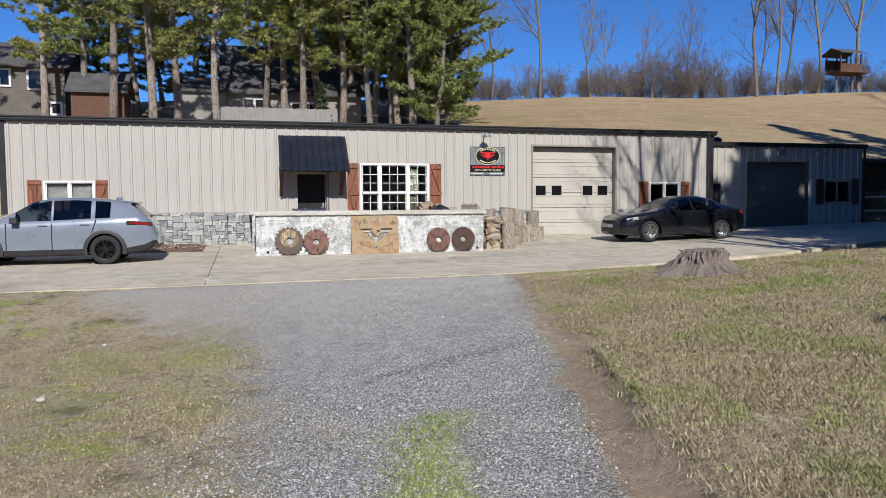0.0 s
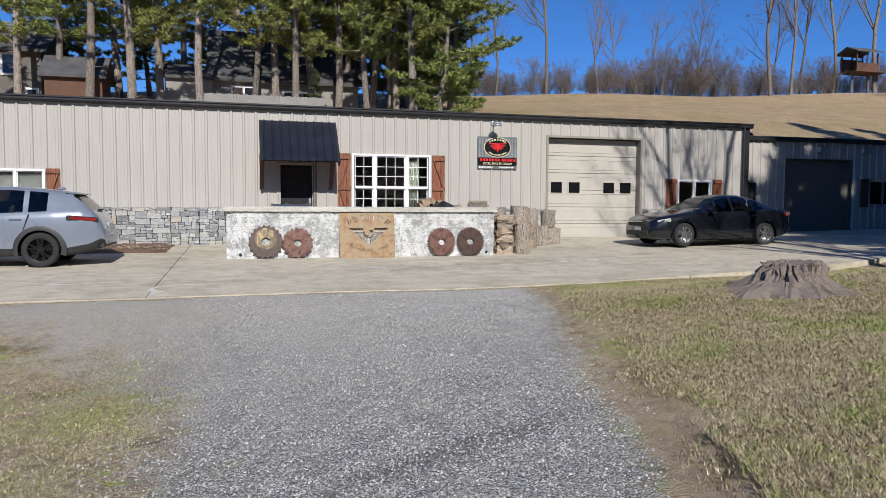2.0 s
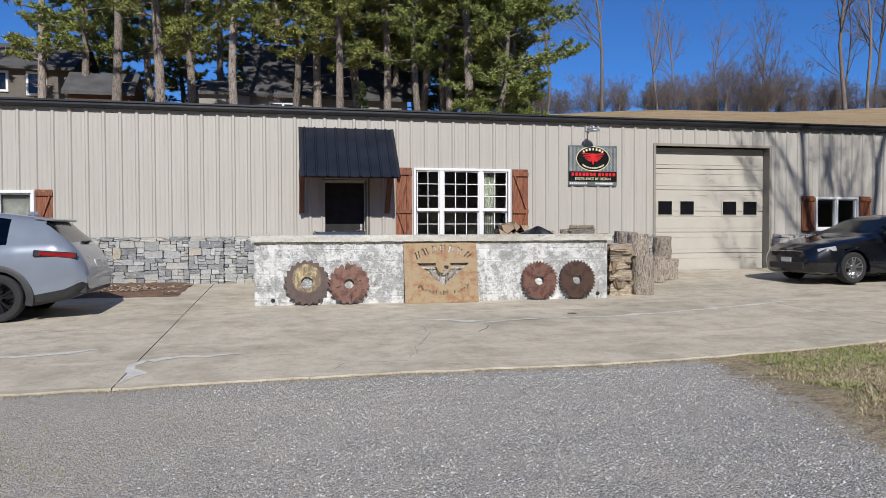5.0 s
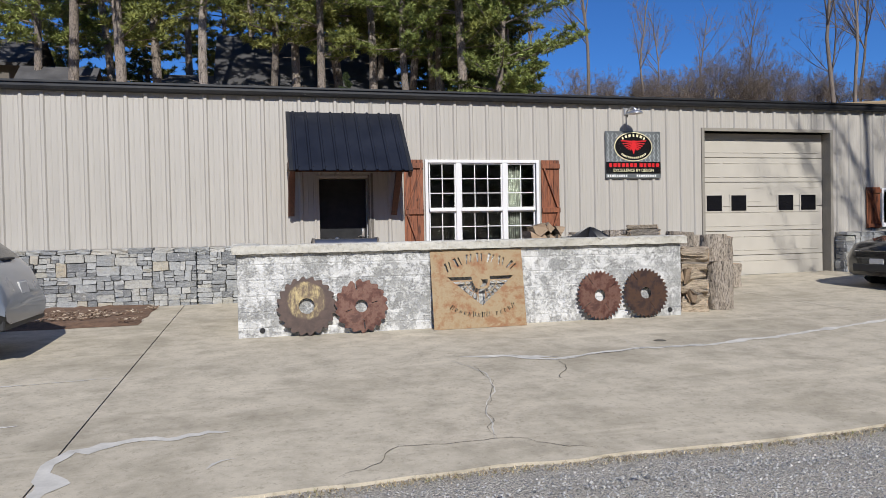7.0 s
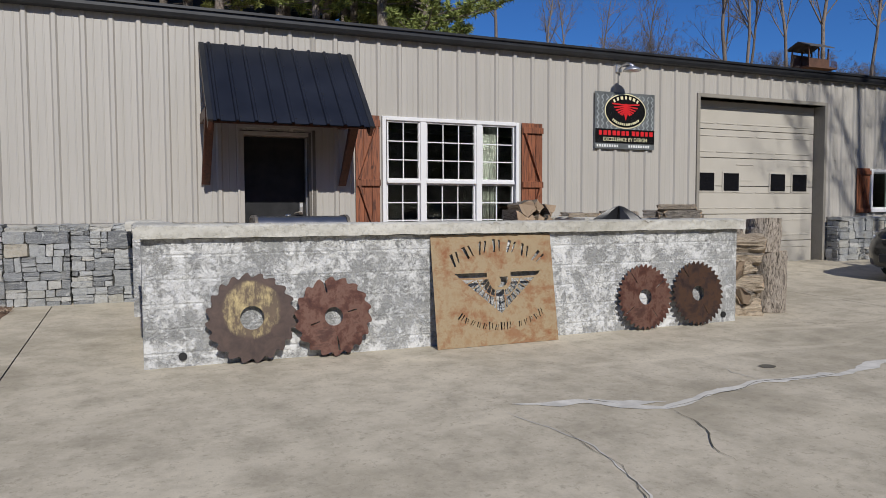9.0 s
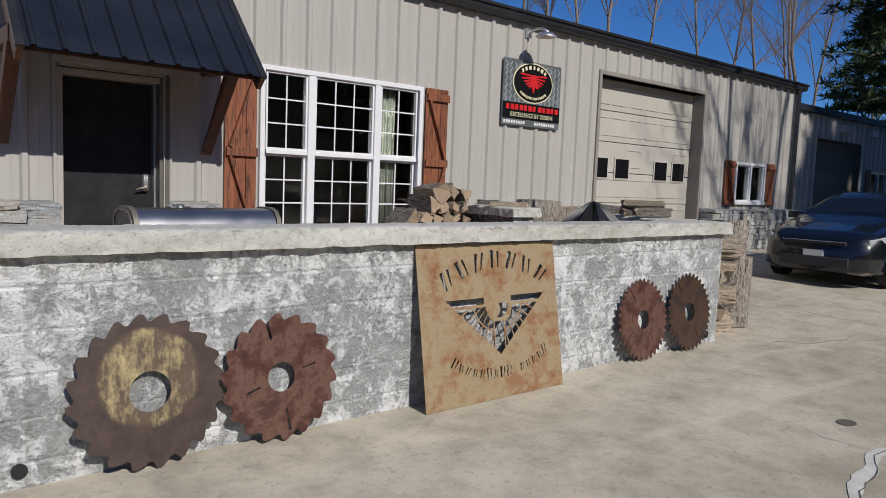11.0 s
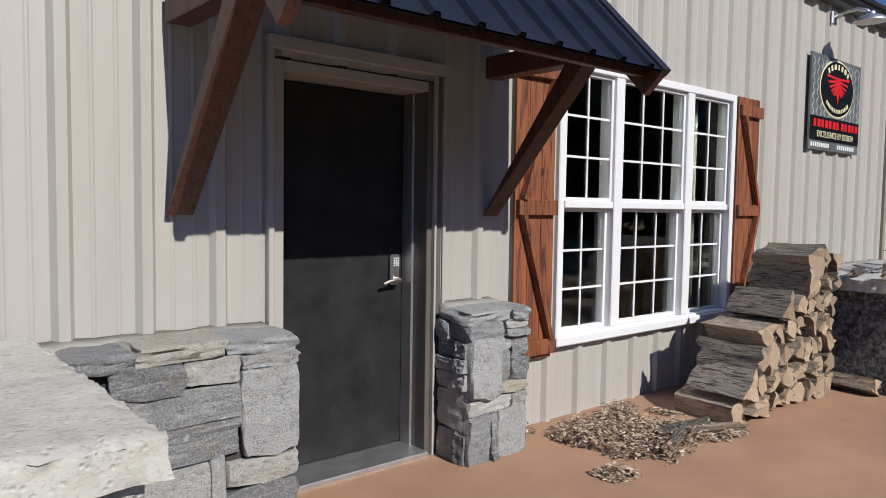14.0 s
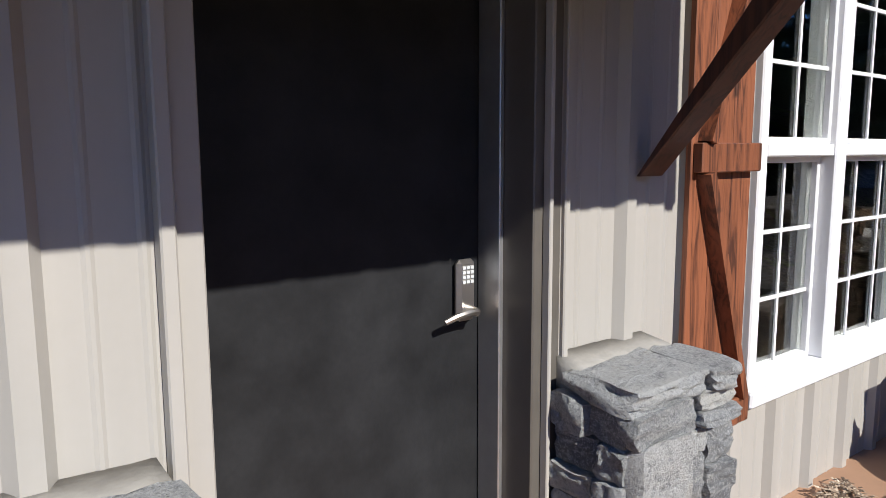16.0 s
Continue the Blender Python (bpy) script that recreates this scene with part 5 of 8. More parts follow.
def blade(cx, r, teeth, label, material, hole=0.13, slots=(), spin=0.0, lean=7.0):
    b_ = thing("saw_blade", (cx, FY - 0.115, slab_z(19.65) + 0.003), label, "saw blade", "saw blades along the wall")
    bm = bmesh.new()
    n = teeth * 6
    radii = [hole * 2 * r] + [q * r for q in (0.38, 0.5, 0.62, 0.74, 0.86)]
    tooth = [0.90, 0.995, 1.0, 0.97, 0.94, 0.90]
    loops = {}
    for side in (0, 1):
        for i in range(n):
            a = 2 * math.pi * i / n + spin
            for k, q in enumerate(radii + [r * tooth[i % 6]]):
                loops[(side, i, k)] = bm.verts.new((q * math.cos(a), 0.006 * side, r + q * math.sin(a)))
    nk = len(radii)
    gone = {(int(s / 360 * n) % n, k) for s, k0, k1 in slots for k in range(k0, k1)}
    for i in range(n):
        j = (i + 1) % n
        for k in range(nk):
            if (i, k) in gone:
                for p, q in (((i, k), (i, k + 1)), ((j, k), (j, k + 1))):
                    bm.faces.new((loops[(0, *p)], loops[(0, *q)], loops[(1, *q)], loops[(1, *p)]))
                continue
            for side in (0, 1):
                bm.faces.new((loops[(side, i, k)], loops[(side, j, k)], loops[(side, j, k + 1)], loops[(side, i, k + 1)]))
        for k in (0, nk):
            bm.faces.new((loops[(0, i, k)], loops[(0, j, k)], loops[(1, j, k)], loops[(1, i, k)]))
    for v in bm.verts:
        v.co.z -= r
    ob = part("disc", bm, material, b_)
    ob.matrix_basis = pose(0, 0, 0, -lean, 0, 0) @ Matrix.Translation((0, -0.006, r))
    return b_


blade(1.06, 0.385, 20, "large dark circular saw blade with worn yellow paint", YELLOW_BLADE, 0.13)
blade(1.77, 0.355, 18, "reddish-brown rusted circular saw blade", RUST_BLADE, 0.115, ((98, 3, 6), (190, 1, 3), (8, 1, 3), (272, 2, 5)), 0.1)
blade(5.20, 0.355, 34, "reddish-brown rusted fine-toothed saw blade", RUST_BLADE, 0.115, ((105, 2, 5), (15, 2, 5), (195, 2, 5), (285, 1, 4)), 0.3)
blade(5.93, 0.36, 34, "dark rusted fine-toothed saw blade with an orange rust patch", DARK_BLADE, 0.115, ((95, 3, 6), (268, 1, 4)), 0.5)

# ---- gas grill ----
grill = thing("gas_grill", (0, 0, 0), "used stainless barrel-lid grill with black side shelf and cart", "grill")
GRILL_END = simple("heat-browned_cast_end", (0.23, 0.20, 0.165), 0.5, 0.5, 0.35, 5, 60, 0.2)
SHELF = simple("dusty_black_enamel", (0.02, 0.02, 0.021), 0.35, 0, 0.6, 7, 60, 0.15)
LID = [(20.83, 0.46), (20.82, 0.60), (20.84, 0.68), (20.90, 0.745), (21.0, 0.775), (21.2, 0.77), (21.34, 0.735), (21.41, 0.66), (21.42, 0.48)]


def extrude_profile(bm, prof, x0, x1, cap=True):
    a = [bm.verts.new((x0, y, z)) for y, z in prof]
    b_ = [bm.verts.new((x1, y, z)) for y, z in prof]
    for i in range(len(prof) - 1):
        bm.faces.new((a[i], a[i + 1], b_[i + 1], b_[i]))
    if cap:
        bm.faces.new(a), bm.faces.new(b_)
        bm.faces.new((a[-1], a[0], b_[0], b_[-1]))


bm = bmesh.new()
extrude_profile(bm, LID, 1.80, 2.98)
part("lid", bm, STEEL, grill, smooth=35)
for x in (1.755, 2.985):
    bm = bmesh.new()
    big = [(21.12 + (y - 21.12) * 1.03, 0.46 + (z - 0.46) * 1.05) for y, z in LID]
    prof = big + [(21.36, 0.50), (21.24, 0.53), (21.10, 0.52), (20.98, 0.44), (20.88, 0.42)]
    a = [bm.verts.new((x, y, z)) for y, z in prof]
    b_ = [bm.verts.new((x + 0.04, y, z)) for y, z in prof]
    bm.faces.new(a), bm.faces.new(b_)
    for i in range(len(prof)):
        j = (i + 1) % len(prof)
        bm.faces.new((a[i], a[j], b_[j], b_[i]))
    end = part("lid_end", bm, GRILL_END, grill, "heat-browned cast lid end", smooth=35)
    bm = bmesh.new()
    inner = [(21.12 + (y - 21.12) * 0.82, 0.5 + (z - 0.46) * 0.80) for y, z in LID]
    tube(bm, [(x - 0.002, y, z) for y, z in inner], [0.007] * len(inner), 6)
    part("end_rib", bm, GRILL_END, end)
    bm = bmesh.new()
    tube(bm, [(x - 0.012, 20.92, 0.455), (x, 20.92, 0.455)], [0.018, 0.018], 12)
    part("pivot_bolt", bm, BLACK, end)
block("lid_seam", STEEL, grill, 1.86, 2.92, 20.812, 20.822, 0.545, 0.556, 0.002)
for x in (1.9, 2.32, 2.72, 2.9):
    bm = bmesh.new()
    tube(bm, [(x, 20.80, 0.52), (x, 20.83, 0.52)], [0.008, 0.010], 8)
    part("rivet", bm, NICKEL, grill)
bm = bmesh.new()
lathe(bm, [(0.0, 0.03), (0.028, 0.03), (0.04, 0.02), (0.04, 0.0)], 20, pose(2.25, 21.2, 0.77))
part("thermometer", bm, NICKEL, grill, smooth=40)
block("firebox", SHELF, grill, 1.80, 2.99, 20.85, 21.40, 0.20, 0.455, 0.02)
for z in (0.27, 0.34, 0.41):
    block("firebox_rib", SHELF, grill, 1.82, 2.97, 20.838, 20.849, z - 0.006, z + 0.006, 0.002)
block("side_shelf", SHELF, grill, 1.13, 1.74, 20.66, 21.36, 0.40, 0.47, 0.015, "dusty black side shelf")
block("side_shelf", SHELF, grill, 3.03, 3.42, 20.72, 21.36, 0.40, 0.46, 0.015)
bm = bmesh.new()
for i in range(9):
    box(bm, 3.06 + i * 0.032, 3.075 + i * 0.032, 20.78, 21.05, 0.462, 0.495, None, 0.003)
part("ribbed_tray", bm, BLACK, grill)
for x in (1.84, 2.90):
    for y in (20.88, 21.32):
        block("cart_leg", BLACK, grill, x, x + 0.05, y, y + 0.05, -0.503, 0.198, 0.004)
        bm = bmesh.new()
        tube(bm, [(x + 0.01, y + 0.025, -0.537), (x + 0.04, y + 0.025, -0.537)], [0.035, 0.035], 14)
        part("castor", bm, BLACK, grill)
block("cart_shelf", BLACK, grill, 1.86, 2.93, 20.90, 21.35, -0.40, -0.38, 0.004)
grill.matrix_basis = Matrix.Translation((-0.083, 4.968, 0.344)) @ Matrix.Scale(0.74, 4)

# black tarpaulin over a fire pit
TARP = simple("black_tarpaulin", (0.014, 0.014, 0.015), 0.4, 0, 0.3, 8, 60, 0.3)
bm = bmesh.new()
prof = [(0.0, 1.07), (0.05, 1.055), (0.16, 0.98), (0.34, 0.86), (0.52, 0.74), (0.60, 0.60), (0.64, 0.35), (0.68, 0.05), (0.70, FLOOR + 0.002)]
rings = lathe(bm, prof, 40, pose(5.45, 20.4, 0) @ Matrix.Diagonal((1.05, 0.52, 0.95, 1)))
for k, ring in enumerate(rings):
    for i, v in enumerate(ring):
        f = 0.035 * math.sin(i * 2 * math.pi / 40 * 7 + 0.6) + 0.02 * math.sin(i * 2 * math.pi / 40 * 12)
        d = (v.co - Vector((5.45, 20.4, v.co.z)))
        if k:
            v.co += d.normalized() * f * min(1, k / 2) * 1.5
            v.co.z -= 0.02 * abs(math.sin(i * 0.55)) * (k < 6)
        v.co.z = max(v.co.z, FLOOR + 0.001)
bmesh.ops.remove_doubles(bm, verts=rings[0], dist=0.001)
tagged(mesh_ob("covered_fire_pit", bm, TARP, None, 35), "fire pit draped in a folded black tarpaulin", "fire pit")
# ---- firewood ----
END_GRAIN = simple("pale_log_end", (0.38, 0.28, 0.19), 0.9, 0, 0.35, 14, 70, 0.4, per_piece=0.25)


def split_log_mesh(seed, ln, rough=False):
    rnd = random.Random(seed)
    n = rnd.choice((3, 3, 4, 4)) if not rough else rnd.choice((5, 6))
    bark = (0,) if seed % 3 else ()
    if rough:
        bark = (0, 1, 2, 3) if seed % 2 else (0, 1)
    a0 = rnd.uniform(0, 6)
    shape = []
    for i in range(n):
        a = a0 + 2 * math.pi * i / n + rnd.uniform(-0.3, 0.3)
        shape.append((math.cos(a) * rnd.uniform(0.65, 1.2), math.sin(a) * rnd.uniform(0.65, 1.2)))
    bm = bmesh.new()
    rings = []
    steps = 9
    dense = []
    for i in range(n):
        p, q = shape[i], shape[(i + 1) % n]
        for f in (0, 0.2, 0.4, 0.6, 0.8):
            dense.append((p[0] + (q[0] - p[0]) * f, p[1] + (q[1] - p[1]) * f))
    for s in range(steps + 1):
        y = -ln / 2 + ln * s / steps
        ring = []
        for k, (u, w) in enumerate(dense):
            j = noise.noise(Vector((u * 2 + seed, w * 2, y * 2.5))) * 0.18 + noise.noise(Vector((u * 7 + seed, w * 7, y * 4))) * (0.26 if rough else 0.16)
            ring.append(bm.verts.new((u * (1 + j), y + (noise.noise(Vector((u * 3, w * 3, seed + s))) * 0.05 if s in (0, steps) else 0), w * (1 + j))))
        rings.append(ring)
    m = len(dense)
    for a, b_ in zip(rings, rings[1:]):
        for k in range(m):
            f = bm.faces.new((a[k], a[(k + 1) % m], b_[(k + 1) % m], b_[k]))
            f.material_index = 2 if (k // 5) in bark else 0
    for ring in (rings[0], rings[-1]):
        f = bm.faces.new(ring)
        f.material_index = 1
    bmesh.ops.recalc_face_normals(bm, faces=bm.faces)
    me = bpy.data.meshes.new("firewood_log")
    bm.to_mesh(me)
    bm.free()
    for mt in (SPLIT, END_GRAIN, LOG_BARK):
        me.materials.append(mt)
    return me


LOGS = [split_log_mesh(40 + k, 0.46) for k in range(12)]
CHUNKS = [split_log_mesh(80 + k, 0.38, True) for k in range(6)]
LOG_LABEL = "weathered split firewood log with pale cut end"


def firewood(x, y, z, r, yaw=0.0, roll=0.0, k=0, group="firewood stack", squash=1.0, chunk=False):
    ob = new("firewood_log", CHUNKS[k % 6] if chunk else LOGS[k % 12])
    ob.matrix_basis = pose(x, y, z, 0, roll, yaw) @ Matrix.Diagonal((r, 1, r * squash, 1))
    return tagged(ob, LOG_LABEL, "firewood", group)


rnd = random.Random(8)
k = 0
for row in range(7):
    z = FLOOR + 0.085 + row * 0.166
    start = 4.46 + (0.0, 0.08, 0.20, 0.36, 0.62, 0.90, 1.06)[row]
    end = 6.02 - 0.03 * (row % 2)
    x = start
    while x < end:
        r = rnd.uniform(0.085, 0.125)
        if x == start:
            r = 0.14
        firewood(x + r, 23.14 + rnd.uniform(-0.04, 0.04), z + rnd.uniform(-0.022, 0.022), r * rnd.uniform(0.85, 1.1), rnd.uniform(-4, 4), rnd.uniform(0, 360) if x > start else rnd.uniform(-60, 60), k, squash=1.05)
        k += 1
        x += r * 1.6
firewood(6.20, 22.85, FLOOR + 0.09, 0.09, -5, 0, 0)
# pieces lying on the return wall
for i, (x, y, z, yaw, r) in enumerate(((6.36, 20.35, CAPZ1 + 0.05, 75, 0.06), (6.42, 20.62, CAPZ1 + 0.05, 95, 0.055), (6.40, 20.5, CAPZ1 + 0.135, 60, 0.05), (6.45, 20.85, CAPZ1 + 0.05, 30, 0.055))):
    firewood(x, y, z, r, yaw, 20 * i, i + 3, "wood on the wall")
for i, (x, y, yaw) in enumerate(((6.35, 22.45, 40), (6.42, 22.9, 100))):
    firewood(x, y, CAPZ1 + 0.035, 0.04, yaw, 50 * i, i + 5, "wood on the wall")

# bark litter on the terrace
LITTER, lnt, lb = nodes_of("mixed_bark_chips")
lgeo = lnt.nodes.new("ShaderNodeNewGeometry")
link(lnt, ramp(lnt, lgeo.outputs["Random Per Island"], [(0.0, (0.09, 0.06, 0.04)), (0.4, (0.27, 0.19, 0.13)), (0.75, (0.46, 0.36, 0.26)), (1.0, (0.66, 0.56, 0.43))]), lb.inputs["Base Color"])
lb.inputs["Roughness"].default_value = 0.9


def litter(name, x0, x1, y0, y1, z, count, size, material, label, seed, lift=0.05):
    rnd = random.Random(seed)
    v, f = [], []
    for _ in range(count):
        u, w = rnd.uniform(-1, 1), rnd.uniform(-1, 1)
        if noise.noise(Vector((u * 2 + seed, w * 2, 0))) < -0.25 + 0.35 * max(abs(u), abs(w)) ** 4:
            continue
        x, y = (x0 + x1) / 2 + u * (x1 - x0) / 2, (y0 + y1) / 2 + w * (y1 - y0) / 2
        s = size * rnd.uniform(0.3, 1.0)
        m = pose(x, y, z + rnd.random() ** 2 * lift * (1 - u * u) + 0.006, rnd.uniform(-25, 25), rnd.uniform(-25, 25), rnd.uniform(0, 360))
        b0 = len(v)
        for p in ((-s, -s * 0.42, 0), (s, -s * 0.3, 0), (s * 0.8, s * 0.45, 0), (-s * 0.9, s * 0.36, 0), (0, 0, s * 0.16)):
            v.append(tuple(m @ Vector(p)))
        f += [(b0, b0 + 1, b0 + 4), (b0 + 1, b0 + 2, b0 + 4), (b0 + 2, b0 + 3, b0 + 4), (b0 + 3, b0, b0 + 4), (b0 + 3, b0 + 2, b0 + 1, b0)]
    me = bpy.data.meshes.new(name)
    me.from_pydata(v, [], f)
    me.materials.append(material)
    return tagged(new(name, me), label, "debris", kind="stuff")


litter("bark_litter", 3.02, 4.5, 22.8, 23.74, FLOOR, 8000, 0.021, LITTER, "dry bark chips and splinters on the terrace", 3, 0.09)
for i, (x, y, yaw) in enumerate(((4.25, 22.95, 60), (4.05, 23.05, 80), (3.85, 22.98, 110))):
    firewood(x, y, FLOOR + 0.055, 0.07, yaw, 40 * i, i + 2, "fallen bark pieces", 0.55)
MULCH = simple("dark_red_brown_mulch", (0.16, 0.095, 0.06), 0.95, 0, 0.4, 9, 60, 0.8)
bm = bmesh.new()
rows = []
for i in range(61):
    x = -6.6 + 5.35 * i / 60
    row = []
    for j in range(25):
        y = 21.25 + 2.2 * j / 24
        e = min(i / 3, (60 - i) / 3, j / 3, 1)
        row.append(bm.verts.new((x + 0.05 * noise.noise(Vector((x, y * 3, 1))), y + 0.08 * noise.noise(Vector((x * 2, y, 2))) * (j == 0), slab_z(y, x) + 0.004 + e * (0.05 + 0.03 * noise.noise(Vector((x * 6, y * 6, 0)))))))
    rows.append(row)
for a, b_ in zip(rows, rows[1:]):
    for j in range(24):
        bm.faces.new((a[j], b_[j], b_[j + 1], a[j + 1]))
tagged(mesh_ob("mulch_bed", bm, MULCH, None, True), "low bed of dark brown mulch along the stone wall", "garden bed", kind="structure")
litter("leaf_litter", -4.6, -1.2, 21.25, 23.45, slab_z(22.3) + 0.05, 4200, 0.035, LITTER, "brown leaf litter on the mulch bed", 6, 0.03)


def log_round(x, y, z, r, h, seed, label="upright cut log round with rough grey bark", tilt=(0, 0), lying=None):
    bm = bmesh.new()
    rings = []
    n, steps = 44, 9
    for s in range(steps + 1):
        ring = []
        for i in range(n):
            a = 2 * math.pi * i / n
            q = r * (1 + 0.10 * noise.noise(Vector((math.cos(a) * 1.6 + seed, math.sin(a) * 1.6, s * 0.3))) + 0.07 * noise.noise(Vector((math.cos(a) * 6 + seed, math.sin(a) * 6, s * 0.5))) + 0.10 * abs(noise.noise(Vector((math.cos(a) * 9 + seed, math.sin(a) * 9, s * 0.45)))))
            ring.append(bm.verts.new((q * math.cos(a), q * math.sin(a), h * s / steps + (0.02 * math.cos(a + seed) if s == steps else 0))))
        rings.append(ring)
    for a, b_ in zip(rings, rings[1:]):
        for i in range(n):
            bm.faces.new((a[i], a[(i + 1) % n], b_[(i + 1) % n], b_[i]))
    for ring in (rings[0], rings[-1]):
        f = bm.faces.new(ring)
        f.material_index = 1
    ob = mesh_ob("log_round", bm, [BARK, END_GRAIN])
    ob.matrix_basis = pose(x, y, z, *tilt, 0) if lying is None else pose(x, y, z, 90, 0, lying)
    return tagged(ob, label, "log", "log rounds beside the terrace")


def gz(x, y):
    return slab_z(y, x) + 0.001


log_round(7.45, 20.02, gz(7.45, 20.0), 0.20, 0.74, 1.0)
log_round(7.38, 20.06, gz(7.4, 20.0) + 0.75, 0.20, 0.40, 2.0)
log_round(8.35, 22.5, gz(8.35, 22.5), 0.25, 1.1, 3.0)
log_round(9.30, 22.45, gz(9.3, 22.45), 0.28, 0.46, 4.0)
log_round(9.22, 22.45, gz(9.3, 22.45) + 0.47, 0.20, 0.50, 5.0)
for i, (x, y, r, h) in enumerate(((7.1, 22.62, 0.28, 0.62), (7.78, 22.8, 0.21, 1.06), (8.85, 22.85, 0.2, 1.0), (7.25, 22.1, 0.19, 0.55), (7.85, 21.9, 0.2, 0.6), (8.2, 21.4, 0.2, 0.55), (7.7, 21.2, 0.19, 0.5), (8.75, 21.9, 0.22, 0.55))):
    log_round(x, y, gz(x, y), r, h, 6.0 + i)
log_round(7.1, 22.62, gz(7.1, 22.62) + 0.63, 0.29, 0.54, 15.0)
log_round(7.1, 22.1, gz(7.8, 21.9) + 0.60 + 0.14, 0.14, 1.0, 16.0, "horizontal cut log laid across the rounds", lying=78)
k = 0
for row in range(6):
    for c in range(2):
        firewood(6.98 + rnd.uniform(-0.05, 0.05), 19.93 + c * 0.24 + rnd.uniform(-0.03, 0.03), gz(6.9, 20) + 0.09 + row * 0.158, 0.12 + 0.02 * rnd.random(), 85 + rnd.uniform(-38, 38), rnd.uniform(0, 360), k, "split logs beside the wall", 0.85, True)
        k += 1
for row in range(4):
    for c in range(3):
        firewood(7.3 + c * 0.3, 20.75 + 0.1 * (row % 2), gz(7.3, 20.6) + 0.10 + row * 0.165, 0.14, rnd.uniform(-25, 25), rnd.uniform(0, 360), k + row + c, "split logs beside the wall", 0.8, True)

# ---- tree stump ----
STUMP = wood_material("silvery_torn_stump", (0.21, 0.17, 0.14), (0.045, 0.034, 0.028), 0.95, 2, 2.4, 0.05)
bm = bmesh.new()
rings = []
n = 120
for s, (rr, hh) in enumerate(((0.95, -0.12), (0.80, 0.0), (0.64, 0.09), (0.53, 0.18), (0.46, 0.28), (0.41, 0.37), (0.37, 0.45), (0.35, 0.49), (0.30, 0.475), (0.15, 0.47))):
    ring = []
    for i in range(n):
        a = 2 * math.pi * i / n
        root = max(0, math.sin(a * 4 + 0.7)) ** 2 * 0.28 + max(0, math.sin(a * 7 + 2)) ** 2 * 0.10
        q = rr * (1 + root * max(0, 1 - s / 4)) + (0.12 * noise.noise(Vector((math.cos(a) * 5, math.sin(a) * 5, s * 0.5))) + 0.09 * noise.noise(Vector((math.cos(a) * 17, math.sin(a) * 17, s * 0.3)))) * (s < 8)
        z = hh + 0.035 * noise.noise(Vector((math.cos(a) * 3, math.sin(a) * 3, s))) * (1 if s < 6 else 0.5) + (0.03 * math.cos(a) if s > 5 else 0)
        ring.append(bm.verts.new((q * math.cos(a), q * math.sin(a), z)))
    rings.append(ring)
for a, b_ in zip(rings, rings[1:]):
    for i in range(n):
        bm.faces.new((a[i], a[(i + 1) % n], b_[(i + 1) % n], b_[i]))
bm.faces.new(rings[-1])
rough_up(bm, 0.055, 5.0, 2.0)
rough_up(bm, 0.028, 15.0, 4.0)
stump = mesh_ob("tree_stump", bm, STUMP, None, 20)
stump.matrix_basis = pose(7.35, 10.45, ground_z(7.35, 10.45) + 0.02) @ Matrix.Diagonal((0.86, 0.86, 0.68, 1))
tagged(stump, "weathered grey tree stump with flared roots in the grass", "stump")

# ---- parked cars ----
TYRE = simple("tyre_rubber", (0.018, 0.018, 0.019), 0.8, 0, 0.3, 12, 80, 0.2)
PLASTIC = simple("black_plastic_cladding", (0.025, 0.026, 0.028), 0.55, 0, 0.2, 8, 60, 0.1)
CAR_GLASS = glass_material("tinted_car_glass", (0.13, 0.15, 0.155))
SCREEN = simple("dark_reflecting_car_glass", (0.009, 0.011, 0.012), 0.14, 0, 0.1, 3, 40, 0.0)
SEAT = simple("dark_cloth_seat", (0.03, 0.03, 0.032), 0.9)
TAIL = simple("red_lamp_lens", (0.24, 0.008, 0.010), 0.1, 0, 0.1, 5, 40, 0, coat=0.5)
LENS = simple("clear_lamp_lens", (0.55, 0.57, 0.58), 0.15, 0.3, 0.2, 15, 50, 0.05, coat=0.6)
PLATE = simple("pale_number_plate", (0.6, 0.6, 0.58), 0.5)
CHROME = simple("bright_chrome", (0.7, 0.7, 0.72), 0.12, 1.0, 0.05, 5, 40, 0)


def interp(table, s):
    for (a, u), (b_, w) in zip(table, table[1:]):
        if s <= b_:
            t = (s - a) / (b_ - a) if b_ > a else 0
            return u + (w - u) * max(0, min(1, t))
    return table[-1][1]


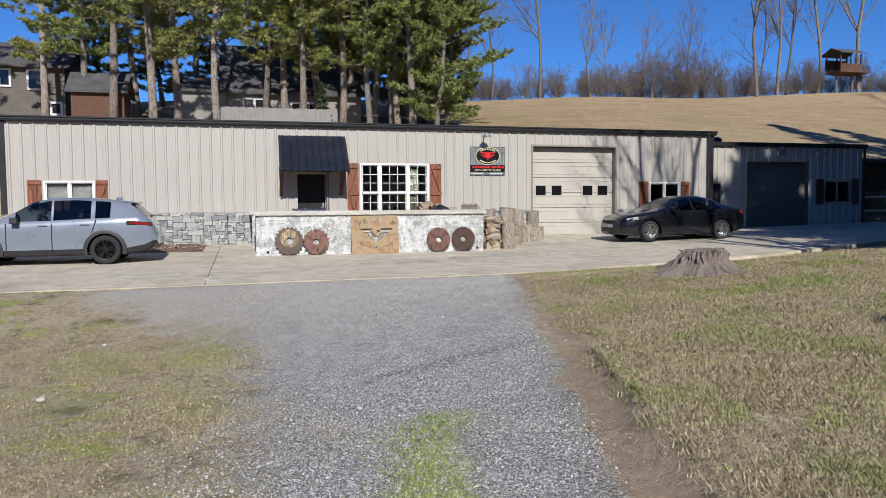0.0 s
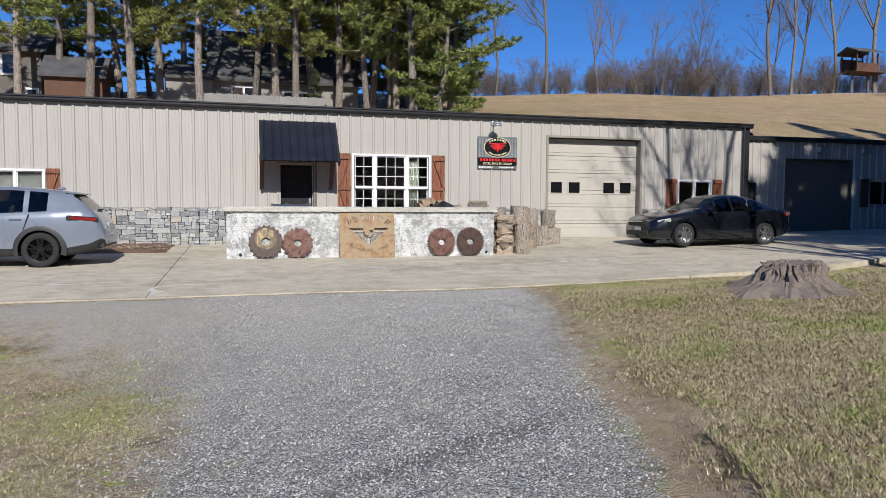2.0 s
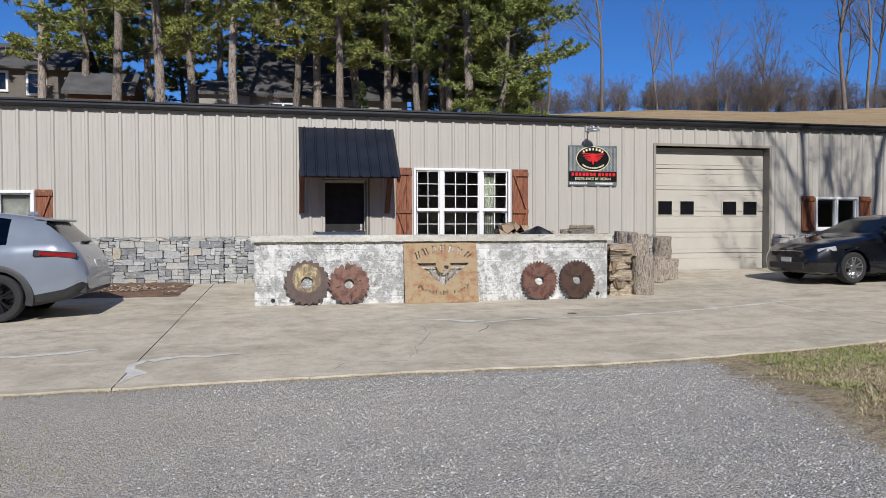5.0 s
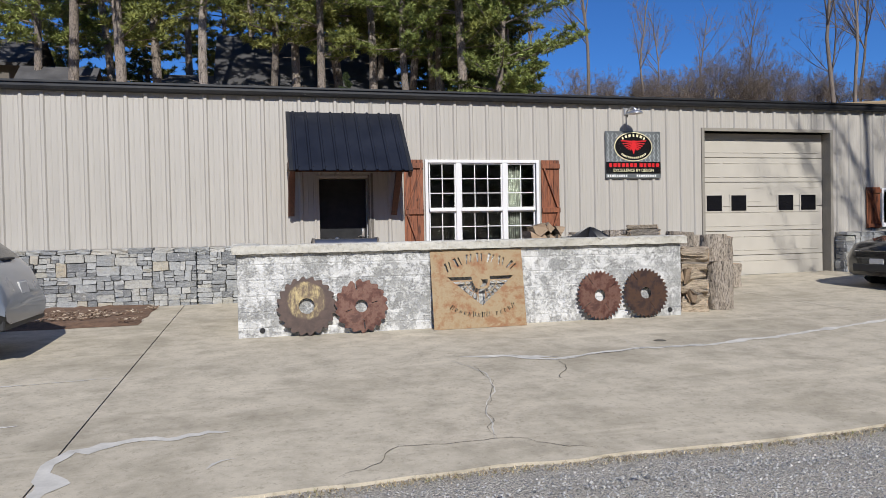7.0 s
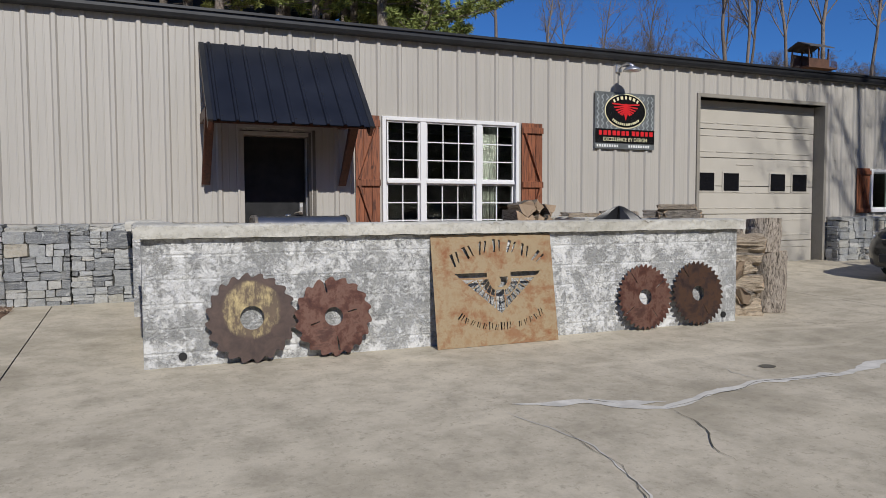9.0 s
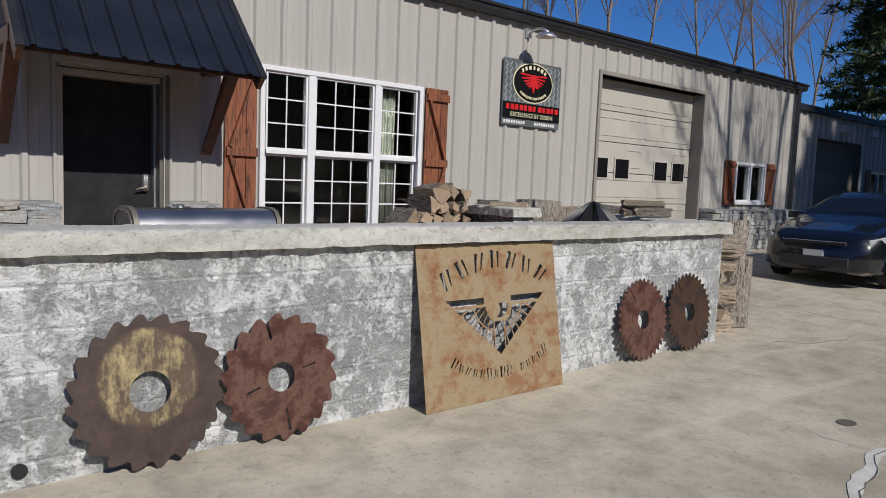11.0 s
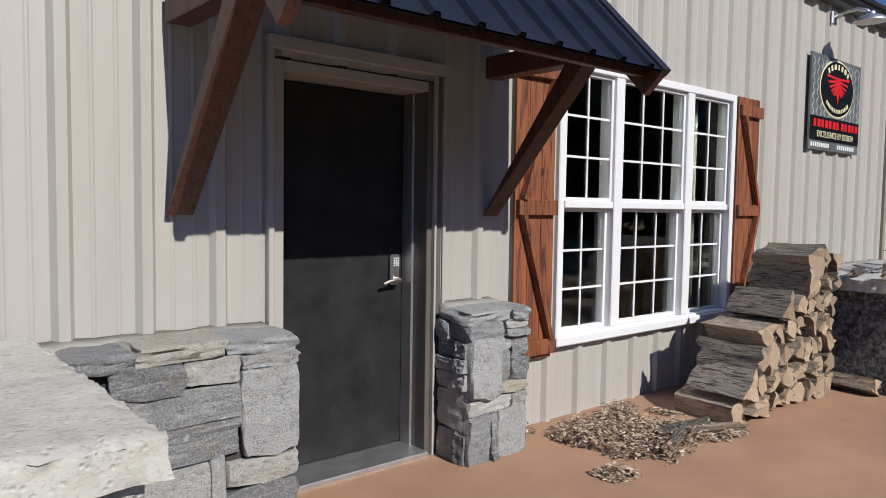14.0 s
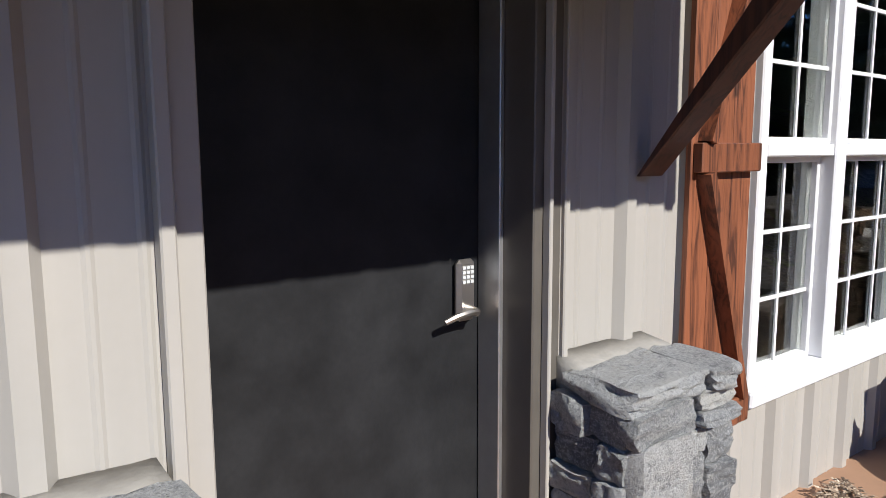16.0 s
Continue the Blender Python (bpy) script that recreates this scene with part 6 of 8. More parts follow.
def car(name, at, yaw, spec, paint, label):
    """A car along +x from nose (0) to tail (L): a lofted shell split into body, glass and trim, with wheels and lamps."""
    L, HW = spec["length"], spec["half_width"]
    c = thing(name, at, label, "car", rz=yaw)
    n = 96
    st = [L * i / n for i in range(n + 1)]
    rows = []
    for s in st:
        top, belt, wd, low = interp(spec["top"], s), interp(spec["belt"], s), HW * interp(spec["width"], s), interp(spec["low"], s)
        belt = min(belt, top - 0.02)
        roof_w = wd * interp(spec["roof_w"], s)
        sh = [(0.0, low), (wd * 0.80, low), (wd * 0.95, low + 0.05), (wd * 0.985, low + 0.16), (wd, low + (belt - low) * 0.42), (wd * 1.0, low + (belt - low) * 0.62), (wd * 0.985, belt - (belt - low) * 0.17), (wd * 0.955, belt - 0.03), (wd * 0.925, belt)]
        g = top - belt
        if g > 0.1:
            sh += [(wd * 0.925 + (roof_w - wd * 0.925) * 0.35, belt + g * 0.33), (wd * 0.925 + (roof_w - wd * 0.925) * 0.75, belt + g * 0.68), (roof_w, top - min(0.075, g * 0.2)), (roof_w * 0.86, top - 0.022), (roof_w * 0.5, top - 0.004), (0.0, top)]
        else:
            sh += [(wd * 0.88, belt + g * 0.4), (wd * 0.80, belt + g * 0.65), (wd * 0.7, belt + g * 0.85), (wd * 0.55, belt + g * 0.95), (wd * 0.3, top), (0.0, top)]
        rows.append(sh)
    m = len(rows[0])
    wheels = spec["wheels"]
    wr = spec["wheel_r"]
    arch = wr + 0.055
    parts = {}

    def kind(i, k):
        s = (st[i] + st[i + 1]) / 2
        z = sum(rows[a][b_][1] for a in (i, i + 1) for b_ in (k, k + 1)) / 4
        for w in wheels:
            if k < 8 and math.hypot(s - w, z - wr) < arch and k >= 1:
                return None
            if k == 0 and abs(s - w) < arch:
                return None
        if 8 <= k <= 10:
            for a, b_ in spec["side_glass"]:
                if a < s < b_ and not (k == 10 and s > spec["kick"]) and not (k == 9 and s > spec["kick"] + 0.1):
                    return "side_window"
        if k >= 11:
            if spec["screen"][0] < s < spec["screen"][1]:
                return "windscreen"
            if spec["rear"][0] < s < spec["rear"][1]:
                return "rear_window"
        if k in (1, 2) and spec.get("clad", True):
            return "cladding"
        return "body"

    for i in range(n):
        for k in range(m - 1):
            q = kind(i, k)
            if q:
                parts.setdefault(q, []).append((i, k))
    mats = {"body": paint, "side_window": CAR_GLASS, "windscreen": SCREEN, "rear_window": SCREEN, "cladding": PLASTIC if spec.get("clad", True) else paint}
    def shell(q, cellz, sides, material, label=""):
        bm = bmesh.new()
        for sgn in sides:
            cache = {}

            def vert(i, k):
                if (i, k) not in cache:
                    y, z = rows[i][k]
                    s = st[i]
                    if 1 < k < 8:
                        for w in wheels:
                            d = math.hypot(s - w, z - wr)
                            if 1e-6 < d < arch:
                                s, z = w + (s - w) * arch / d, wr + (z - wr) * arch / d
                    cache[(i, k)] = bm.verts.new((s, sgn * y, z))
                return cache[(i, k)]

            for i, k in cellz:
                f = [vert(i, k), vert(i + 1, k), vert(i + 1, k + 1), vert(i, k + 1)]
                bm.faces.new(f if sgn > 0 else f[::-1])
        bmesh.ops.remove_doubles(bm, verts=bm.verts, dist=0.0006)
        if q == "body":
            for i in (0, n):
                ring = [bm.verts.new((st[i], y, z)) for y, z in rows[i]] + [bm.verts.new((st[i], -y, z)) for y, z in rows[i][::-1][1:-1]]
                bm.faces.new(ring)
            bmesh.ops.remove_doubles(bm, verts=bm.verts, dist=0.0006)
        ob = part(q, bm, material, c, label, smooth=42)
        if "win" in q:
            ob.visible_shadow = False

    for q, cellz in parts.items():
        if q == "side_window":
            for a, b_ in spec["side_glass"]:
                pick = [(i, k) for i, k in cellz if a < (st[i] + st[i + 1]) / 2 < b_]
                for sgn in (-1, 1):
                    shell(q, pick, (sgn,), CAR_GLASS)
        elif q == "cladding":
            for sgn in (-1, 1):
                for a, b_ in ((-1, wheels[0]), wheels, (wheels[1], 99)):
                    pick = [(i, k) for i, k in cellz if a < (st[i] + st[i + 1]) / 2 < b_]
                    if pick:
                        shell(q, pick, (sgn,), PLASTIC)
        else:
            shell(q, cellz, (-1, 1), mats[q])
    # seats, floor and arch liners
    block("cabin_floor", SEAT, c, 0.6, L - 0.5, -HW * 0.8, HW * 0.8, 0.24, 0.3)
    for sx in spec["seats"]:
        for y in (-0.36, 0.36):
            block("seat_back", SEAT, c, sx, sx + 0.14, y - 0.22, y + 0.22, 0.3, 0.98, 0.05)
            block("headrest", SEAT, c, sx + 0.05, sx + 0.14, y - 0.12, y + 0.12, 1.0, 1.15, 0.03)
    for w in wheels:
        for sgn in (-1, 1):
            bm = bmesh.new()
            seg = 20
            for r0, r1, y0, y1 in ((arch, arch, HW * 0.55, HW * 1.0),):
                a = [bm.verts.new((w + arch * math.cos(math.pi * j / seg), sgn * y0, wr + arch * math.sin(math.pi * j / seg))) for j in range(seg + 1)]
                b_ = [bm.verts.new((w + arch * math.cos(math.pi * j / seg), sgn * y1 * 0.985, wr + arch * math.sin(math.pi * j / seg))) for j in range(seg + 1)]
                for j in range(seg):
                    bm.faces.new((a[j], a[j + 1], b_[j + 1], b_[j]))
                bm.faces.new(a)
            part("arch_liner", bm, BLACK, c)
            bm = bmesh.new()
            wide = 0.075 if spec.get("clad", True) else 0.022
            seg = 28
            prev = None
            for j in range(seg + 1):
                an = -0.25 + (math.pi + 0.5) * j / seg
                ring = []
                for rr, yy in ((arch - 0.012, HW * 0.95), (arch - 0.012, HW * 1.012), (arch + wide * 0.6, HW * 1.012), (arch + wide, HW * 1.0), (arch + wide, HW * 0.95)):
                    ring.append(bm.verts.new((w + rr * math.cos(an), sgn * yy * interp(spec["width"], w), max(0.19, wr + rr * math.sin(an)))))
                if prev:
                    for q in range(5):
                        bm.faces.new((prev[q], prev[(q + 1) % 5], ring[(q + 1) % 5], ring[q]))
                prev = ring
            part("wheel_arch", bm, PLASTIC if spec.get("clad", True) else paint, c, smooth=40)
            # wheel
            wh = new("wheel")
            wh.parent = c
            wh.matrix_basis = pose(w, sgn * (HW - 0.115), wr, 90, 0, 0) if sgn < 0 else pose(w, sgn * (HW - 0.115), wr, -90, 0, 0)
            bm = bmesh.new()
            rim = wr * 0.68
            lathe(bm, [(rim, -0.1), (wr * 0.93, -0.105), (wr * 0.985, -0.085), (wr, -0.05), (wr, 0.05), (wr * 0.985, 0.085), (wr * 0.93, 0.105), (wr * 0.8, 0.11), (rim, 0.098), (rim * 0.98, -0.1)], 40)
            part("tyre", bm, TYRE, wh, smooth=35)
            bm = bmesh.new()
            lathe(bm, [(rim, 0.098), (rim * 0.95, 0.095), (rim * 0.93, 0.05), (rim * 0.9, -0.06), (0.001, -0.07)], 40)
            lathe(bm, [(0.001, 0.085), (0.055, 0.083), (0.07, 0.07), (0.07, 0.0)], 20)
            for sp in range(5):
                for off in (-0.16, 0.16):
                    an = 2 * math.pi * sp / 5 + off + 0.3
                    mid = 2 * math.pi * sp / 5 + 0.3 + off * 1.3
                    p = Vector((0.05 * math.cos(an), 0.05 * math.sin(an), 0.072))
                    q = Vector((rim * 0.95 * math.cos(mid), rim * 0.95 * math.sin(mid), 0.088))
                    d = q - p
                    mm = Matrix.Translation((p + q) / 2) @ d.to_track_quat("X", "Z").to_matrix().to_4x4()
                    box(bm, -d.length / 2, d.length / 2, -0.014, 0.014, -0.012, 0.008, mm, 0.004)
            part("rim", bm, spec["rim"], wh, smooth=35)
    return c


def car_bits(c, bits):
    for nm, mt, a, m in bits:
        block(nm, mt, c, *a, m=m, bevel=0.012)


def paint(name, col, flake=0.4):
    mt = simple(name, col, 0.3, flake, 0.04, 3, 200, 0.0, coat=1.0, spec=0.25)
    return mt


SUV_PAINT = paint("pale_blue_grey_car_paint", (0.195, 0.222, 0.268), 0.15)
BLACK_PAINT = paint("black_car_paint", (0.005, 0.006, 0.009), 0.0)
DARK_RIM = simple("gloss_black_rim", (0.02, 0.02, 0.022), 0.3, 0.5, 0.2, 8, 60, 0)
SILVER_RIM = simple("machined_silver_rim", (0.42, 0.42, 0.43), 0.3, 0.9, 0.2, 8, 60, 0)

suv_spec = dict(
    length=4.40, half_width=0.90, wheel_r=0.345, wheels=(0.88, 3.50), rim=DARK_RIM, seats=(1.95, 2.85),
    top=[(0, 0.72), (0.06, 0.86), (0.3, 0.98), (0.9, 1.06), (1.25, 1.10), (1.45, 1.2), (1.95, 1.50), (2.3, 1.585), (2.9, 1.60), (3.5, 1.565), (3.95, 1.50), (4.02, 1.44), (4.26, 1.10), (4.33, 0.98), (4.4, 0.72)],
    belt=[(0, 0.66), (0.3, 0.90), (1.2, 1.02), (2.4, 1.05), (3.5, 1.10), (4.1, 1.13), (4.25, 1.05), (4.4, 0.66)],
    width=[(0, 0.72), (0.1, 0.86), (0.35, 0.95), (0.8, 1.0), (3.7, 1.0), (4.1, 0.965), (4.3, 0.90), (4.4, 0.82)],
    low=[(0, 0.32), (0.3, 0.22), (0.6, 0.20), (3.9, 0.22), (4.2, 0.30), (4.4, 0.44)],
    roof_w=[(0, 0.8), (1.3, 0.86), (2.0, 0.72), (3.0, 0.70), (3.9, 0.66), (4.2, 0.78), (4.4, 0.8)],
    side_glass=[(1.62, 2.33), (2.42, 3.22), (3.30, 3.72)], screen=(1.42, 2.06), rear=(3.98, 4.24))


def longer(table):
    return [(s if s < 3.5 else 3.5 + (s - 3.5) * 1.13, v) for s, v in table]


for key in ("top", "belt", "width", "low", "roof_w"):
    suv_spec[key] = longer(suv_spec[key])
suv_spec["length"] = 4.517
suv_spec["kick"] = 9.0
suv_spec["side_glass"] = [(1.62, 2.33), (2.42, 3.22), (3.30, 3.62)]
suv_spec["rear"] = (4.04, 4.34)
suv = car("parked_suv", (-6.78, 19.37, slab_z(18.5) + 0.004), 0, suv_spec, SUV_PAINT, "pale blue-grey compact suv parked on the concrete")
for sgn in (-1, 1):
    car_bits(suv, [
        ("tail_lamp", TAIL, (-0.19, 0.19, -0.026, 0.026, -0.026, 0.034), pose(4.215, sgn * 0.84, 0.955, 0, 6, sgn * -14)),
        ("tail_lamp_surround", BLACK, (-0.24, 0.22, -0.02, 0.02, -0.046, 0.046), pose(4.205, sgn * 0.833, 0.96, 0, 6, sgn * -14)),
        ("mirror", PLASTIC, (-0.08, 0.08, -0.11, 0.11, -0.07, 0.07), pose(1.62, sgn * 0.95, 1.06)),
        ("door_handle", SUV_PAINT, (-0.11, 0.11, -0.014, 0.014, -0.014, 0.014), pose(2.18, sgn * 0.902, 0.93)),
        ("door_handle", SUV_PAINT, (-0.11, 0.11, -0.014, 0.014, -0.014, 0.014), pose(3.08, sgn * 0.902, 0.95)),
        ("door_seam", BLACK, (-0.0025, 0.0025, -0.003, 0.003, -0.32, 0.32), pose(2.37, sgn * 0.899, 0.66)),
        ("door_seam", BLACK, (-0.0025, 0.0025, -0.003, 0.003, -0.30, 0.30), pose(1.42, sgn * 0.899, 0.68)),
        ("door_seam", BLACK, (-0.0025, 0.0025, -0.003, 0.003, -0.16, 0.16), pose(3.27, sgn * 0.899, 0.90, 0, 18, 0)),
        ("headlamp", LENS, (-0.14, 0.14, -0.03, 0.03, -0.05, 0.05), pose(0.22, sgn * 0.76, 0.82, 0, 0, sgn * 30))])
car_bits(suv, [("rear_bumper", PLASTIC, (-0.05, 0.03, -0.72, 0.72, -0.12, 0.12), pose(4.475, 0, 0.50)),
               ("number_plate", PLATE, (-0.01, 0.01, -0.15, 0.15, -0.075, 0.075), pose(4.49, 0, 0.80, 0, -10, 0)),
               ("spoiler", SUV_PAINT, (-0.12, 0.10, -0.58, 0.58, -0.02, 0.02), pose(4.03, 0, 1.475, 0, 8, 0)),
               ("rear_wiper", BLACK, (-0.02, 0.02, -0.2, 0.2, -0.01, 0.02), pose(4.35, 0.05, 1.13)),
               ("roof_fin", SUV_PAINT, (-0.08, 0.08, -0.015, 0.015, -0.03, 0.03), pose(3.72, 0, 1.57))])
# the tail reaches further back behind the rear wheel
for piece in suv.children:
    if piece.type == "MESH":
        there = piece.matrix_basis.copy()
        back = there.inverted()
        for v in piece.data.vertices:
            q = there @ v.co
            if q.x > 3.93:
                q.x = 3.93 + (q.x - 3.93) * 1.24
                v.co = back @ q

sedan_spec = dict(
    length=4.64, half_width=0.90, wheel_r=0.325, wheels=(0.90, 3.60), rim=SILVER_RIM, seats=(2.0, 2.95), clad=False, kick=3.34,
    top=[(0, 0.62), (0.06, 0.72), (0.25, 0.82), (0.8, 0.92), (1.25, 0.98), (1.45, 1.05), (2.0, 1.33), (2.4, 1.43), (2.9, 1.43), (3.4, 1.34), (3.95, 1.12), (4.15, 1.04), (4.5, 1.03), (4.58, 0.98), (4.64, 0.68)],
    belt=[(0, 0.56), (0.3, 0.76), (1.2, 0.92), (2.4, 0.96), (3.5, 1.0), (4.0, 1.01), (4.5, 0.97), (4.64, 0.62)],
    width=[(0, 0.66), (0.1, 0.82), (0.35, 0.94), (0.8, 1.0), (3.7, 1.0), (4.2, 0.96), (4.5, 0.89), (4.64, 0.78)],
    low=[(0, 0.22), (0.3, 0.17), (0.6, 0.16), (3.9, 0.18), (4.3, 0.24), (4.64, 0.38)],
    roof_w=[(0, 0.8), (1.3, 0.86), (2.1, 0.68), (3.0, 0.65), (3.9, 0.72), (4.2, 0.8), (4.64, 0.8)],
    side_glass=[(1.72, 2.46), (2.54, 3.18), (3.24, 3.60)], screen=(1.42, 2.22), rear=(3.28, 4.0))
sedan = car("parked_saloon", (11.17, 20.72, gz(13, 20.4)), 3.0, sedan_spec, BLACK_PAINT, "glossy black saloon car parked before the garage")
for sgn in (-1, 1):
    car_bits(sedan, [
        ("headlamp", LENS, (-0.20, 0.16, -0.03, 0.03, -0.05, 0.05), pose(0.34, sgn * 0.775, 0.70, 0, -10, sgn * 27)),
        ("tail_lamp", TAIL, (-0.14, 0.14, -0.03, 0.03, -0.06, 0.06), pose(4.46, sgn * 0.77, 0.90, 0, 0, sgn * -24)),
        ("fog_lamp", LENS, (-0.03, 0.03, -0.03, 0.03, -0.03, 0.03), pose(0.17, sgn * 0.66, 0.38)),
        ("bumper_blade", CHROME, (-0.12, 0.12, -0.01, 0.01, -0.012, 0.012), pose(0.35, sgn * 0.815, 0.46, 0, 12, sgn * 20)),
        ("mirror", BLACK_PAINT, (-0.09, 0.09, -0.1, 0.1, -0.06, 0.06), pose(1.72, sgn * 0.96, 1.0)),
        ("window_trim", CHROME, (-0.95, 0.95, -0.006, 0.006, -0.006, 0.006), pose(2.62, sgn * 0.836, 0.972, 0, -1.2, 0)),
        ("door_handle", BLACK_PAINT, (-0.1, 0.1, -0.014, 0.014, -0.014, 0.014), pose(2.32, sgn * 0.902, 0.83)),
        ("door_handle", BLACK_PAINT, (-0.1, 0.1, -0.014, 0.014, -0.014, 0.014), pose(3.2, sgn * 0.902, 0.85))])
car_bits(sedan, [("grille", PLASTIC, (-0.03, 0.04, -0.45, 0.45, -0.06, 0.06), pose(0.03, 0, 0.60)),
                 ("grille_trim", CHROME, (-0.02, 0.02, -0.46, 0.46, -0.008, 0.008), pose(-0.01, 0, 0.665)),
                 ("lower_intake", PLASTIC, (-0.03, 0.04, -0.5, 0.5, -0.07, 0.07), pose(0.01, 0, 0.36)),
                 ("number_plate", PLATE, (-0.01, 0.01, -0.15, 0.15, -0.05, 0.05), pose(-0.005, 0, 0.48))])

# ---- second workshop to the right ----
annex = thing("annex_building", (0, 0, 0), "lower tan steel workshop annexe in tree shade", "building")
AW = 24.1
bm = bmesh.new()
for x0, x1, z0, z1 in ((17.12, 18.9, -0.2, 3.2), (18.9, 21.8, 2.62, 3.2), (21.8, 22.55, -0.2, 3.2), (22.55, 23.85, -0.2, 0.98), (22.55, 23.85, 1.9, 3.2), (23.85, 24.45, -0.2, 3.2)):
    ribbed(bm, x0, x1, z0, z1, AW)
part("siding", bm, SIDING, annex)
bm = bmesh.new()
box(bm, 17.12, 24.45, AW + 0.3, 31, -0.2, 3.15)
part("annex_body", bm, SIDING, annex)
bm = bmesh.new()
box(bm, 17.05, 24.6, AW - 0.12, 31.2, 3.2, 3.36, None, 0.01)
part("annex_roof", bm, DARK_TRIM, annex)
GREY_DOOR = simple("grey_roller_door", (0.15, 0.135, 0.115), 0.5, 0, 0.1, 3, 40, 0.05)
gd = part("annex_garage_door", (lambda b: (box(b, 18.92, 21.78, AW + 0.16, AW + 0.22, -0.2, 2.6), b)[1])(bmesh.new()), GREY_DOOR, annex, "grey sectional door")
for r in range(5):
    block("door_rib", GREY_DOOR, gd, 18.95, 21.75, AW + 0.145, AW + 0.159, 0.33 + r * 0.5, 0.35 + r * 0.5)
aw = part("annex_window", (lambda b: (box(b, 22.57, 23.83, AW + 0.02, AW + 0.03, 1.0, 1.88), b)[1])(bmesh.new()), garage_glass, annex)
for a in ((22.55, 22.61, 0.98, 1.9), (23.79, 23.85, 0.98, 1.9), (23.17, 23.23, 0.98, 1.9), (22.61, 23.79, 1.84, 1.9), (22.61, 23.79, 0.98, 1.04)):
    block("window_frame", ALU, aw, a[0], a[1], AW - 0.03, AW + 0.015, a[2], a[3])
for x in (22.15, 23.9):
    block("annex_shutter", BEAM, annex, x, x + 0.36, AW - 0.06, AW - 0.036, 0.92, 1.95, 0.004)
block("annex_side_door", BLACK, annex, 17.32, 17.68, AW - 0.05, AW - 0.034, 0.2, 1.75)
for x in (17.0, 24.42):
    block("annex_corner", DARK_TRIM, annex, x + 0.03, x + 0.15, AW - 0.06, AW - 0.036, -0.2, 3.2)
for x in (20.4, 22.3):
    block("annex_light", ALU, annex, x - 0.18, x + 0.18, AW - 0.16, AW - 0.036, 2.86, 3.04, 0.01)
vent = thing("roof_vent", (19.9, 27.5, 3.36), "dark turbine roof vent on the annexe", "vent")
bm = bmesh.new()
lathe(bm, [(0.16, 0), (0.16, 0.22), (0.24, 0.26), (0.29, 0.36), (0.27, 0.46), (0.14, 0.54), (0.0, 0.55)], 24)
part("vent_head", bm, DARK_TRIM, vent, smooth=40)
shed = thing("lean_to_shed", (0, 0, 0), "dark open lean-to shed beside the annexe", "shed")
SHED = simple("weathered_dark_board", (0.07, 0.065, 0.06), 0.9, 0, 0.3, 4, 40, 0.3)
block("shed_back", SHED, shed, 24.8, 31, 28.9, 29.1, -0.3, 2.7)
block("shed_roof", DARK_TRIM, shed, 24.6, 31.2, 25.0, 29.3, 2.72, 2.84)
for x in (24.9, 27.9, 30.9):
    block("shed_post", SHED, shed, x, x + 0.14, 25.2, 25.34, -0.2, 2.719)
for z in (0.6, 1.2):
    block("shed_rail", ALU, shed, 25.04, 30.9, 25.25, 25.3, z, z + 0.07)

# ---- trees ----
PINE_BARK = wood_material("grey_pine_bark", (0.34, 0.285, 0.24), (0.06, 0.046, 0.038), 0.95, 2, 1.1, 0.35, 1.0, 0.06, 3.0)
BARE_BARK = wood_material("grey_bare_bark", (0.19, 0.155, 0.13), (0.08, 0.066, 0.056), 0.95, 2, 0.7, 0.2)


def needle_material(name, a, b_):
    mt, nt, bs = nodes_of(name)
    geo = nt.nodes.new("ShaderNodeNewGeometry")
    oi = nt.nodes.new("ShaderNodeObjectInfo")
    v = coords(nt)
    f = calc(nt, "ADD", calc(nt, "MULTIPLY", geo.outputs["Random Per Island"], 0.6), calc(nt, "MULTIPLY", noise_tex(nt, v, 0.7, 3), 0.4))
    cc = ramp(nt, f, [(0.15, a), (0.6, b_), (0.92, tuple(min(1, q * 1.7) for q in b_))])
    hsv = nt.nodes.new("ShaderNodeHueSaturation")
    link(nt, cc, hsv.inputs["Color"])
    link(nt, calc(nt, "MULTIPLY_ADD", oi.outputs["Random"], 0.04, 0.48), hsv.inputs["Hue"])
    link(nt, hsv.outputs[0], bs.inputs["Base Color"])
    bs.inputs["Roughness"].default_value = 0.6
    bs.inputs["Specular IOR Level"].default_value = 0.3
    return mt


NEEDLES = needle_material("pine_needles", (0.065, 0.085, 0.022), (0.25, 0.27, 0.075))
DARK_NEEDLES = needle_material("dark_conifer_needles", (0.02, 0.035, 0.014), (0.06, 0.085, 0.03))


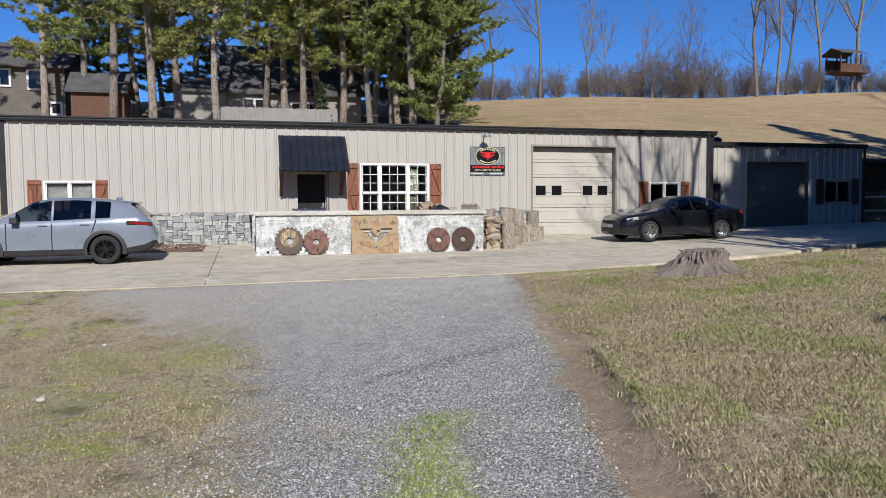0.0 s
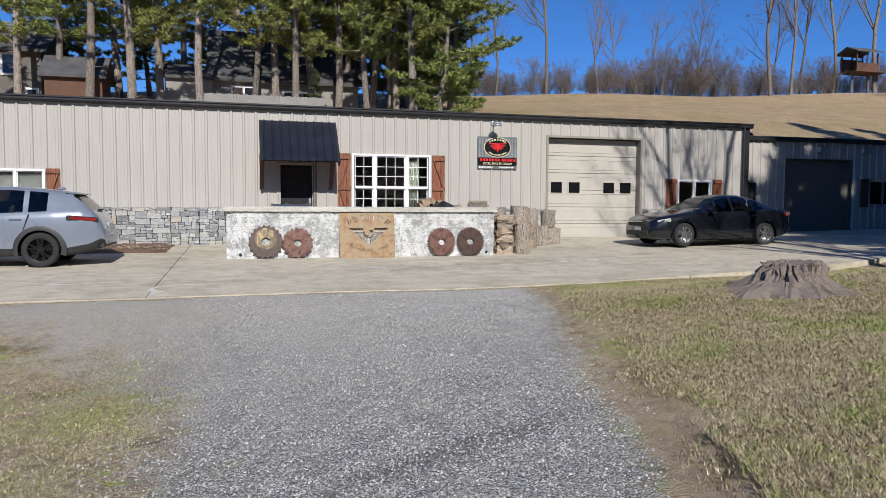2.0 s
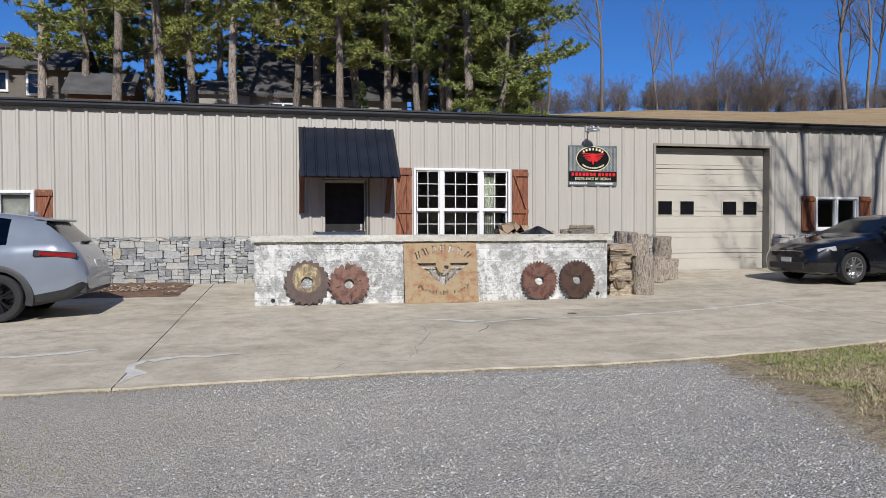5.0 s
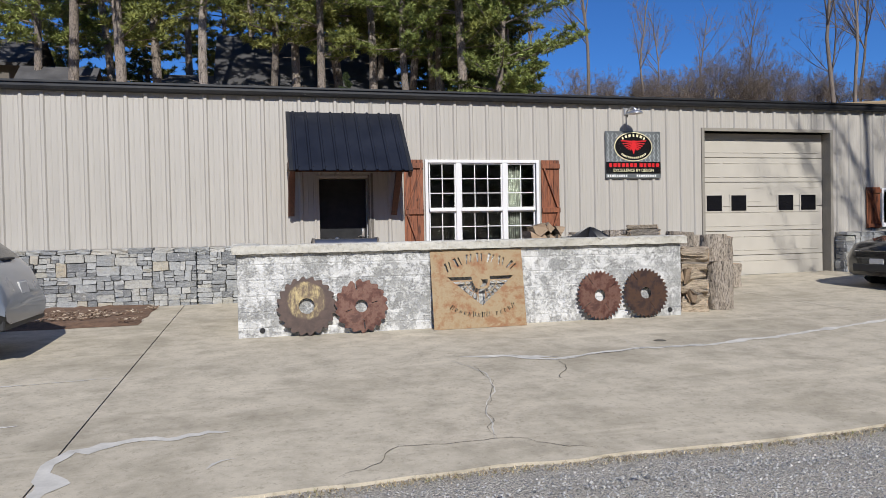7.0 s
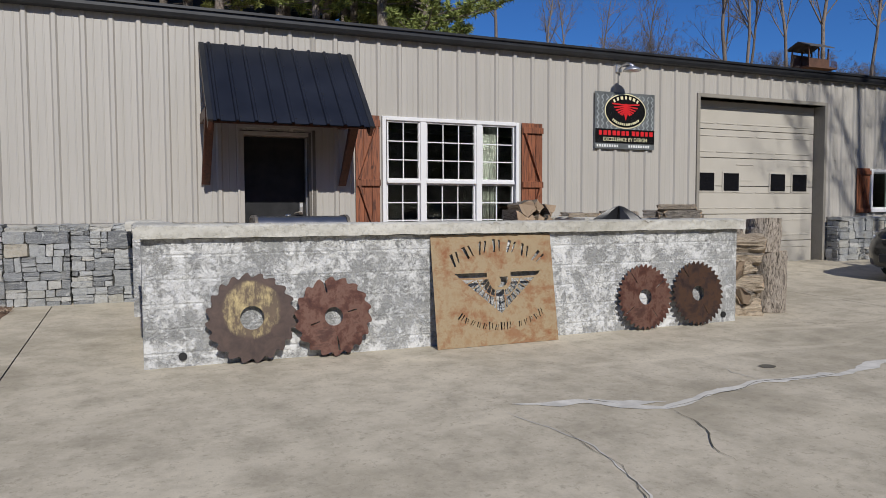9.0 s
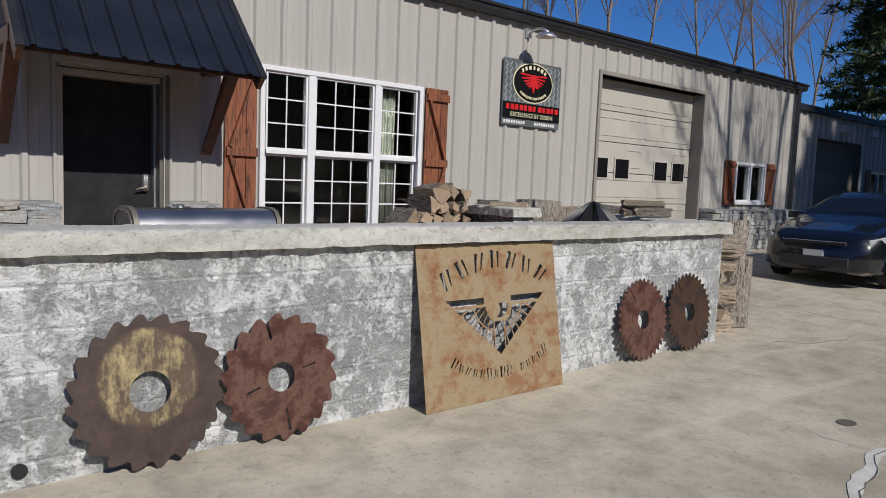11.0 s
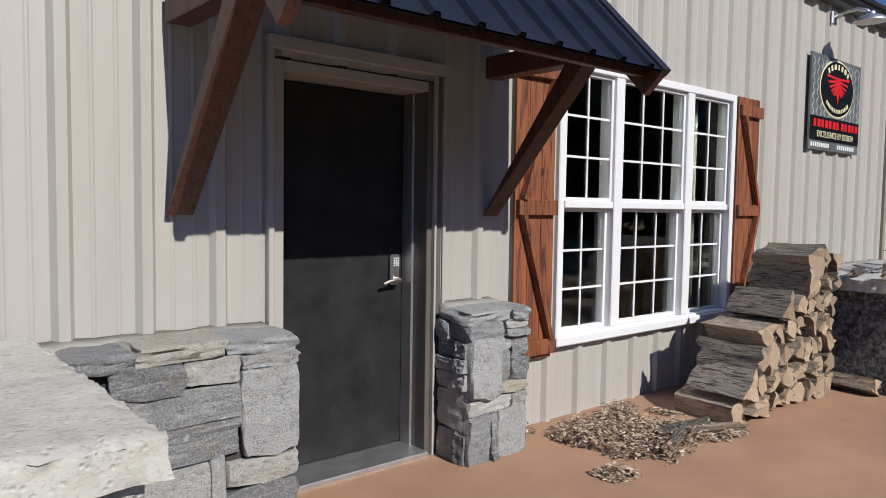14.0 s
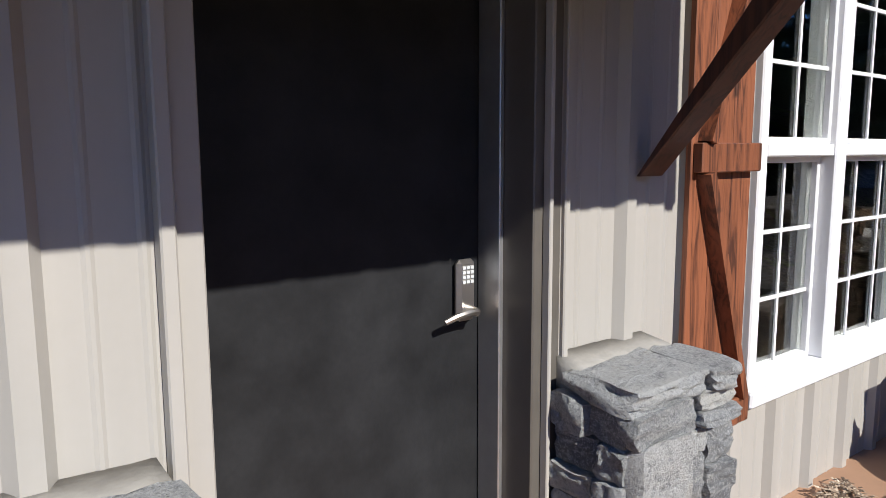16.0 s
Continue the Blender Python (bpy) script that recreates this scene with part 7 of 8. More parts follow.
def pine_parts(seed, height, crown_from, spread, tufts=11, per=13, size=0.42, droop=0.05, taper=1.0, every=0.42):
    rnd = random.Random(seed)
    bm = bmesh.new()
    r0 = 0.0095 * height + 0.03
    pts, radii = [], []
    lean = (rnd.uniform(-0.05, 0.05), rnd.uniform(-0.04, 0.04))
    for i in range(12):
        f = i / 11
        pts.append((lean[0] * height * f + 0.34 * math.sin(f * 6 + seed), lean[1] * height * f + 0.08 * math.sin(f * 4 + seed * 2), height * f - 0.3 * (i == 0)))
        radii.append(r0 * (1 - 0.88 * f) * (1.25 if i == 0 else 1))
    tube(bm, pts, radii, 10)

    def trunk_at(z):
        f = max(0, min(0.999, z / height)) * 11
        i = int(f)
        a, b_ = Vector(pts[i]), Vector(pts[min(11, i + 1)])
        return a + (b_ - a) * (f - i)

    # dead stubs below the crown
    for _ in range(14):
        z = rnd.uniform(0.25, 1) * crown_from * height
        a = rnd.uniform(0, 6.28)
        p = trunk_at(z)
        ln = rnd.uniform(0.15, 0.8)
        tube(bm, [p, p + Vector((math.cos(a) * ln, math.sin(a) * ln, ln * 0.15))], [0.025, 0.006], 4, False)
    V, F = [], []
    z = crown_from * height
    while z < height - 0.2:
        g = (z - crown_from * height) / (height * (1 - crown_from))
        reach = spread * (1 - g) ** (0.75 * taper) * (0.55 + 0.45 * min(1, g * 5)) + 0.35
        for _ in range(rnd.choice((2, 3, 3))):
            a = rnd.uniform(0, 6.283)
            ln = reach * rnd.uniform(0.55, 1.12)
            p = trunk_at(z)
            up = rnd.uniform(-0.02, 0.28) - droop
            bp = [p, p + Vector((math.cos(a) * ln * 0.5, math.sin(a) * ln * 0.5, ln * up * 0.6)), p + Vector((math.cos(a) * ln, math.sin(a) * ln, ln * up + 0.08 * ln))]
            tube(bm, bp, [0.018 + ln * 0.011, 0.014 + ln * 0.006, 0.008], 4, False)
            for t in range(tufts):
                f = 0.28 + 0.72 * (t + rnd.random()) / tufts
                q = bp[0].lerp(bp[1], f * 2) if f < 0.5 else bp[1].lerp(bp[2], f * 2 - 1)
                side = rnd.uniform(-1, 1) * ln * 0.26 * (1.15 - f)
                c = q + Vector((-math.sin(a) * side, math.cos(a) * side, rnd.uniform(-0.08, 0.16)))
                for _k in range(per):
                    d = Vector((rnd.gauss(0, 1), rnd.gauss(0, 1), rnd.gauss(0.35, 0.7))).normalized()
                    s = size * rnd.uniform(0.5, 1.15)
                    w = d.cross(Vector((rnd.gauss(0, 1), rnd.gauss(0, 1), rnd.gauss(0, 1)))).normalized() * s * 0.11
                    o = c + d * s * 0.15
                    k0 = len(V)
                    V += [tuple(o - w), tuple(o + w), tuple(o + d * s)]
                    F.append((k0, k0 + 1, k0 + 2))
        z += every * rnd.uniform(0.7, 1.3)
    bmesh.ops.recalc_face_normals(bm, faces=bm.faces)
    tm = bpy.data.meshes.new("trunk")
    bm.to_mesh(tm)
    bm.free()
    tm.materials.append(PINE_BARK)
    tm.shade_smooth()
    cm = bpy.data.meshes.new("crown")
    cm.from_pydata(V, [], F)
    return tm, cm


def place_tree(kind, meshes, x, y, z, rz, s, label, category="tree", group=""):
    t = thing(kind, (x, y, z), label, category, group)
    t.matrix_basis = pose(x, y, z, 0, 0, rz) @ Matrix.Diagonal((s, s, s, 1))
    for nm, me in zip(("trunk", "crown"), meshes):
        o = new(nm, me)
        o.parent = t
    return t


PINES = []
for k in range(4):
    tm, cm = pine_parts(100 + k, 17 + 1.5 * k, (0.24, 0.30, 0.20, 0.34)[k], 3.2 + 0.2 * k, 17, 26, 0.25, 0.05, 1.0, 0.46)
    cm.materials.append(NEEDLES)
    PINES.append((tm, cm))
FULL = pine_parts(150, 17, 0.08, 4.2, 22, 36, 0.25, 0.02, 0.9, 0.30)
FULL[1].materials.append(NEEDLES)
FIR = pine_parts(160, 16, 0.03, 4.6, 15, 16, 0.4, 0.22, 1.2, 0.34)
FIR[1].materials.append(DARK_NEEDLES)
PINE_LABEL = "tall white pine with a bare grey trunk and green crown"
rnd = random.Random(21)
# stand of pines behind the workshop: bearing taken as x at 40 m, then set at its own depth
pines = [(-7.86, 45), (-6.31, 43), (-4.67, 41), (-3.46, 44), (-1.18, 39), (1.11, 43.5), (1.5, 57), (2.06, 44), (3.06, 42), (3.62, 44), (4.99, 43), (5.77, 57), (6.62, 41), (7.83, 44), (9.04, 40.5), (8.4, 50), (7.2, 53), (10.0, 47), (4.4, 57), (2.4, 58), (-9.6, 47), (-14.5, 46), (0.2, 56), (9.6, 55), (6.0, 58), (-2.4, 53), (-5.6, 53), (7.2, 45), (8.5, 43), (5.6, 46)]
for i, (x40, y) in enumerate(pines):
    x = x40 * y / 40.0
    place_tree("pine_tree", PINES[(i * 7 + i // 3) % 4], x, y, ground_z(x, y) - 0.1, rnd.uniform(0, 360), rnd.uniform(0.92, 1.12), PINE_LABEL, group="pine stand")
for x40, y, s in ((10.6, 40.5, 0.95), (11.2, 44, 1.0), (9.9, 48, 1.0), (8.0, 52, 1.0), (6.6, 60, 1.0), (5.0, 61, 1.0), (9.2, 60, 1.0), (3.4, 62, 1.0), (-1.0, 62, 1.0), (-4.2, 61, 1.0), (-7.0, 60, 1.0)):
    x = x40 * y / 40.0
    place_tree("pine_tree", FULL, x, y, ground_z(x, y) - 0.1, rnd.uniform(0, 360), s, "full-crowned white pine at the edge of the stand", group="pine stand")
place_tree("young_pine", FIR, 4.1 * 1.02, 41, ground_z(4.2, 41) - 0.2, 40, 0.20, "small young evergreen between the trunks")
place_tree("conifer", FIR, 39.0, 28.5, ground_z(39, 28.5) - 0.3, 10, 1.25, "large dark conifer beyond the annexe")
place_tree("conifer", FIR, 43.0, 31.0, ground_z(43, 31) - 0.3, 80, 0.95, "large dark conifer beyond the annexe")


def bare_mesh(seed, height, forks=5, spread=0.5, fine=True, stems=1):
    """A leafless tree: trunk, limbs and three orders of twigs."""
    rnd = random.Random(seed)
    bm = bmesh.new()

    def grow(p, d, ln, r, depth):
        n = 3 if depth else 6
        pts, radii = [p], [r]
        q, dd = p.copy(), d.copy()
        for i in range(n):
            dd = (dd + Vector((rnd.gauss(0, 0.11), rnd.gauss(0, 0.11), rnd.gauss(0.05, 0.07)))).normalized()
            q = q + dd * ln / n
            pts.append(q.copy())
            radii.append(r * (1 - (0.62 if depth == 0 else 0.72) * (i + 1) / n))
        tube(bm, pts, radii, (7, 5, 4, 3, 3)[depth], False)
        if depth >= (4 if fine else 3):
            return
        count = (forks + 7, forks + 2, 6, 5)[depth]
        for k in range(count):
            f = rnd.uniform(0.3 if depth == 0 else 0.15, 1.0)
            i = min(n - 1, int(f * n))
            b = pts[i].lerp(pts[i + 1], f * n - i)
            a = rnd.uniform(0, 6.283)
            side = dd.cross(Vector((math.cos(a), math.sin(a), 0.3))).normalized()
            ang = rnd.uniform(0.5, 1.0) * spread * 2
            nd = (dd * math.cos(ang) + side * math.sin(ang) + Vector((0, 0, 0.12))).normalized()
            grow(b, nd, ln * rnd.uniform(0.30, 0.52) * (1.15 - 0.5 * f), max(0.006, radii[i] * rnd.uniform(0.35, 0.55)), depth + 1)

    for s in range(stems):
        d = Vector((rnd.gauss(0, 0.12 if stems > 1 else 0.04), rnd.gauss(0, 0.12 if stems > 1 else 0.04), 1)).normalized()
        grow(Vector((rnd.uniform(-0.5, 0.5) * (stems > 1), rnd.uniform(-0.5, 0.5) * (stems > 1), -0.3)), d, height * rnd.uniform(0.8, 1.0), (height * 0.0085 + 0.02) * (0.55 if stems > 1 else 1.0), 0)
    me = bpy.data.meshes.new("trunk")
    bm.to_mesh(me)
    bm.free()
    me.materials.append(BARE_BARK)
    me.shade_smooth()
    return me


BARES = [bare_mesh(200 + k, 16 + k, 5, 0.45) for k in range(4)]
THICK = [bare_mesh(230 + k, 7.5, 5, 0.55, True, 4) for k in range(3)]
BARE_LABEL = "leafless deciduous tree with grey branches"
tall = [(30.4, 72, 1.15, 0), (25.6, 74, 0.8, 1), (36.3, 72, 0.7, 2), (56.9, 71, 1.25, 3), (60.4, 72, 1.2, 0), (68.0, 74, 1.25, 1), (72.2, 72, 1.45, 2), (65.0, 76, 0.95, 3), (77, 70, 1.3, 0), (82, 66, 1.2, 1), (62.5, 78, 0.8, 2), (40, 77, 0.6, 3), (46, 78, 0.7, 0), (52, 77, 0.75, 1), (23.5, 77, 0.8, 2), (20, 78, 0.75, 3), (76, 58, 1.1, 1), (70, 52, 1.0, 2), (84, 54, 1.3, 3), (64, 46, 0.9, 0), (90, 48, 1.3, 2), (58, 41, 0.8, 1), (80, 42, 1.2, 0), (95, 60, 1.3, 3)]
for i, (x, y, s, k) in enumerate(tall):
    place_tree("bare_tree", (BARES[k],), x, y, ground_z(x, y) - 0.1, i * 77 % 360, s, BARE_LABEL, group="bare trees on the hill")
for i in range(120):
    x = 20 + i * 0.52 + rnd.uniform(-0.6, 0.6)
    y = rnd.uniform(72, 77)
    s = rnd.uniform(0.25, 0.62) * (1.5 if 40 < x < 53 else 1.0) * (0.6 + 0.7 * abs(math.sin(x * 0.45)))
    place_tree("bare_shrub", (THICK[i % 3],), x, y, ground_z(x, y) - 0.1 - 1.7 * s, rnd.uniform(0, 360), s, "tangled leafless thicket shrub on the crest", "shrub", "bare shrubs on the hill")
for i, (x, y, s) in enumerate(((-11.5, 52, 0.45), (-10.4, 50, 0.4), (-9, 51, 0.4), (-7.6, 50, 0.42), (-13, 53, 0.45), (-15, 52, 0.45), (9.2, 46, 0.42), (10.0, 44, 0.4), (0.0, 43, 0.3))):
    place_tree("bare_shrub", (THICK[i % 3],), x, y, ground_z(x, y) - 0.1, i * 60, s, "reddish-brown leafless garden shrub", "shrub", "garden shrubs")
# unseen trees beside the drive, placed to throw their shade over the yard
place_tree("bare_tree", (BARES[1],), 14.5, 9.0, ground_z(14.5, 9) - 0.1, 30, 0.98, BARE_LABEL)
place_tree("bare_tree", (BARES[2],), 15.9, 8.0, ground_z(15.9, 8) - 0.1, 200, 0.98, BARE_LABEL)
# extra evergreens thicken this row to keep sky light off the annexe wall
for i, (x, y, s) in enumerate(((19.2, 7.6, 1.2), (24.0, 15.6, 0.9), (28.0, 17.0, 0.9), (32.5, 18.5, 0.9), (22.0, 7.0, 1.32), (24.6, 8.0, 1.35), (27.4, 9.0, 1.35), (30.4, 10.0, 1.35), (34, 12, 1.3), (20.8, 4.0, 1.5), (23.4, 4.2, 1.5), (26.2, 5.0, 1.5))):
    place_tree("conifer", FIR, x, y, ground_z(x, y) - 0.2, i * 70, s, "broad evergreen shading the annexe")
for i, (x, y, s) in enumerate(((5.9, -11.2, 0.62),)):
    place_tree("pine_tree", PINES[(i + 2) % 4], x, y, ground_z(x, y) - 0.2, 50 * i, s, PINE_LABEL)

# unseen row of pines, added with the back ridge to cut sky light
rnd = random.Random(77)
for i in range(26):
    x, y = -75 + i * 6 + rnd.uniform(-2, 2), rnd.uniform(-46, -34)
    place_tree("pine_tree", PINES[i % 4] if i % 3 else FULL, x, y, ground_z(x, y) - 0.2, rnd.uniform(0, 360), rnd.uniform(0.8, 1.1), PINE_LABEL, group="trees across the road")

# ---- houses on the slope ----
SHINGLE = simple("grey_asphalt_shingle", (0.085, 0.083, 0.085), 0.95, 0, 0.35, 1.2, 18, 0.5)
BOARD = simple("grey_brown_clapboard", (0.13, 0.115, 0.10), 0.8, 0, 0.2, 1.5, 20, 0.2)
TAUPE = simple("taupe_board_siding", (0.26, 0.245, 0.22), 0.8, 0, 0.1, 1.5, 20, 0.2)
DARKWIN = simple("dark_window_glass", (0.02, 0.022, 0.025), 0.06, 0, 0.1, 3, 20, 0)


def gable(owner, x0, x1, y0, y1, z0, ze, zr, wall_m, roof_m, over=0.5):
    bm = bmesh.new()
    box(bm, x0, x1, y0, y1, z0, ze)
    ym = (y0 + y1) / 2
    for x in (x0, x1):
        bm.faces.new([bm.verts.new(p) for p in ((x, y0, ze), (x, y1, ze), (x, ym, zr))])
    part("house_wall", bm, wall_m, owner)
    bm = bmesh.new()
    k = (zr - ze) / (ym - y0)
    for s in (-1, 1):
        ya, za = (y0 - over if s < 0 else y1 + over), ze - over * k
        top = [(x0 - over, ya, za), (x1 + over, ya, za), (x1 + over, ym, zr), (x0 - over, ym, zr)]
        lo = [bm.verts.new((a, b_, c + 0.02)) for a, b_, c in top]
        hi = [bm.verts.new((a, b_, c + 0.22)) for a, b_, c in top]
        bm.faces.new(lo), bm.faces.new(hi)
        for i in range(4):
            bm.faces.new((lo[i], lo[(i + 1) % 4], hi[(i + 1) % 4], hi[i]))
    part("house_roof", bm, roof_m, owner)


def far_window(owner, x0, x1, y, z0, z1, bars=1):
    w = part("house_window", (lambda b: (box(b, x0, x1, y - 0.10, y + 0.02, z0, z1, None, 0.01), b)[1])(bmesh.new()), WHITE, owner)
    n = bars + 1
    for i in range(n):
        a, b_ = x0 + 0.16 + (x1 - x0 - 0.16) * i / n, x0 + (x1 - x0 - 0.16) * (i + 1) / n
        block("pane", DARKWIN, w, a, b_, y - 0.115, y - 0.101, z0 + 0.16, z1 - 0.16)


h1 = thing("house", (0, 0, 0), "dark two-storey house with grey-brown clapboard behind pines", "house")
gable(h1, -24, -13.9, 64, 72, 7.0, 12.35, 14.6, BOARD, SHINGLE)
for x0, x1, z0, z1 in ((-18.6, -17.7, 10.55, 12.0), (-16.6, -15.3, 10.35, 12.0), (-15.0, -14.1, 8.4, 9.5)):
    far_window(h1, x0, x1, 64, z0, z1, 0)
h2 = thing("house", (0, 0, 0), "taupe house with steep grey shingle roof behind pines", "house")
gable(h2, -1.4, 9.0, 58, 68, 6.5, 10.05, 14.2, TAUPE, SHINGLE)
gable(h2, -4.6, -1.41, 57.5, 64, 6.5, 9.75, 11.0, TAUPE, SHINGLE, 0.3)
far_window(h2, -0.2, 1.6, 58, 8.3, 9.45, 1)
far_window(h2, 3.4, 5.6, 58, 8.3, 9.2, 2)
sh = thing("garden_shed", (0, 0, 0), "low brown garden shed on the slope", "shed")
gable(sh, -11.6, -8.2, 55, 58, 6.5, 9.2, 10.4, simple("brown_board_siding", (0.12, 0.06, 0.035), 0.85, 0, 0.2, 2, 20, 0.2), SHINGLE, 0.3)
fence = thing("garden_fence", (0, 0, 0), "low pale board fence below the house", "fence")
for i in range(42):
    x = -1.5 + i * 0.165
    block("fence_board", TAUPE, fence, x, x + 0.155, 48.0, 48.03, 4.4, 7.34 + 0.02 * (i % 3))

# the slope's houses stand just behind the first pines
for hs, kk in ((h1, 0.78), (h2, 0.78), (sh, 0.8), (fence, 0.78)):
    hs.matrix_basis = Matrix.Translation((0, 0, 0.965 * (1 - kk))) @ Matrix.Scale(kk, 4)

# tree house
th = thing("tree_house", (0, 0, 0), "small brown wooden tree house raised on posts", "tree house")
TW = simple("brown_treehouse_board", (0.11, 0.055, 0.035), 0.9, 0, 0.25, 1.0, 12, 0.3)
TX0, TX1, TY0, TY1, TZ = 67.0, 71.6, 70.5, 74, 16.2
block("deck", TW, th, TX0 - 0.3, TX1 + 1.6, TY0 - 0.3, TY1, TZ - 0.25, TZ)
for x in (TX0, TX1 - 0.2, TX0 + 2.2):
    block("post", TW, th, x, x + 0.2, TY0, TY0 + 0.2, TZ + 0.001, 19.2)
    block("post", TW, th, x, x + 0.2, TY1 - 0.3, TY1 - 0.1, TZ + 0.001, 19.2)
for i in range(23):
    block("wall_board", TW, th, TX0 + 0.2 * i, TX0 + 0.19 + 0.2 * i, TY0 - 0.06, TY0 - 0.001, TZ + 0.001, TZ + 1.25)
block("back_wall", TW, th, TX0, TX1, TY1 - 0.05, TY1 + 0.05, TZ + 0.001, 18.6)
for i in range(9):
    block("rail_slat", TW, th, TX1 + 0.15 + 0.16 * i, TX1 + 0.21 + 0.16 * i, TY0 - 0.25, TY0 - 0.2, TZ + 0.001, TZ + 1.0)
bm = bmesh.new()
for s in (-1, 1):
    a = [(TX0 - 0.5, TY0 - 0.6 if s < 0 else TY1 + 0.6, 19.2), (TX1 + 0.5, TY0 - 0.6 if s < 0 else TY1 + 0.6, 19.2), (TX1 + 0.5, 72.25, 20.2), (TX0 - 0.5, 72.25, 20.2)]
    lo = [bm.verts.new(p) for p in a]
    hi = [bm.verts.new((p[0], p[1], p[2] + 0.15)) for p in a]
    bm.faces.new(lo), bm.faces.new(hi)
    for i in range(4):
        bm.faces.new((lo[i], lo[(i + 1) % 4], hi[(i + 1) % 4], hi[i]))
part("tree_house_roof", bm, SHINGLE, th)
th.matrix_basis = Matrix.Translation((70.2, 72, 17.9)) @ Matrix.Scale(0.68, 4) @ Matrix.Translation((-69.6, -72, -17.9))
for x in (TX0 + 0.5, TX1 - 0.6, TX1 + 1.2):
    bm = bmesh.new()
    zz = ground_z(x, 72) - 3.5
    tube(bm, [(x, 72, zz), (x + 0.1, 72, TZ - 0.26)], [0.22, 0.18], 8)
    part("support", bm, BARE_BARK, th)

# ---- loose gravel, turf and weeds ----
def scatter_stones(count, seed):
    rnd = random.Random(seed)
    V, F = [], []
    base = [(-1, -1, -0.5), (1, -0.8, -0.5), (0.9, 1, -0.5), (-0.8, 0.9, -0.5), (-0.5, -0.4, 0.6), (0.6, -0.5, 0.5), (0.4, 0.6, 0.7), (-0.6, 0.5, 0.5)]
    quads = ((0, 1, 5, 4), (1, 2, 6, 5), (2, 3, 7, 6), (3, 0, 4, 7), (4, 5, 6, 7))
    n = 0
    while n < count:
        y = 2.5 + 11.7 * rnd.random() ** 1.3
        lo, hi = -0.5 + 0.05 * y, 0.95 + 0.305 * y
        x = rnd.uniform(lo - 1.8, hi + 0.3)
        wave = 0.9 * noise.noise(Vector((x * 0.8, y * 0.8, 2))) + 0.35 * noise.noise(Vector((x * 3, y * 3, 5)))
        if rnd.random() > smooth((x - lo + wave + 0.7) / 1.6) * smooth((hi - x + 0.3 * wave + 0.25) / 0.7):
            continue
        n += 1
        s = 0.003 + 0.006 * rnd.random() ** 2.5
        m = pose(x, y, ground_z(x, y) + s * 0.3, rnd.uniform(-30, 30), rnd.uniform(-30, 30), rnd.uniform(0, 360))
        k = len(V)
        V += [tuple(m @ (Vector(p) * s * rnd.uniform(0.8, 1.2))) for p in base]
        F += [tuple(k + i for i in q) for q in quads]
    me = bpy.data.meshes.new("loose_gravel")
    me.from_pydata(V, [], F)
    mt, nt, b_ = nodes_of("loose_grey_stone")
    geo = nt.nodes.new("ShaderNodeNewGeometry")
    link(nt, ramp(nt, geo.outputs["Random Per Island"], [(0, (0.13, 0.132, 0.135)), (0.5, (0.32, 0.318, 0.31)), (0.9, (0.48, 0.47, 0.45)), (1, (0.62, 0.60, 0.56))]), b_.inputs["Base Color"])
    b_.inputs["Roughness"].default_value = 0.85
    me.materials.append(mt)
    tagged(new("loose_gravel", me), "loose grey crushed gravel on the drive", "gravel", kind="stuff")


scatter_stones(90000, 4)


def turf(name, count, seed, where, height, cols, label):
    rnd = random.Random(seed)
    V, F = [], []
    n = tries = 0
    while n < count and tries < count * 6:
        tries += 1
        x, y, dens = where(rnd)
        patch = noise.noise(Vector((x * 0.9, y * 0.9, seed))) + 0.6 * noise.noise(Vector((x * 2.6, y * 2.6, seed)))
        if rnd.random() > dens * ((0.02 + 1.7 * patch) if "green" in name else (0.85 + 0.9 * patch)):
            continue
        n += 1
        z = ground_z(x, y)
        for _ in range(3):
            a = rnd.uniform(0, 6.283)
            h = height * rnd.uniform(0.4, 1.1)
            lean = h * rnd.uniform(0.6, 2.2)
            ox, oy = x + rnd.gauss(0, 0.02), y + rnd.gauss(0, 0.02)
            w = rnd.uniform(0.0025, 0.005)
            dx, dy = math.cos(a), math.sin(a)
            k = len(V)
            V += [(ox - dy * w, oy + dx * w, z - 0.004), (ox + dy * w, oy - dx * w, z - 0.004), (ox + dx * lean, oy + dy * lean, z + h)]
            F.append((k, k + 1, k + 2))
    me = bpy.data.meshes.new(name)
    me.from_pydata(V, [], F)
    mt, nt, b_ = nodes_of(name + "_blades")
    geo = nt.nodes.new("ShaderNodeNewGeometry")
    tone = ramp(nt, noise_tex(nt, coords(nt), 22.0, 6, 0.8), [(0.36, 0.35), (0.62, 1.35)])
    link(nt, mix(nt, 1.0, ramp(nt, geo.outputs["Random Per Island"], cols), tone, "MULTIPLY"), b_.inputs["Base Color"])
    b_.inputs["Roughness"].default_value = 0.8
    me.materials.append(mt)
    tagged(new(name, me), label, "grass", kind="stuff")


def right_bank(rnd):
    y = 2.0 + 13.0 * rnd.random() ** 1.4
    e = rnd.uniform(-0.3, 9.0) * rnd.random() ** 0.6
    x = 1.42 + 0.30 * y + e
    d = smooth((e + 0.25 + 0.7 * noise.noise(Vector((x, y, 3)))) / 0.6)
    return x, y, (0.9 * d * smooth((12.5 - x) / 2.5) * smooth((y - 1.8) / 1.5) if y < edge_y(x) - 0.05 else 0.0)


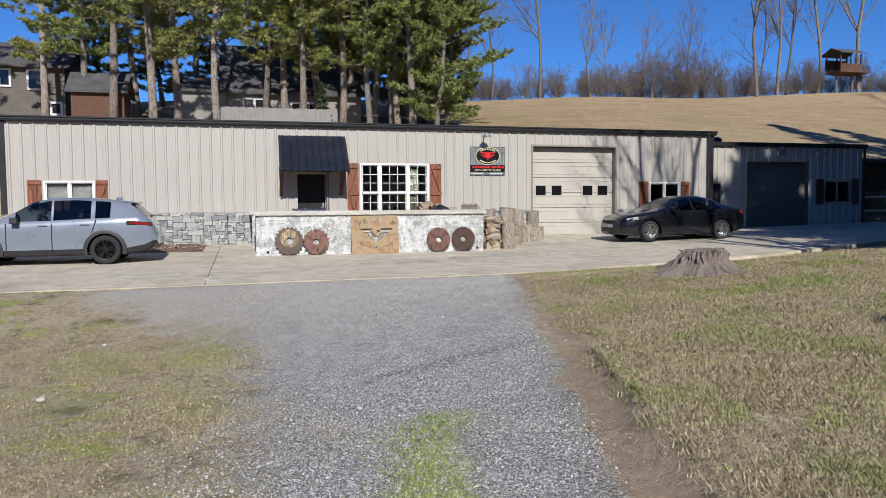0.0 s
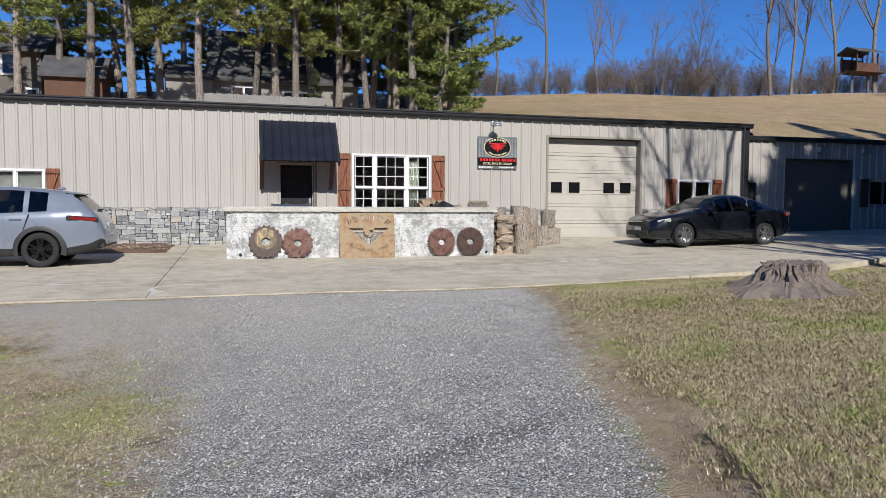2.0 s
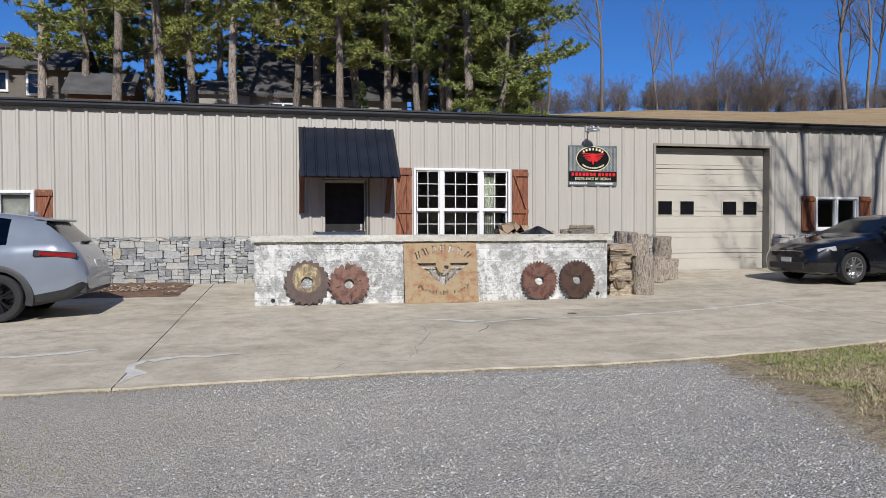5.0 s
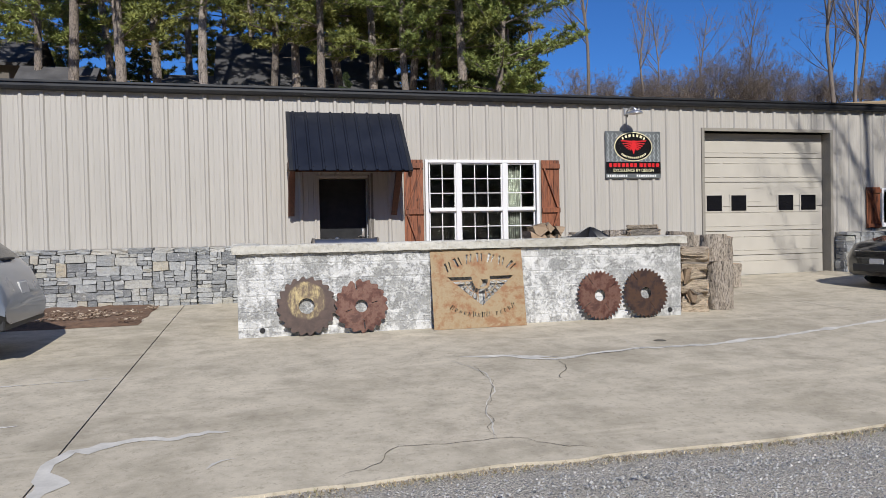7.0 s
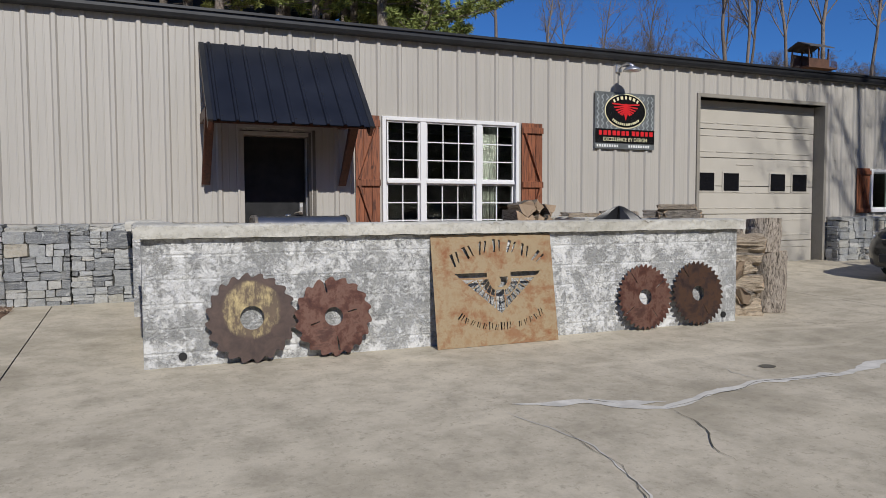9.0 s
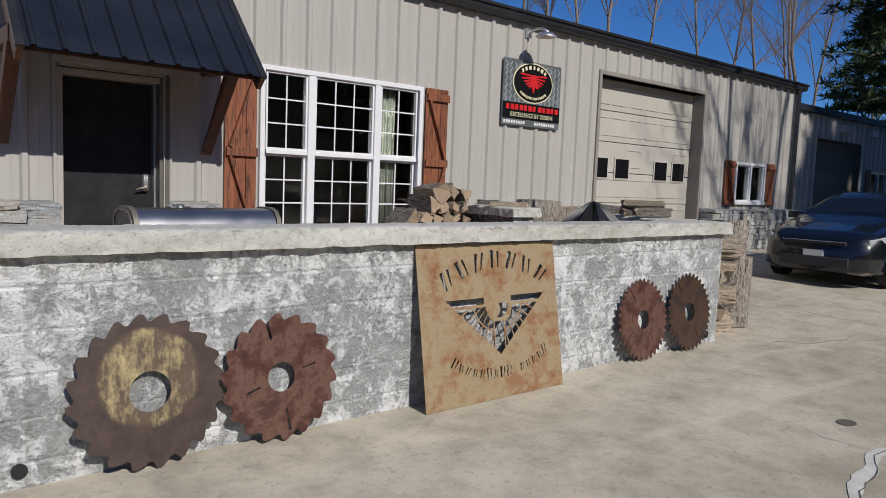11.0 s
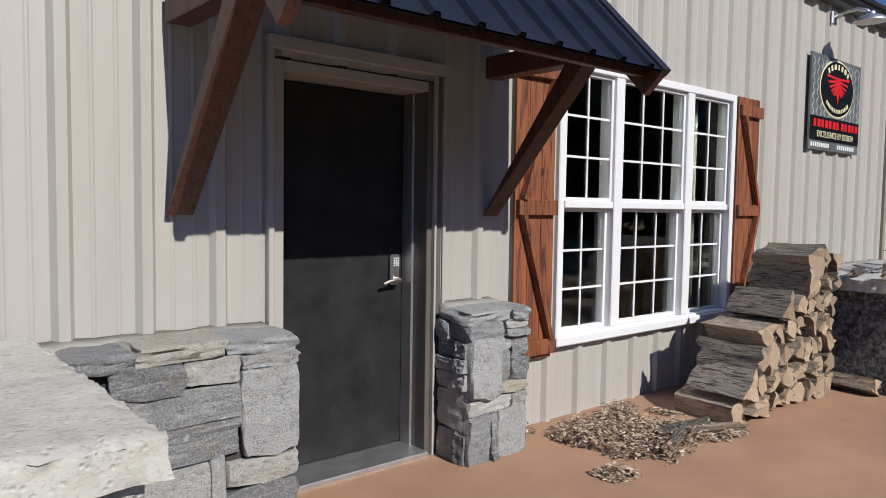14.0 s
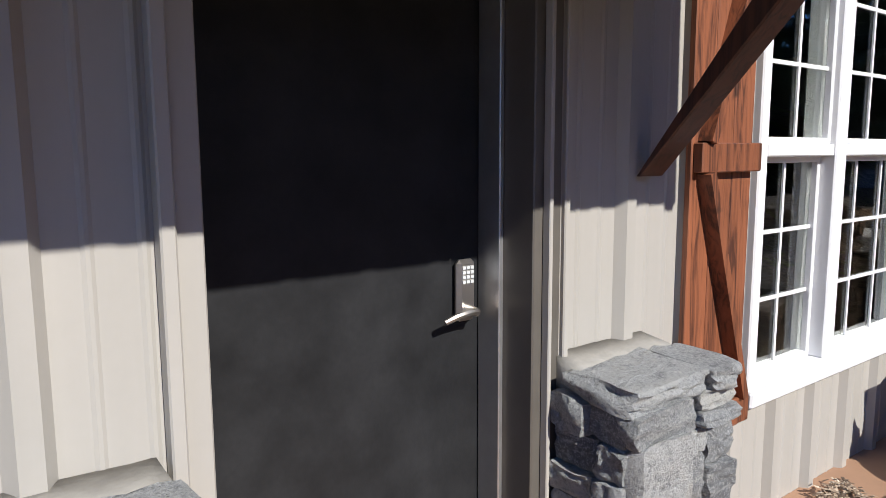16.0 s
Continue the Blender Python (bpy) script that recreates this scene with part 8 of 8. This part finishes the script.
def left_bank(rnd):
    y = 3.0 + 10.5 * rnd.random() ** 1.2
    x = 1.0 - 7.5 * rnd.random() ** 1.2
    d = smooth((0.55 - x + 1.4 * noise.noise(Vector((x * 0.7, y * 0.7, 8)))) / 1.8)
    return x, y, d * (0.7 if y < 12 else 0.15) * smooth((0.95 + 0.05 * y - x) / 0.8)


DRY = [(0.0, (0.14, 0.10, 0.055)), (0.3, (0.33, 0.255, 0.15)), (0.6, (0.50, 0.41, 0.25)), (0.9, (0.70, 0.59, 0.41)), (0.91, (0.20, 0.23, 0.07)), (1.0, (0.30, 0.31, 0.12))]
GREEN = [(0.0, (0.13, 0.19, 0.035)), (0.5, (0.26, 0.34, 0.07)), (1.0, (0.46, 0.46, 0.17))]
turf("dry_turf", 150000, 12, right_bank, 0.032, DRY, "short straw-coloured winter turf on the bank")
turf("thin_turf", 80000, 14, left_bank, 0.018, DRY, "sparse straw-coloured winter grass beside the drive")
turf("green_tufts", 34000, 16, left_bank, 0.014, GREEN, "green moss and weed tufts in the verge")
turf("green_tufts_bank", 30000, 18, right_bank, 0.036, GREEN, "green weed tufts in the bank")


def middle(rnd):
    y = rnd.uniform(2.2, 5.6)
    return rnd.gauss(-0.10 + 0.28 * y, 0.2), y, 0.7


def slab_edge(rnd):
    x = rnd.uniform(-4, 14)
    return x, edge_y(x) - abs(rnd.gauss(0, 0.06)) - 0.02, 0.6


turf("drive_centre_grass", 6000, 20, middle, 0.02, GREEN, "mossy grass strip in the middle of the drive")
turf("slab_edge_grass", 3000, 22, slab_edge, 0.022, DRY, "dead grass along the edge of the concrete")
for x, y, s in ((-2.11, 8.17, 0.05), (0.9, 6.1, 0.025), (2.6, 9.6, 0.03), (-2.0, 11.0, 0.04)):
    bm = bmesh.new()
    bmesh.ops.create_icosphere(bm, subdivisions=2, radius=s)
    rough_up(bm, s * 0.35, 9 / max(s * 20, 0.5), x)
    for v in bm.verts:
        v.co.z *= 0.6
    ob = mesh_ob("pale_rock", bm, simple("pale_rock_stone", (0.46, 0.44, 0.40), 0.9, 0, 0.2, 20, 90, 0.3), None, 50)
    ob.location = (x, y, ground_z(x, y) + s * 0.3)
    tagged(ob, "small pale rock lying in the verge", "rock", "loose rocks")
